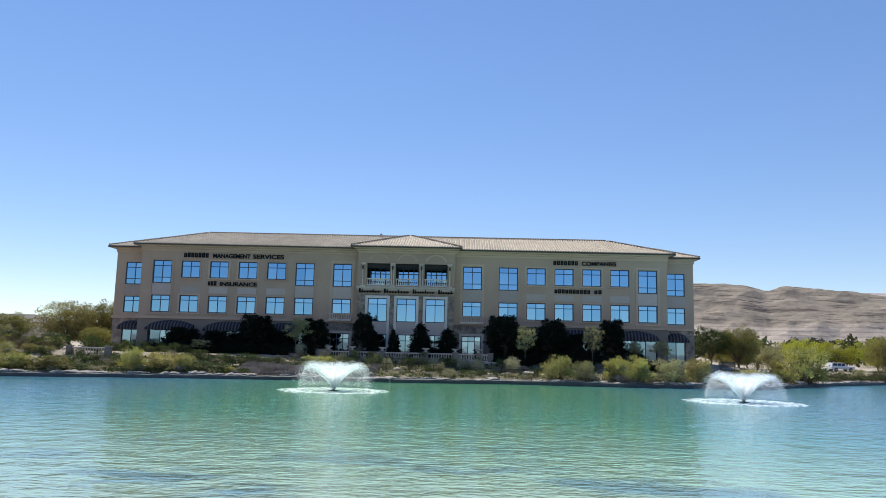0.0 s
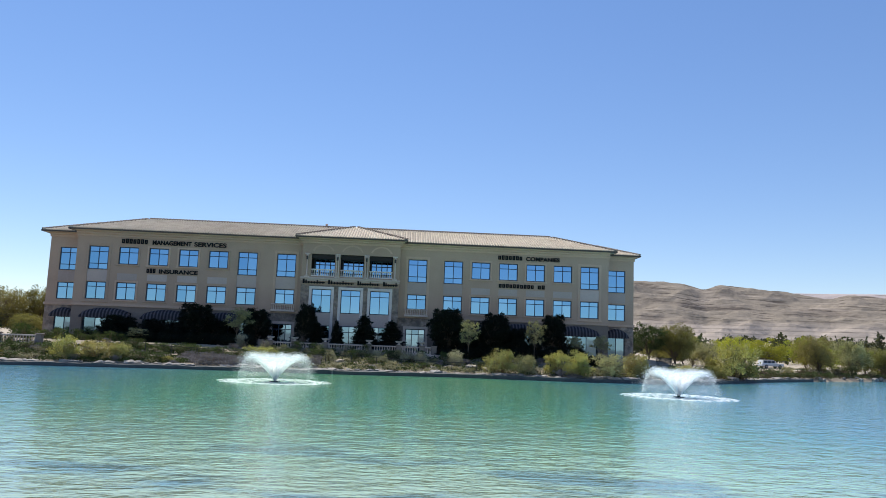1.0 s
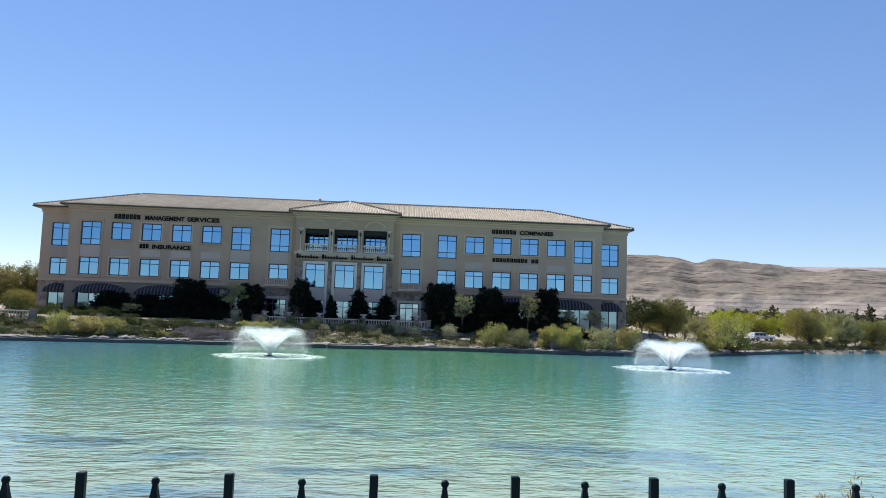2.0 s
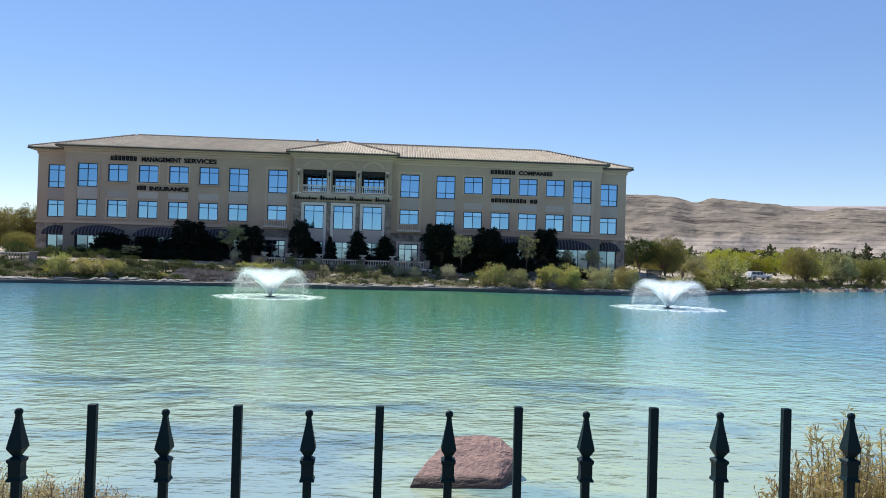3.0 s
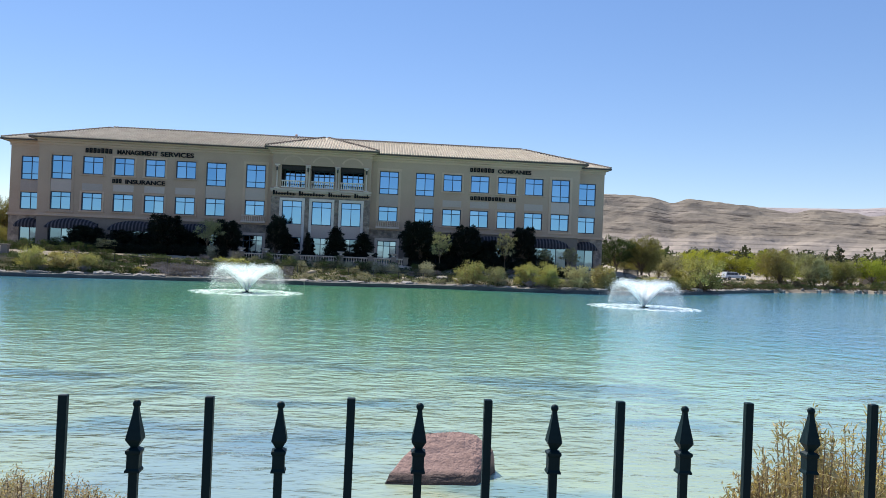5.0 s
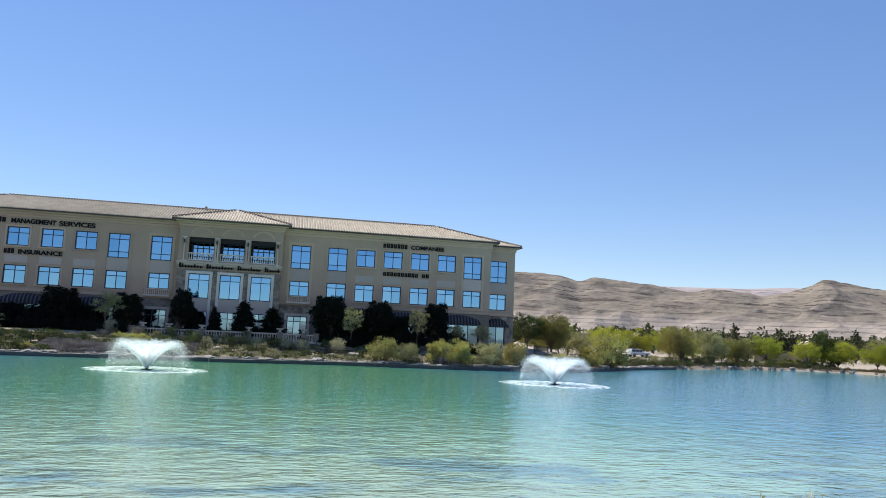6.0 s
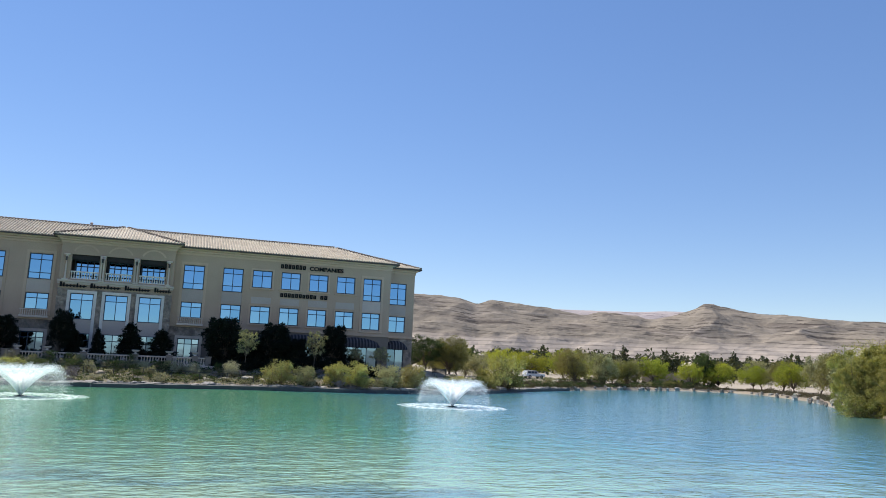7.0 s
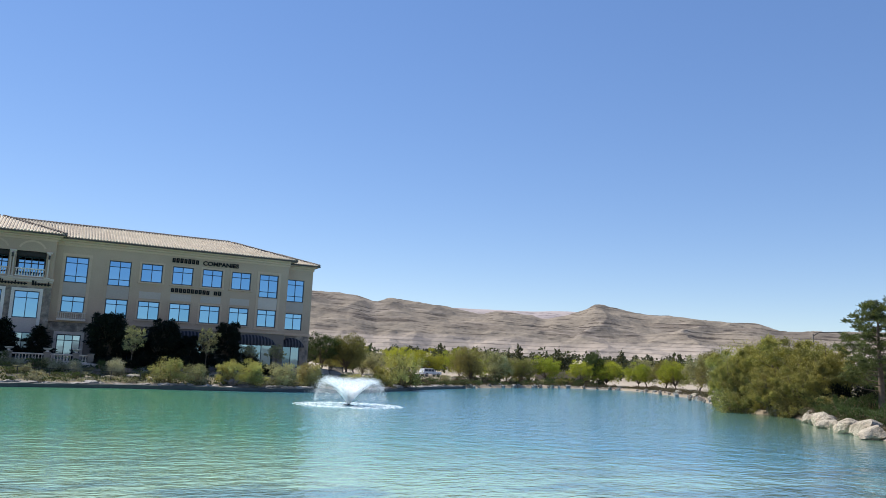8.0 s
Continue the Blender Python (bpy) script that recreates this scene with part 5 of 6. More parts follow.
for x, y, w, top in ((-27.9, 80.0, 2.3, 3.5), (-17.9, 82.0, 3.0, 6.1), (7.2, 80.0, 2.3, 5.7), (14.3, 80.0, 2.0, 5.9), (21.8, 81.0, 2.2, 4.6), (19.4, 82.5, 1.8, 4.4)):
    plant("young", x, y, w, top - gz(x, y))
# sunlit bank, from left to right
for k, x, y, w, top in (
    ("limesh", -40.0, 66.0, 3.4, 1.9), ("oliveSh", -43.0, 66.5, 3.2, 2.1), ("oliveSh", -37.0, 67.2, 4.2, 1.7), ("hedge", -34.4, 68.4, 3.2, 1.1), ("hedge", -35.6, 72.0, 3.0, 1.5), ("hedge", -33.0, 71.4, 3.2, 1.8), ("hedge", -37.6, 71.0, 3.4, 1.4), ("oliveSh", -41.2, 73.0, 3.0, 2.0),
    ("limesh", -30.7, 69.4, 3.0, 2.65), ("gold", -28.0, 70.2, 3.8, 2.2), ("gold", -26.2, 70.6, 3.0, 2.05), ("hedge", -24.6, 71.0, 3.4, 1.35), ("hedge", -22.8, 71.2, 2.6, 1.3), ("limesh", -21.8, 70.9, 1.3, 0.95),
    ("grey", -16.6, 79.0, 1.5, 2.6), ("limesh", -13.9, 75.8, 3.6, 2.2), ("hedge", -11.4, 76.0, 3.0, 2.0), ("hedge", -8.8, 76.6, 2.6, 2.1), ("grey", -7.1, 75.0, 1.5, 2.2), ("hedge", -5.1, 77.0, 2.6, 2.1), ("grey", -3.4, 77.6, 1.4, 2.3), ("hedge", -1.2, 77.8, 2.4, 2.2), ("grey", 0.3, 77.6, 1.3, 2.2), ("grey", -10.4, 74.0, 1.2, 1.4), ("grey", -1.9, 76.0, 1.0, 1.8),
    ("gold", 10.0, 74.2, 3.3, 2.75), ("sage", 12.35, 74.2, 2.8, 2.3), ("limesh", 15.7, 74.3, 3.3, 2.65), ("limesh", 17.8, 74.5, 3.7, 2.75), ("sage", 21.0, 75.0, 3.8, 2.6), ("gold", 24.3, 76.0, 4.3, 2.75), ("grey", 26.8, 76.6, 1.8, 1.6), ("grey", 13.6, 74.0, 1.2, 1.2), ("grey", 19.4, 74.2, 1.3, 1.1),
    ("limesh", 30.0, 78.2, 4.0, 1.8), ("hedge", 32.6, 80.2, 3.4, 1.7), ("limesh", 38.6, 85.6, 6.0, 4.6), ("oliveSh", 35.4, 82.4, 3.0, 1.8), ("oliveSh", 40.4, 87.4, 4.0, 3.0),
):
    plant(k, x, y, w, max(top - gz(x, y), 0.5))
for i in range(13):
    x = -39.5 + 0.85 * i
    plant("hedge", x, 78.6 + 0.7 * math.sin(3.7 * i), 2.2, 0.95 + 0.2 * math.sin(2.9 * i))
for x, y, w, h in ((5.6, 77.8, 1.75, 1.5), (1.9, 77.4, 1.7, 1.15), (-2.6, 77.4, 1.1, 0.9), (0.2, 77.2, 1.0, 0.8), (-16.9, 79.6, 1.4, 1.3)):
    plant("ball", x, y, w, h)
for i in range(15):
    x = -27.5 + 0.85 * i
    plant("hedge", x, 75.6 + 0.5 * math.sin(3 * x), 2.4, 0.65 + 0.2 * math.sin(2.3 * x))
for i in range(22):
    x = -14.0 + 0.95 * i + 0.3 * math.sin(5 * i)
    plant(("grey", "hedge", "sage", "hedge")[i % 4], x, 78.4 + 0.7 * math.sin(3.1 * i), 1.5 + 0.4 * math.sin(2.7 * i), 0.85 + 0.3 * math.cos(4 * i))
rng = np.random.default_rng(5)
for i in range(30):
    x = -20.9 + 0.2 * i + rng.uniform(-0.3, 0.3)
    plant("lilac", x, 71.6 + 1.8 * rng.random(), rng.uniform(1.2, 2.0), rng.uniform(0.45, 0.8))
for i in range(230):
    x = -46 + 77 * rng.random()
    y = float(np.interp(x, SHORE[1:12, 0], SHORE[1:12, 1])) + 0.8 + 7.5 * rng.random() ** 1.2
    plant(("lilac", "grey", "hedge", "grey", "hedge")[int(rng.integers(0, 5))], x, y, rng.uniform(0.8, 1.9), rng.uniform(0.3, 0.75))
def ground_cover(name, label, x0, x1, count, material, seed, deep=8.0):
    """Low creeping plants in patches over the far bank."""
    rng = np.random.default_rng(seed)
    x = rng.uniform(x0, x1, count)
    y = np.interp(x, SHORE[1:12, 0], SHORE[1:12, 1]) + 0.5 + deep * rng.random(count)
    patch = np.array([noise.noise(Vector((a * 0.7, b * 0.7, seed))) for a, b in zip(x, y)])
    keep = patch > -0.12
    x, y, patch = x[keep], y[keep], patch[keep]
    z = ground_z(x, y) + rng.random(len(x)) * (0.1 + 0.35 * np.clip(patch + 0.1, 0, 1))
    d = rng.normal(size=(len(x), 3)) + (0, 0, 0.6)
    v, f = leaves(np.stack([x, y, z], 1), d, 0.2, 0.11, rng)
    return tagged(new(name, mesh_of(name, v, f, M[material])), label, "ground cover", kind="stuff")


ground_cover("ground_cover", "low lilac-grey creeping plants on the bank", -21.5, -8.0, 16000, "leaf_lilac", 3, 4.5)
ground_cover("ground_cover", "low dark green creeping plants on the bank", -46.0, -20.0, 26000, "leaf_green", 5)
ground_cover("ground_cover", "low grey-green creeping plants on the bank", -10.0, 10.0, 7000, "leaf_grey", 8, 5.0)
ground_cover("ground_cover", "low green creeping plants on the bank", -14.0, 31.0, 15000, "leaf_green", 13, 7.0)
def bank_cover(name, label, line, deep, count, material, seed, tall=0.35):
    """Low plants in a strip on the land side of a stretch of shore."""
    rng = np.random.default_rng(seed)
    line = np.array(line, float)
    at = rng.uniform(0, len(line) - 1, count)
    i = np.minimum(at.astype(int), len(line) - 2)
    step = line[i + 1] - line[i]
    side = np.stack([-step[:, 1], step[:, 0]], 1) / np.linalg.norm(step, axis=1)[:, None]
    p = line[i] + step * (at - i)[:, None] + side * (0.3 + deep * rng.random((count, 1)))
    patch = np.array([noise.noise(Vector((a * 0.6, b * 0.6, seed))) for a, b in p])
    keep = patch > -0.15
    p, patch = p[keep], patch[keep]
    z = ground_z(p[:, 0], p[:, 1]) + rng.random(len(p)) * (0.08 + tall * np.clip(patch + 0.15, 0, 1))
    v, f = leaves(np.column_stack([p, z]), rng.normal(size=(len(p), 3)) + (0, 0, 0.7), 0.22, 0.1, rng)
    return tagged(new(name, mesh_of(name, v, f, M[material])), label, "ground cover", kind="stuff")


bank_cover("ground_cover", "low green plants along the boulder bank", ((39.6, 19.0), (44.8, 26.1), (50.8, 33.6), (56.4, 39.2), (62.0, 46.4), (61.8, 52.8))[::-1], 6.0, 30000, "leaf_green", 21, 0.5)
bank_cover("ground_cover", "low brown plants along the far shore", ((31, 76.5), (42, 88.5), (55, 99), (70, 109), (88, 117), (98, 114)), 4.5, 24000, "leaf_brush", 22, 0.5)
bank_cover("ground_cover", "low brown brush along the far end of the lake", ((88, 117), (98, 114), (96, 103), (86, 84), (72, 66), (61, 53.5)), 5.5, 34000, "leaf_brush", 23, 0.8)
bank_cover("ground_cover", "brown dry plants between the boulders", ((38.6, 19.6), (43.8, 26.7), (49.6, 34.2), (55.2, 39.8), (60.8, 46.8), (60.6, 53.2))[::-1], 2.4, 22000, "leaf_brush", 24, 0.35)
# beyond the building's ends
for k, x, y, w, top in (("olive", -51.0, 97.0, 8.5, 7.7), ("olive", -46.6, 99.0, 6.0, 8.0), ("olive", -56.5, 92.0, 7.0, 6.0), ("green", -53.5, 84.0, 4.6, 4.3), ("green", -60.0, 90.0, 6.0, 5.6), ("olive", -45.6, 93.0, 4.0, 4.6), ("olive", -64.0, 96.0, 8.0, 6.2),
    ("green", 32.3, 97.0, 5.0, 6.6), ("olive", 36.0, 97.4, 5.6, 6.6), ("olive", 38.6, 104.0, 5.0, 5.6)):
    plant(k, x, y, w, top - gz(x, y))
for x, y, w in ((-52.0, 76.0, 3.0), (-48.5, 74.5, 3.2), (-46.0, 72.0, 2.6), (-50.0, 79.5, 3.4), (-44.5, 78.0, 2.4), (-38.5, 77.5, 2.8), (-41.5, 76.0, 2.6)):
    plant("oliveSh" if x < -45 else "hedge", x, y, w, 1.5)
for k, x, y, w, top in (("dusty", -62.5, 84.0, 6.0, 5.6), ("olive", -58.0, 79.0, 4.4, 4.4), ("dusty", -67.0, 88.0, 7.0, 6.4), ("olive", -70.0, 82.0, 6.0, 5.4), ("dusty", -55.5, 88.5, 4.6, 4.8), ("green", -49.2, 90.0, 3.6, 4.0)):
    plant(k, x, y, w, top - gz(x, y))
for i in range(34):
    x = -66.0 + 24.0 * rng.random()
    y = 70.5 + 15.0 * rng.random() - 0.25 * (x + 46)
    plant(("brush", "hedge", "oliveSh", "sage", "brush")[i % 5], x, float(y), rng.uniform(1.6, 3.0), rng.uniform(0.7, 1.5))
# across the lake to the right
for k, x, y, w, top in (("lime", 75.0, 168, 9.5, 6.8), ("lime", 83.5, 171, 10.5, 6.6), ("lime", 93.5, 170, 10.5, 7.2), ("lime", 64.5, 170, 9.0, 6.4), ("dusty", 103, 176, 9.0, 7.0), ("olive", 63.4, 112, 6.2, 6.0), ("dusty", 70.4, 114.5, 5.6, 5.9), ("dusty", 44.5, 108, 5.0, 4.6), ("green", 46.5, 118, 5.5, 5.6), ("olive", 59.5, 172, 8, 6.4), ("lime", 76.5, 124, 6.0, 5.0),
    ("lime", 88.3, 125, 6.4, 5.6), ("lime", 94.0, 121, 5.0, 5.0), ("green", 97.2, 121, 4.2, 7.1), ("lime", 99.5, 119.5, 7.0, 5.2), ("lime", 104.5, 106, 6.4, 5.5), ("dusty", 82.5, 130, 6.0, 5.2), ("olive", 108.0, 112, 6.0, 6.0), ("dusty", 101.5, 97.0, 6.4, 6.8), ("olive", 96.0, 88.0, 7.0, 7.0), ("dusty", 92.5, 82.0, 7.4, 7.0), ("green", 112, 104, 6, 6.5), ("olive", 80, 121.5, 5.5, 4.8), ("dusty", 85.5, 127, 6.0, 5.2), ("olive", 102.5, 124, 6.0, 5.4), ("lime", 106.5, 118, 6.0, 5.0), ("dusty", 111, 121, 6.4, 6.0), ("olive", 73.5, 118, 5.0, 4.8), ("lime", 69.0, 121, 5.4, 4.8)):
    plant(k, x, y, w, top - gz(x, y))
for i in range(20):
    x = 42 + 54 * i / 19 + rng.uniform(-0.6, 0.6)
    y = np.interp(x, [42, 55, 70, 88, 96], [88.5, 99, 109, 117, 116]) + 0.6 + 1.6 * rng.random()
    plant("hedge", x, float(y), rng.uniform(1.6, 3.0), rng.uniform(0.5, 1.0))
for i in range(16):
    x = 44 + 54 * i / 15 + rng.uniform(-0.8, 0.8)
    y = np.interp(x, [42, 55, 70, 88, 96], [88.5, 99, 109, 117, 116]) + 3.0 + 7.0 * rng.random()
    plant("hedge", x, float(y), rng.uniform(2.0, 3.6), rng.uniform(0.7, 1.5))
for i in range(34):
    s = i / 33
    x = 43 + 52 * s + rng.uniform(-1, 1)
    y = np.interp(x, [42, 55, 70, 88, 96], [88.5, 99, 109, 117, 116]) + 2.0 + 5 * rng.random()
    plant(("sage", "brush", "grey", "brush", "oliveSh")[int(rng.integers(0, 5))], x, float(y), rng.uniform(1.4, 3.0), rng.uniform(0.5, 1.4))
for i in range(16):
    x, y = 78 + 20 * i / 15, 118.5 + 2.2 * math.sin(2.3 * i) - 0.05 * (x - 88)
    plant("hedge" if i % 3 else "oliveSh", x, y + 1.5, 2.2 + 0.8 * math.sin(4 * i), 0.9 + 0.3 * math.cos(5 * i))
# the right bank: drooping trees, a pine, boulders
for x, y, w, h in ((63.4, 54.6, 6.0, 4.8), (66.4, 55.0, 8.6, 7.0), (65.0, 50.2, 9.0, 6.9), (63.8, 46.2, 7.6, 6.2), (72.0, 60.0, 7.0, 6.2), (71.0, 52.0, 8.0, 6.6)):
    plant("willow", x, y, w, h)
for x, y, w, h in ((58.4, 51.6, 3.6, 2.6), (61.0, 52.8, 3.4, 2.6), (59.4, 45.8, 3.2, 2.2), (59.4, 43.6, 3.0, 1.9), (59.0, 41.2, 3.0, 1.7)):
    plant("oliveSh", x, y, w, h)
for i in range(26):
    s = i / 25
    x, y = 46.9 + 12.0 * s + 0.5 * math.sin(9 * i), 26.8 + 16.5 * s + 0.4 * math.cos(7 * i)
    plant("brush" if i % 3 else "hedge", x, y, 1.7 + 0.6 * math.sin(5 * i), 0.55 + 0.2 * math.cos(3 * i))
# near-black shrubs standing in for the shade under the willows
for x, y, w, h in ((62.0, 49.4, 4.0, 2.4), (62.4, 47.4, 4.0, 2.6), (61.4, 45.2, 3.8, 2.4), (60.2, 43.4, 3.6, 2.0), (63.0, 43.4, 4.0, 2.6), (64.6, 42.0, 4.0, 2.4)):
    plant("darksh", x, y, w, h)
for x, y, w, h in ((60.8, 53.6, 4.0, 5.2), (60.2, 48.2, 5.0, 4.6), (60.0, 45.2, 5.0, 4.2)):
    plant("willow", x, y, w, h)
for x, y, w, h in ((66.0, 41.0, 4.0, 2.6), (69.0, 44.0, 4.0, 2.8), (72.0, 40.0, 4.4, 3.0), (67.5, 37.5, 3.6, 2.2), (74.0, 46.0, 4.6, 3.2), (64.5, 36.0, 3.2, 1.6), (70.0, 36.0, 3.8, 2.4), (48.6, 27.0, 3.0, 1.2), (50.8, 30.6, 3.0, 1.4), (52.8, 31.6, 3.2, 1.6), (46.2, 25.0, 2.6, 1.0), (56.2, 40.0, 2.8, 1.2), (53.6, 36.4, 2.8, 1.2), (51.2, 33.4, 2.8, 1.1), (49.0, 30.4, 2.8, 1.1), (47.4, 28.0, 2.6, 1.0), (58.8, 42.0, 3.2, 1.6), (55.4, 37.6, 2.8, 1.4), (57.6, 39.6, 3.0, 1.8), (52.4, 34.2, 2.6, 1.2), (63.0, 40.5, 3.2, 1.9), (60.5, 40.4, 3.0, 1.6)):
    plant("hedge", x, y, w, h)


def pine(x, y, height):
    """An open-crowned pine: a straight trunk with whorls of limbs and tufts of needles."""
    rng = np.random.default_rng(301)
    t = empty("pine_tree", (x, y, gz(x, y) - 0.05), "tall open-crowned pine with grey-green needle tufts", "tree")
    v, f, pts, dirs = [], [], [], []
    tube(v, f, [(0, 0, -0.2), (0.05, 0, 0.3 * height), (-0.05, 0.05, 0.7 * height), (0, 0, height)], [0.30, 0.23, 0.13, 0.02], 8)
    for i in range(46):
        h = height * (0.22 + 0.75 * i / 45)
        a = i * 2.4 + rng.uniform(-0.3, 0.3)
        r = height * 0.40 * math.sin(math.pi * (0.30 + 0.62 * i / 45)) * rng.uniform(0.45, 1.0)
        d = Vector((math.cos(a), math.sin(a), 0))
        e = Vector((0, 0, h)) + d * r + Vector((0, 0, r * rng.uniform(0.15, 0.6)))
        tube(v, f, [(0, 0, h), Vector((0, 0, h)) + d * r * 0.5 + Vector((0, 0, 0.06 * r)), e], [0.05, 0.03, 0.01], 5)
        for k in range(9):
            c = Vector((0, 0, h)).lerp(e, rng.uniform(0.5, 1.08)) + Vector(rng.normal(size=3)) * 0.25
            for q in range(80):
                w = rng.normal(size=3)
                w[2] = abs(w[2]) * 0.8 + 0.2
                pts.append(np.array(c) + w * 0.13)
                dirs.append(w)
    part("trunk", mesh_of("trunk", v, f, M["bark"], True), None, t)
    v, f = leaves(pts, dirs, 0.24, 0.055, rng)
    part("crown", mesh_of("crown", v, f, M["leaf_pine"]), None, t)
    return t


pine(61.5, 38.5, 9.3)


# ---- far belt of woods and roofs on the plain ----
def far_woods():
    rng = np.random.default_rng(77)
    pts, dirs = [], []
    for i in range(1000):
        a = math.radians(rng.uniform(-38, 70))
        r = rng.uniform(240, 520)
        c = np.array([r * math.sin(a), r * math.cos(a), 1.0])
        h, w = rng.uniform(6.0, 9.0) + (r - 240) * 0.012, rng.uniform(4.0, 8.0)
        if i % 6 == 0:
            h, w = h * 1.2, w * 0.35
        q = rng.normal(size=(150, 3))
        q *= (rng.random((150, 1)) ** 0.4) / np.linalg.norm(q, axis=1)[:, None]
        pts.append(q * (w * 0.5, w * 0.5, h * 0.5) + c + (0, 0, h * 0.5))
        dirs.append(rng.normal(size=(150, 3)))
    v, f = leaves(np.concatenate(pts), np.concatenate(dirs), 1.25, 0.95, rng)
    return tagged(new("far_woods", mesh_of("far_woods", v, f, M["leaf_far"])), "distant belt of dark green trees on the plain", "trees", kind="stuff")


far_woods()


def far_house(x, y, w, d, h, turn, cover="tile"):
    t = empty("house", (x, y, gz(x, y)), "distant pale stucco house with a low roof", "house", "houses on the plain")
    t.rotation_euler = (0, 0, radians(turn))
    part("wall", box(bmesh.new(), -w / 2, w / 2, -d / 2, d / 2, -0.5, h), M["house"], t)
    bm = bmesh.new()
    r = [bm.verts.new(p) for p in ((-w / 2 - 0.5, -d / 2 - 0.5, h), (w / 2 + 0.5, -d / 2 - 0.5, h), (w / 2 + 0.5, d / 2 + 0.5, h), (-w / 2 - 0.5, d / 2 + 0.5, h), (-w / 2 + d * 0.4, 0, h + d * 0.17), (w / 2 - d * 0.4, 0, h + d * 0.17))]
    for k in ((0, 1, 5, 4), (1, 2, 5), (2, 3, 4, 5), (3, 0, 4), (3, 2, 1, 0)):
        bm.faces.new([r[i] for i in k])
    part("roof", bm, M[cover], t)
    for i in range(3):
        px = -w / 2 + w * (i + 0.5) / 3
        part("window", box(bmesh.new(), px - 0.6, px + 0.6, -d / 2 - 0.03, -d / 2 + 0.02, 1.0, 2.3), M["frame"], t)
    return t


for x, y, w, h, turn in ((205, 262, 13, 5.2, 8), (150, 300, 12, 5.6, -12), (232, 250, 12, 4.8, 20), (130, 330, 13, 6.4, 10), (-82, 132, 20, 3.9, -6)):
    far_house(x, y, w, 9, h, turn, "blind" if x < 0 else "tile")

bm = bmesh.new()
box(bm, -6.5, 6.5, -0.15, 0.15, -0.3, 2.3, 0.02)
box(bm, -6.6, 6.6, -0.2, 0.2, 2.3, 2.4, 0.02)
gw = tagged(part("garden_wall", bm, M["block"]), "long tan block wall across the lake", "wall")
gw.matrix_world = pose(99.0, 134.0, gz(99, 134), 0, 0, -8)

# a parking road across the lake
bm = bmesh.new()
box(bm, 30, 122, 150, 157, 0.30, 0.50)
tagged(part("road", bm, M["asphalt"]), "grey asphalt road across the lake", "road", kind="structure")


def car(x, y, z, turn):
    c = empty("car", (x, y, z), "white car with dark windows parked across the lake", "car")
    c.rotation_euler = (0, 0, radians(turn))
    bm = bmesh.new()
    box(bm, -2.5, 2.5, -0.9, 0.9, 0.45, 1.05, 0.08)
    body = part("body", bm, M["car_paint"], c)
    bm = bmesh.new()
    prof = [(-2.42, 1.05), (-2.25, 1.72), (0.15, 1.76), (1.05, 1.08)]
    lo = [bm.verts.new((px, -0.82, pz)) for px, pz in prof]
    hi = [bm.verts.new((px, 0.82, pz)) for px, pz in prof]
    bm.faces.new(lo)
    bm.faces.new(hi[::-1])
    for i in range(4):
        bm.faces.new((lo[i], hi[i], hi[(i + 1) % 4], lo[(i + 1) % 4]))
    part("cabin", bm, M["car_paint"], c)
    for s in (-1, 1):
        for a, b in ((-2.12, -1.25), (-1.17, -0.35), (-0.27, 0.42)):
            part("side_window", box(bmesh.new(), a, b, s * 0.825 - 0.01, s * 0.825 + 0.01, 1.12, 1.62, 0.01), M["frame"], c)
        for px in (-1.55, 1.6):
            w = lathe(bmesh.new(), [(0.36, -0.11), (0.38, -0.08), (0.38, 0.08), (0.36, 0.11)], 16)
            wheel = part("wheel", w, M["rubber"], c, "", False)
            wheel.matrix_basis = pose(px, s * 0.82, 0.38, 90)
            part("rim", lathe(bmesh.new(), [(0.22, -0.125), (0.22, 0.125)], 12), M["spandrel"], wheel)
        part("headlight", box(bmesh.new(), 2.42, 2.52, s * 0.62 - 0.16, s * 0.62 + 0.16, 0.75, 0.92, 0.02), M["glass"], c)
    return c


car(76.8, 153.5, 0.50, 8)

# ---- shore stones ----
def rock_mesh(name, seed, sx, sy, sz, material, flat=0.0, rough=0.22):
    bm = bmesh.new()
    bmesh.ops.create_icosphere(bm, subdivisions=3, radius=1.0)
    for v in bm.verts:
        p = v.co.copy()
        n = noise.fractal(p * 1.1 + Vector((seed, seed * 0.7, 0)), 1.0, 2.0, 4)
        q = p * (1 + rough * n)
        # facets: clamp against a few planes
        for k in range(12):
            r = random.Random(seed * 31 + k)
            d = Vector((r.uniform(-1, 1), r.uniform(-1, 1), r.uniform(-0.4, 1))).normalized()
            over = q.dot(d) - r.uniform(0.58, 0.86)
            if over > 0:
                q -= d * over * 0.95
        if flat:
            q *= (q.length / max(abs(q.x), abs(q.y), abs(q.z))) ** 0.6
        if flat and q.z > flat:
            q.z = flat + (q.z - flat) * 0.12
        v.co = (q.x * sx, q.y * sy, q.z * sz)
    me = bpy.data.meshes.new(name)
    bm.to_mesh(me)
    bm.free()
    me.materials.append(material)
    return me


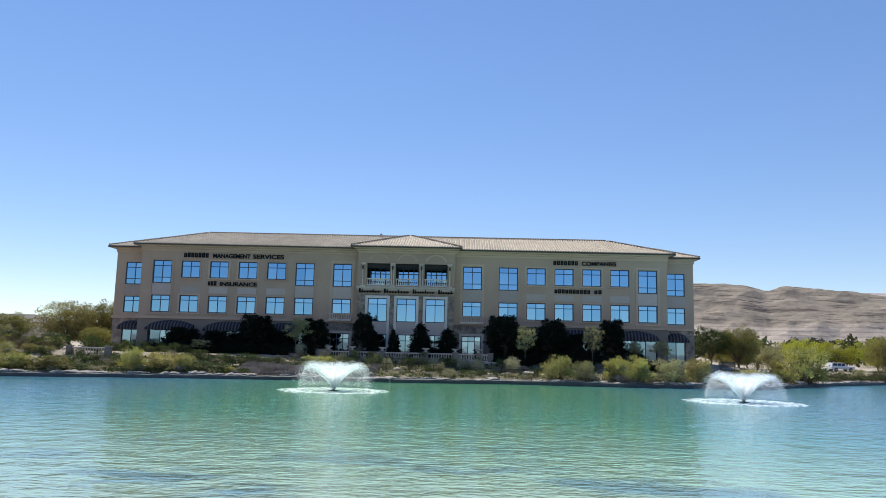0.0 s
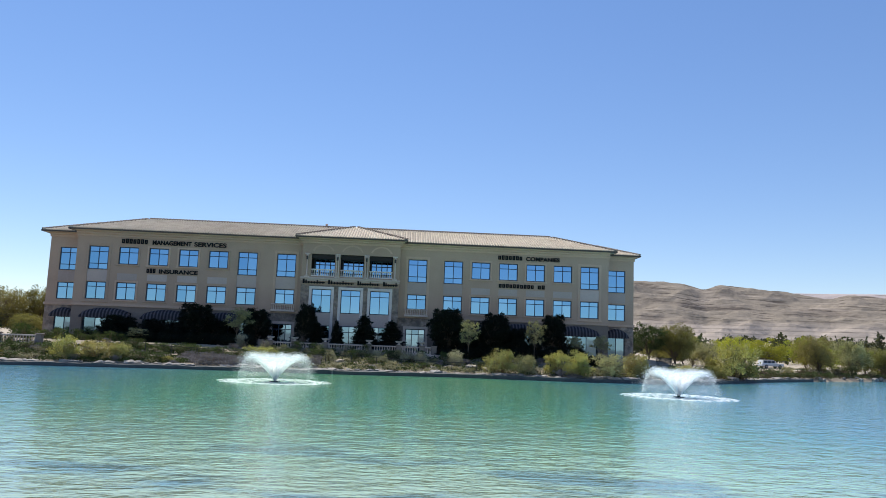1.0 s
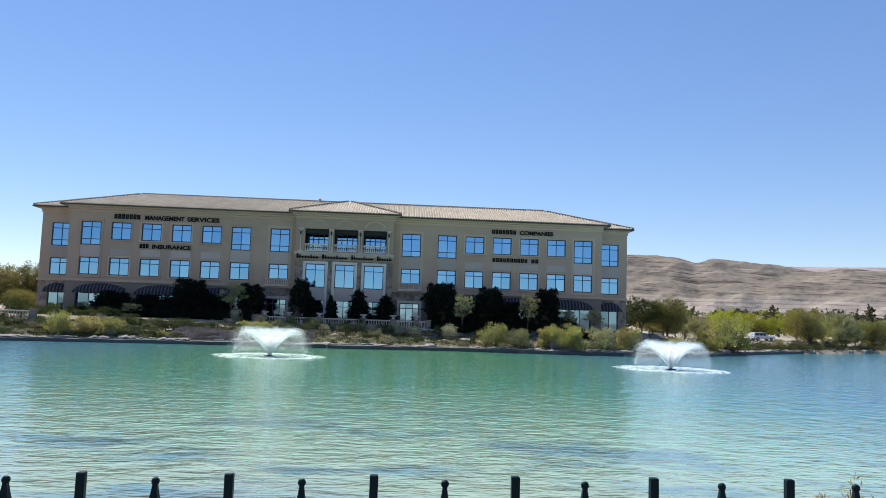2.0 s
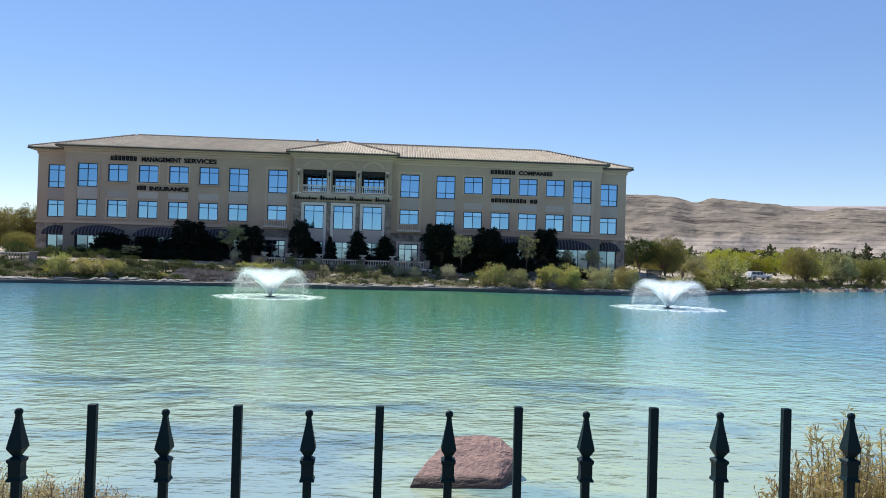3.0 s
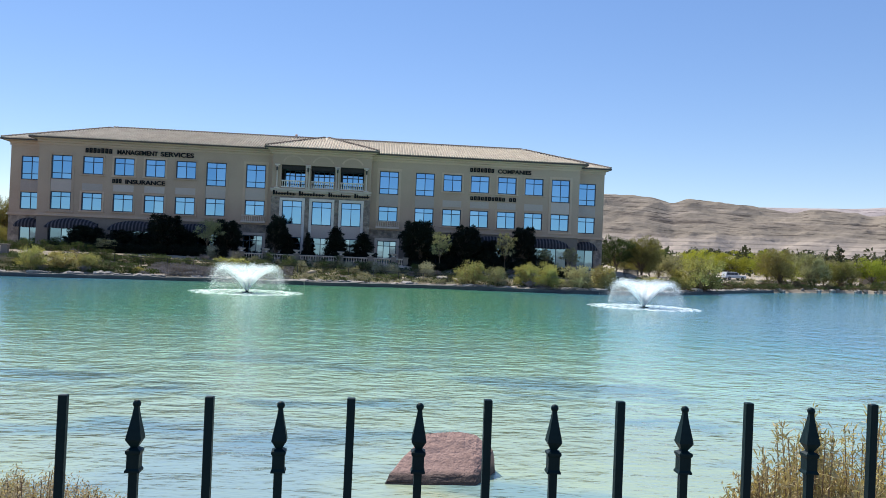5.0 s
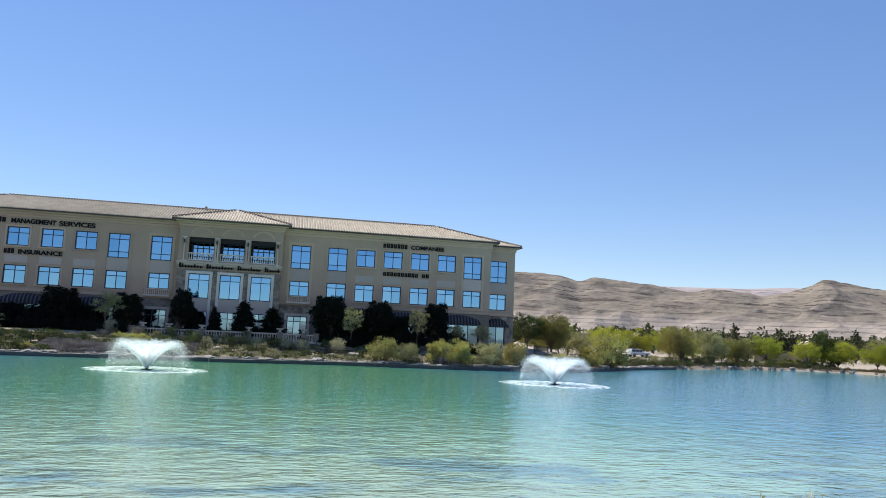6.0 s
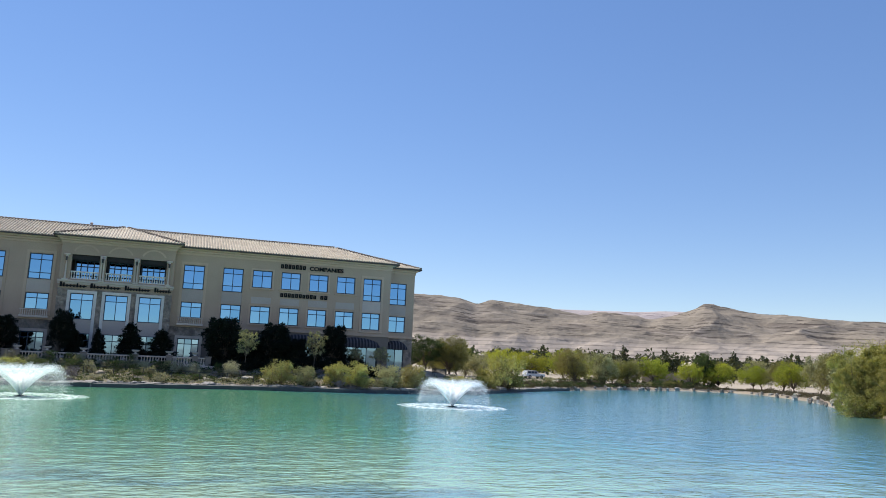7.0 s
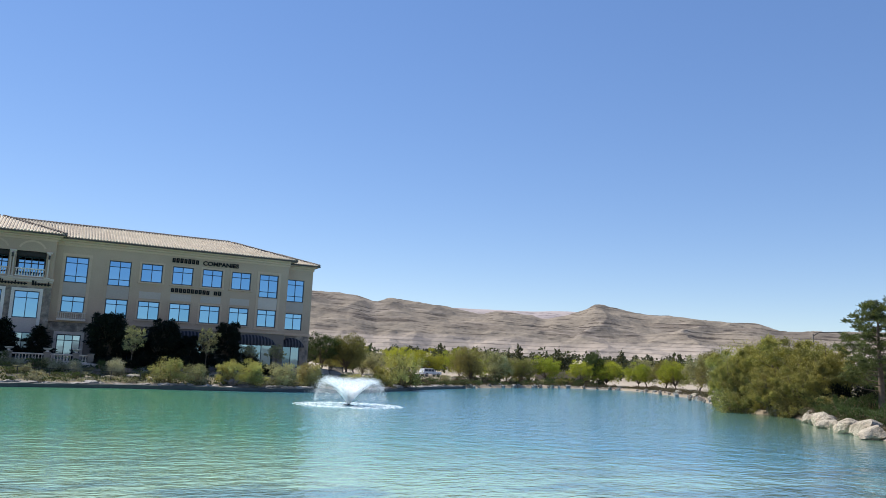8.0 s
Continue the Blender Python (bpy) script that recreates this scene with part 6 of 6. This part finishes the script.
def slab_mesh(seed):
    """A broken slab: steep front, jagged top edge."""
    bm = bmesh.new()
    box(bm, -1.0, 1.0, -0.45, 0.5, -0.5, 0.34)
    bmesh.ops.subdivide_edges(bm, edges=[e for e in bm.edges if abs(e.verts[0].co.x - e.verts[1].co.x) > 1], cuts=9)
    bmesh.ops.subdivide_edges(bm, edges=[e for e in bm.edges if abs(e.verts[0].co.y - e.verts[1].co.y) > 0.5 or abs(e.verts[0].co.z - e.verts[1].co.z) > 0.5], cuts=2, use_grid_fill=True)
    for v in bm.verts:
        p = v.co * 2.3 + Vector((seed * 5.1, seed, 0))
        jag = noise.fractal(Vector((p.x, seed * 3.0, 0)), 0.8, 2.2, 4)
        v.co += Vector((0.10 * noise.noise(p + Vector((4, 0, 0))), 0.16 * noise.fractal(p, 0.9, 2.0, 3), 0))
        if v.co.z > 0.2:
            v.co.z += 0.13 * jag - (0.10 if v.co.y < -0.2 else 0.0) - 0.12 * abs(v.co.x) ** 4
    me = bpy.data.meshes.new("shore_stone")
    bm.to_mesh(me)
    bm.free()
    me.materials.append(M["edge_rock"])
    return me


def shore_wall(line):
    """The dark liner that stands up along the far shore, between the water and the stones."""
    line = np.array(line, float)
    v, f = [], []
    pts = []
    for a, b in zip(line, line[1:]):
        n = max(2, int(np.hypot(*(b - a)) / 0.6))
        pts += [a + (b - a) * i / n for i in range(n)]
    pts.append(line[-1])
    for i, p in enumerate(pts):
        d = pts[min(i + 1, len(pts) - 1)] - pts[max(i - 1, 0)]
        d = d / np.hypot(*d)
        side = np.array([d[1], -d[0]])
        w = 0.08 * noise.noise(Vector((p[0] * 0.8, p[1] * 0.8, 0)))
        top = 0.15 + 0.10 * noise.fractal(Vector((p[0] * 0.5, p[1] * 0.5, 4)), 0.8, 2.0, 3)
        q0, q1 = p + side * (0.62 + w), p + side * (-0.30 + w)
        v += [(*(q0 + side * 0.12), -0.8), (*q0, top), (*q1, top + 0.03), (*q1, -0.8)]
    for i in range(len(pts) - 1):
        for k in range(3):
            f.append((i * 4 + k, i * 4 + k + 1, i * 4 + k + 5, i * 4 + k + 4))
    return tagged(new("shore_wall", mesh_of("shore_wall", v, f, M["liner"])), "dark grey liner edging the lake", "edging", kind="structure")


shore_wall(SHORE[1:13])
edge_meshes = [slab_mesh(3 + i) for i in range(5)]
brown_meshes = [rock_mesh("shore_stone", 71 + i, 1.2, 0.9, 0.6, M["brown_rock"], 0, 0.4) for i in range(3)]
far_edge = SHORE[1:20]
rng = np.random.default_rng(9)
count = 0
for (ax, ay), (bx, by) in zip(far_edge, far_edge[1:]):
    length = math.hypot(bx - ax, by - ay)
    step = 1.35 if ax < 50 else 1.0
    for k in range(int(length / step)):
        s = (k + 0.5) * step / length
        wild = 0.25 if ax < 50 else 0.7
        x, y = ax + (bx - ax) * s + rng.normal() * wild, ay + (by - ay) * s + rng.normal() * wild
        x, y = x - 0.35 * (by - ay) / length, y + 0.35 * (bx - ax) / length
        if rng.random() < (0.3 if ax > 50 else 0.10):
            continue
        ob = new("shore_stone", edge_meshes[int(rng.integers(0, 5))] if ax < 50 or rng.random() < 0.4 else brown_meshes[int(rng.integers(0, 3))])
        big = rng.uniform(0.55, 0.95) if ax < 50 else rng.uniform(0.2, 0.55)
        ob.matrix_world = pose(x, y, 0.10 + rng.normal() * 0.05, 3 + rng.normal() * 3, rng.normal() * 3, math.degrees(math.atan2(by - ay, bx - ax)) + rng.normal() * 8) @ Matrix.Diagonal((big * (1.35 if ax < 50 else 1.0), big, rng.uniform(0.35, 0.85), 1))
        tagged(ob, "rough grey or brown stone edging the lake", "stone", "stones along the shore")
        count += 1

boulders = [rock_mesh("boulder", 41 + i, 1.15, 0.9, 0.85, M["pale_rock"], 0, 0.45) for i in range(3)]
for i, (x, y, s) in enumerate(((43.9, 28.6, 1.7), (45.9, 30.2, 2.2), (46.6, 31.9, 1.5), (42.6, 26.0, 0.9), (48.9, 34.2, 1.2), (50.8, 36.0, 1.3), (52.4, 37.4, 0.9), (55.4, 40.8, 1.5), (57.2, 42.6, 1.0), (60.0, 46.0, 1.3), (60.2, 48.4, 1.5), (54.0, 39.6, 0.8), (41.2, 24.2, 1.3), (70, 63.6, 1.3), (76.5, 71.5, 1.2), (84, 81.5, 1.3), (90, 91, 1.2), (47.6, 33.4, 0.8), (54.2, 40.2, 1.7), (52.6, 38.6, 1.5), (51.4, 37.2, 1.6), (49.6, 35.4, 1.5))):
    x, y, s = x + 0.35, y - 0.35, 0.72 * s
    ob = new("boulder", boulders[i % 3])
    ob.matrix_world = pose(x, y, max(gz(x, y), 0) + 0.12 * s, (i * 37) % 23 - 11, (i * 53) % 19 - 9, 67 * i) @ Matrix.Diagonal((0.78 * s, 0.74 * s, (0.5 + 0.12 * (i % 3)) * s, 1))
    tagged(ob, "pale weathered boulder at the water's edge", "boulder", "boulders on the bank")

for i, (x, y, s) in enumerate(((4.9, 76.0, 1.0), (7.2, 76.4, 1.3), (8.4, 75.6, 0.9), (3.2, 75.4, 0.8), (-6.2, 75.2, 0.8), (27.6, 78.6, 0.9))):
    ob = new("boulder", boulders[i % 3])
    ob.matrix_world = pose(x, y, gz(x, y) + 0.05, (i * 31) % 17 - 8, 0, 53 * i) @ Matrix.Diagonal((0.8 * s, 0.6 * s, 0.36 * s, 1))
    tagged(ob, "flat pale boulder among the plants of the bank", "boulder", "boulders on the bank")

# thin post-and-rail fence along the far bank
rail_fence = empty("post_fence", (0, 74.5, 0.6), "low dark metal post-and-rail fence on the far bank", "fence")
for i in range(17):
    x = -25.0 + 2.5 * i
    y = 74.0 + max(0, (x + 5) * 0.04)
    z = gz(x, y)
    part("post", box(bmesh.new(), x - 0.035, x + 0.035, y - 74.535, y - 74.465, z - 0.75, z + 0.35), M["post_metal"], rail_fence)
    if i:
        v, f = [], []
        tube(v, f, [(px, py - 74.5, pz - 0.6 + 0.88), (x, y - 74.5, z - 0.6 + 0.88)], [0.02, 0.02], 5)
        part("rail", mesh_of("rail", v, f, M["post_metal"]), None, rail_fence)
    px, py, pz = x, y, z

# park bench table, dark, beside the building's right end
bench = empty("park_bench", (30.3, 85.0, gz(30.3, 85.0)), "dark slatted park bench beside the building", "bench")
for i in range(5):
    part("slat", box(bmesh.new(), -0.95, 0.95, -0.3 + 0.12 * i, -0.2 + 0.12 * i, 0.44, 0.48, 0.005), M["post_metal"], bench)
    part("slat", box(bmesh.new(), -0.95, 0.95, 0.32, 0.36, 0.55 + 0.11 * i, 0.64 + 0.11 * i, 0.005), M["post_metal"], bench)
for x in (-0.8, 0.8):
    for y in (-0.25, 0.3):
        part("leg", box(bmesh.new(), x - 0.03, x + 0.03, y - 0.03, y + 0.03, -0.05, 0.44 if y < 0 else 1.08), M["post_metal"], bench)

# street lamp on the right
lamp = empty("street_lamp", (73.2, 53.4, gz(73.2, 53.4)), "dark street lamp with a long arm behind the trees", "lamp")
v, f = [], []
tube(v, f, [(0, 0, -0.2), (0, 0, 7.75)], [0.1, 0.06], 8)
part("pole", mesh_of("pole", v, f, M["post_metal"], True), None, lamp)
v, f = [], []
tube(v, f, [(0, 0, 7.55), (0.6, -0.3, 7.95), (2.4, -1.2, 8.05)], [0.05, 0.045, 0.04], 6)
part("arm", mesh_of("arm", v, f, M["post_metal"], True), None, lamp)
part("lamp_head", box(bmesh.new(), 2.2, 2.9, -1.5, -1.2, 7.97, 8.10, 0.04), M["post_metal"], lamp)

# ---- the two floating fountains ----
def fountain(x, y):
    rng = np.random.default_rng(500)
    t = empty("fountain", (x, y, WATER), "floating fountain throwing a wide white dome of spray", "fountain", "fountains on the lake")
    part("float", lathe(bmesh.new(), [(0.36, -0.1), (0.40, 0.0), (0.36, 0.04), (0.14, 0.05), (0.08, 0.09)], 20), M["iron"], t, "dark floating pump", True)
    vs, fs, dv, df = [], [], [], []
    octa = [(1, 0, 0), (-1, 0, 0), (0, 1, 0), (0, -1, 0), (0, 0, 1), (0, 0, -1)]
    tri = [(0, 2, 4), (2, 1, 4), (1, 3, 4), (3, 0, 4), (2, 0, 5), (1, 2, 5), (3, 1, 5), (0, 3, 5)]
    # a jet's way: drag stops it outwards, so that it bends over and falls steeply
    def along(a, reach, top, u):
        r, z = 0.05 + reach * (1 - (1 - u) ** 1.6), 0.08 + 4 * (top + 0.06) * u * (1 - u)
        return np.array([r * math.cos(a), r * math.sin(a), z])

    for i in range(300):
        a = 2 * math.pi * i / 300 + rng.normal() * 0.012
        outer = i % 3 != 0
        top, reach = rng.normal(1.70, 0.11), rng.normal(2.68, 0.20) if outer else rng.uniform(0.7, 2.6)
        last = rng.uniform(0.26, 0.40)
        tube(vs, fs, [along(a, reach, top, last * k / 8) for k in range(9)], [0.026 - 0.0026 * k for k in range(9)], 3)
        for k in range(115 if outer else 45):
            u = min(0.22 + rng.gamma(2.0, 0.11), 0.99) if k % 4 else 0.3 + 0.7 * rng.random()
            c = along(a, reach, top, u) + rng.normal(size=3) * (0.015 + 0.15 * u)
            if c[2] < 0.0:
                continue
            r = rng.uniform(0.004, 0.0125)
            o = len(dv)
            dv += [(c[0] + r * q[0], c[1] + r * q[1], c[2] + r * 1.6 * q[2]) for q in octa]
            df += [(o + q[0], o + q[1], o + q[2]) for q in tri]
    part("jet", mesh_of("jet", vs, fs, M["drops"]), None, t, "white water streams")
    tagged(part("spray", mesh_of("spray", dv, df, M["drops"]), None, t, "falling white drops"), kind="stuff")
    # thin sheets between the streams: closed at the nozzle, torn over the bend, misty in the fall
    n = 72
    for name, u0, u1, m, material, label in (("veil", 0.0, 0.27, 14, "veil", "thin torn veil of rising water"), ("crest", 0.24, 0.50, 12, "crest", "torn white water bending over"), ("curtain", 0.46, 0.97, 16, "curtain", "misty curtain of falling water")):
        v, f = [], []
        for i in range(n):
            a = 2 * math.pi * i / n
            wob = 1 + 0.05 * math.sin(5 * a) + 0.04 * math.sin(11 * a + 1)
            for k in range(m):
                v.append(along(a, 2.6 * wob, 1.66 * (1 + 0.03 * math.sin(7 * a)), u0 + (u1 - u0) * k / (m - 1)))
        for i in range(n):
            for k in range(m - 1):
                f.append((i * m + k, ((i + 1) % n) * m + k, ((i + 1) % n) * m + k + 1, i * m + k + 1))
        part(name, mesh_of(name, v, f, M[material], True), None, t, label)
    # foam where it lands, thin froth inside
    for name, r0, r1, m, material, label in (("foam", 2.8, 3.5, 8, "foam", "ring of white foam"), ("froth", 0.5, 2.9, 8, "froth", "thin froth within the ring"), ("froth", 3.4, 4.1, 8, "froth", "thin froth drifting off the ring")):
        v, f = [], []
        for i in range(n):
            a = 2 * math.pi * i / n
            for k in range(m):
                r = r0 + (r1 - r0) * k / (m - 1) + (rng.uniform(-0.15, 0.15) if k in (0, m - 1) else 0)
                v.append((r * math.cos(a), r * math.sin(a), 0.03 * math.sin(math.pi * k / (m - 1)) + 0.006))
        for i in range(n):
            for k in range(m - 1):
                f.append((i * m + k, ((i + 1) % n) * m + k, ((i + 1) % n) * m + k + 1, i * m + k + 1))
        part(name, mesh_of(name, v, f, M[material], True), None, t, label)
    return t


first = fountain(-9.2, 55.0)
copy_thing(first, pose(20.28, 53.5, WATER, 0, 0, 40))

# ---- the red rock in the shallows ----
def wet_foot(m):
    """Darkens and polishes stone where water laps it."""
    n, l = m.node_tree.nodes, m.node_tree.links
    b = n["Principled BSDF"]
    src = b.inputs["Base Color"].links[0].from_socket
    x = n.new("ShaderNodeSeparateXYZ")
    l.new(n.new("ShaderNodeTexCoord").outputs["Object"], x.inputs[0])
    l.new(mixed(n, l, ramped(n, l, x.outputs[2], 0.09, 0.16, 0.88, 0.0), src, (0.05, 0.035, 0.028)), b.inputs["Base Color"])
    return m


def red_rock():
    """A split block: one broad face slopes up and away from the bank to a short crest, the right end breaks off steeply."""
    bm = bmesh.new()
    corners = [(0.14, 8.50, -0.6), (1.56, 8.50, -0.6), (1.95, 9.25, -0.6), (1.85, 10.0, -0.6), (0.75, 10.0, -0.6), (0.27, 8.60, 0.03), (1.48, 8.60, 0.03), (0.33, 8.70, 0.11), (1.44, 8.68, 0.12),
        (0.86, 9.42, 0.50), (1.20, 9.45, 0.52), (1.58, 9.40, 0.49), (1.80, 9.22, 0.31), (1.83, 9.22, 0.0), (0.80, 9.75, 0.2), (1.70, 9.7, 0.3)]
    at = Vector((1.0, 9.2, 0.0))
    for p in corners:
        bm.verts.new(Vector(p) - at)
    bmesh.ops.convex_hull(bm, input=bm.verts)
    bmesh.ops.dissolve_limit(bm, angle_limit=0.06, verts=bm.verts, edges=bm.edges)
    bmesh.ops.bevel(bm, geom=list(bm.edges), offset=0.012, segments=2, affect="EDGES")
    bmesh.ops.triangulate(bm, faces=bm.faces)
    for _ in range(3):
        bmesh.ops.subdivide_edges(bm, edges=[e for e in bm.edges if e.calc_length() > 0.07], cuts=1)
        bmesh.ops.triangulate(bm, faces=bm.faces)
    bm.normal_update()
    for v in bm.verts:
        n = noise.fractal(v.co * 2.6, 0.9, 2.1, 5)
        chip = noise.fractal(v.co * 11 + Vector((3, 1, 7)), 0.7, 2.0, 3)
        v.co += v.normal * (0.020 * n + 0.008 * chip)
    ob = part("boulder", bm, wet_foot(M["red_rock"]))
    tagged(ob, "split red sandstone block standing in the shallow water", "boulder")
    ob.location, ob.scale = (1.055, 9.80, WATER), (1.056,) * 3
    return ob


red_rock()

# ---- the iron fence on the near bank ----
PICKET, SPACE, TOP = 0.0074, 0.1247, 2.765


def fence_z(x):
    return 0.011 * x


near_fence = empty("fence", (0, 0, gz(0, 0)), "dark green iron fence with square pickets and spear finials", "fence")
g0 = near_fence.location.z
square = part("picket", box(bmesh.new(), -PICKET, PICKET, -PICKET, PICKET, 0.08 - TOP + g0, 0.006, 0.0015), M["iron"]).data
bm = bmesh.new()
box(bm, -PICKET, PICKET, -PICKET, PICKET, 0.08 - TOP + g0, -0.12, 0.0015)
finial_stem = part("picket", bm, M["iron"]).data
bm = bmesh.new()
lathe(bm, [(w * 1.13, z) for w, z in ((0.0160, -0.127), (0.0160, -0.124), (0.0132, -0.120), (0.0132, -0.097), (0.0160, -0.093), (0.0160, -0.089), (0.0070, -0.084), (0.0168, -0.070), (0.0150, -0.061), (0.0108, -0.044), (0.0070, -0.027), (0.0052, -0.016), (0.0050, -0.012))], 4)
bmesh.ops.rotate(bm, verts=bm.verts, matrix=Matrix.Rotation(math.pi / 4, 3, "Z"))
bmesh.ops.create_uvsphere(bm, u_segments=12, v_segments=8, radius=0.0072, matrix=Matrix.Translation((0, 0, -0.0085)))
finial = part("finial", bm, M["iron"]).data
for o in list(bpy.data.objects):
    if o.data in (square, finial_stem, finial):
        bpy.data.objects.remove(o)
for i in range(-34, 60):
    x = -0.0205 + SPACE * i
    spear = i % 2 != 0
    ob = new("picket", finial_stem if spear else square)
    ob.parent = near_fence
    ob.location = (x, 0, TOP - g0 + fence_z(x))
    ob.rotation_euler = (random.uniform(-0.004, 0.004), random.uniform(-0.006, 0.006), random.uniform(-0.05, 0.05))
    if spear:
        tip = new("finial", finial)
        tip.parent = ob
for z in (2.503, 1.62):
    bm = bmesh.new()
    x0, x1 = -4.4, 7.5
    box(bm, x0, x1, -0.021, 0.021, -0.022, 0.022, 0.003)
    r = part("rail", bm, M["iron"], near_fence)
    r.location = (0, 0, z - g0)
    if z > 2:
        cap = part("rail_cap", box(bmesh.new(), x0, x1, -0.0195, 0.0195, 0.0215, 0.0235), M["pale_cap"], r, "pale top of the rail")
    r.rotation_euler = (0, -math.atan(0.011), 0)
for x in (-4.4, -2.1 + 9.6):
    bm = bmesh.new()
    box(bm, -0.03, 0.03, -0.03, 0.03, -0.3, 1.5, 0.003)
    p = part("post", bm, M["iron"], near_fence)
    p.location = (x, 0, 0)

# ---- brush on the near bank ----
def bank_bush(name, label, x, y, top, width, stems, per, leaf, thin, material, seed, upright, low=0.55, from_=0.25, loose=0.012):
    """Leafy shoots that rise from one root and spread."""
    rng = np.random.default_rng(seed)
    z = gz(x, y)
    t = empty(name, (x, y, z - 0.02), label, "shrub")
    v, f, pts, dirs = [], [], [], []
    for i in range(stems):
        a, r = rng.uniform(0, 2 * math.pi), width * 0.5 * math.sqrt(rng.random())
        h = (top - z) * rng.uniform(low, 1.0) * (1 - 0.35 * (r / (width * 0.5)) ** 2)
        e = Vector((r * math.cos(a), r * math.sin(a), h))
        b = Vector((0.45 * r * math.cos(a + 0.3), 0.45 * r * math.sin(a + 0.3), h * 0.5))
        tube(v, f, [(0.1 * e.x, 0.1 * e.y, -0.05), b, e], [0.006, 0.004, 0.0015], 4)
        for k in range(per):
            s = rng.uniform(from_, 1.0) ** 0.7
            c = b.lerp(e, (s - 0.5) * 2) if s > 0.5 else Vector((0.1 * e.x, 0.1 * e.y, 0)).lerp(b, s * 2)
            w = rng.normal(size=3) * (1 - upright)
            w[2] += upright
            pts.append(np.array(c) + rng.normal(size=3) * loose)
            dirs.append(w + np.array((e - b).normalized()) * 0.5)
    part("stem", mesh_of("stem", v, f, M["twig"]), None, t)
    v, f = leaves(pts, dirs, leaf, thin, rng)
    part("foliage", mesh_of("foliage", v, f, M[material]), None, t)
    return t


for i, (x, y, top, w) in enumerate(((1.62, 1.25, 2.57, 0.70), (1.41, 1.2, 2.40, 0.36), (1.31, 1.2, 2.31, 0.30), (1.86, 1.3, 2.57, 0.8), (2.25, 1.3, 2.56, 0.8), (2.8, 1.4, 2.50, 0.9), (3.5, 1.5, 2.45, 1.0))):
    bank_bush("willow_shrub", "pale golden narrow-leaved shrub behind the fence", x, y, top, w, 340, 210, 0.032, 0.0064, "leaf_bank", 600 + i, 0.22, 0.52, 0.2, 0.010)
for i, (x, y, top, w) in enumerate(((1.38, 1.15, 2.14, 0.42), (1.55, 1.05, 2.18, 0.5), (1.75, 1.0, 2.22, 0.6), (2.1, 1.0, 2.24, 0.8))):
    bank_bush("dry_shrub", "low dry brush behind the fence", x, y, top, w, 320, 190, 0.015, 0.006, "leaf_dry", 620 + i, 0.05, 0.7, 0.4, 0.025)
for i, (x, y, top, w) in enumerate(((-1.55, 1.7, 2.14, 0.9), (-1.25, 1.65, 2.12, 0.75), (-1.95, 1.8, 2.2, 1.0), (-1.02, 1.6, 2.04, 0.65), (-0.92, 1.55, 1.99, 0.4), (-2.6, 1.9, 2.2, 1.2))):
    bank_bush("dry_shrub", "tan dry twiggy brush behind the fence", x, y, top + 0.055, w * 1.25, 400, 290, 0.014, 0.0058, "leaf_dry", 640 + i, -0.05, 0.82, 0.42, 0.018)
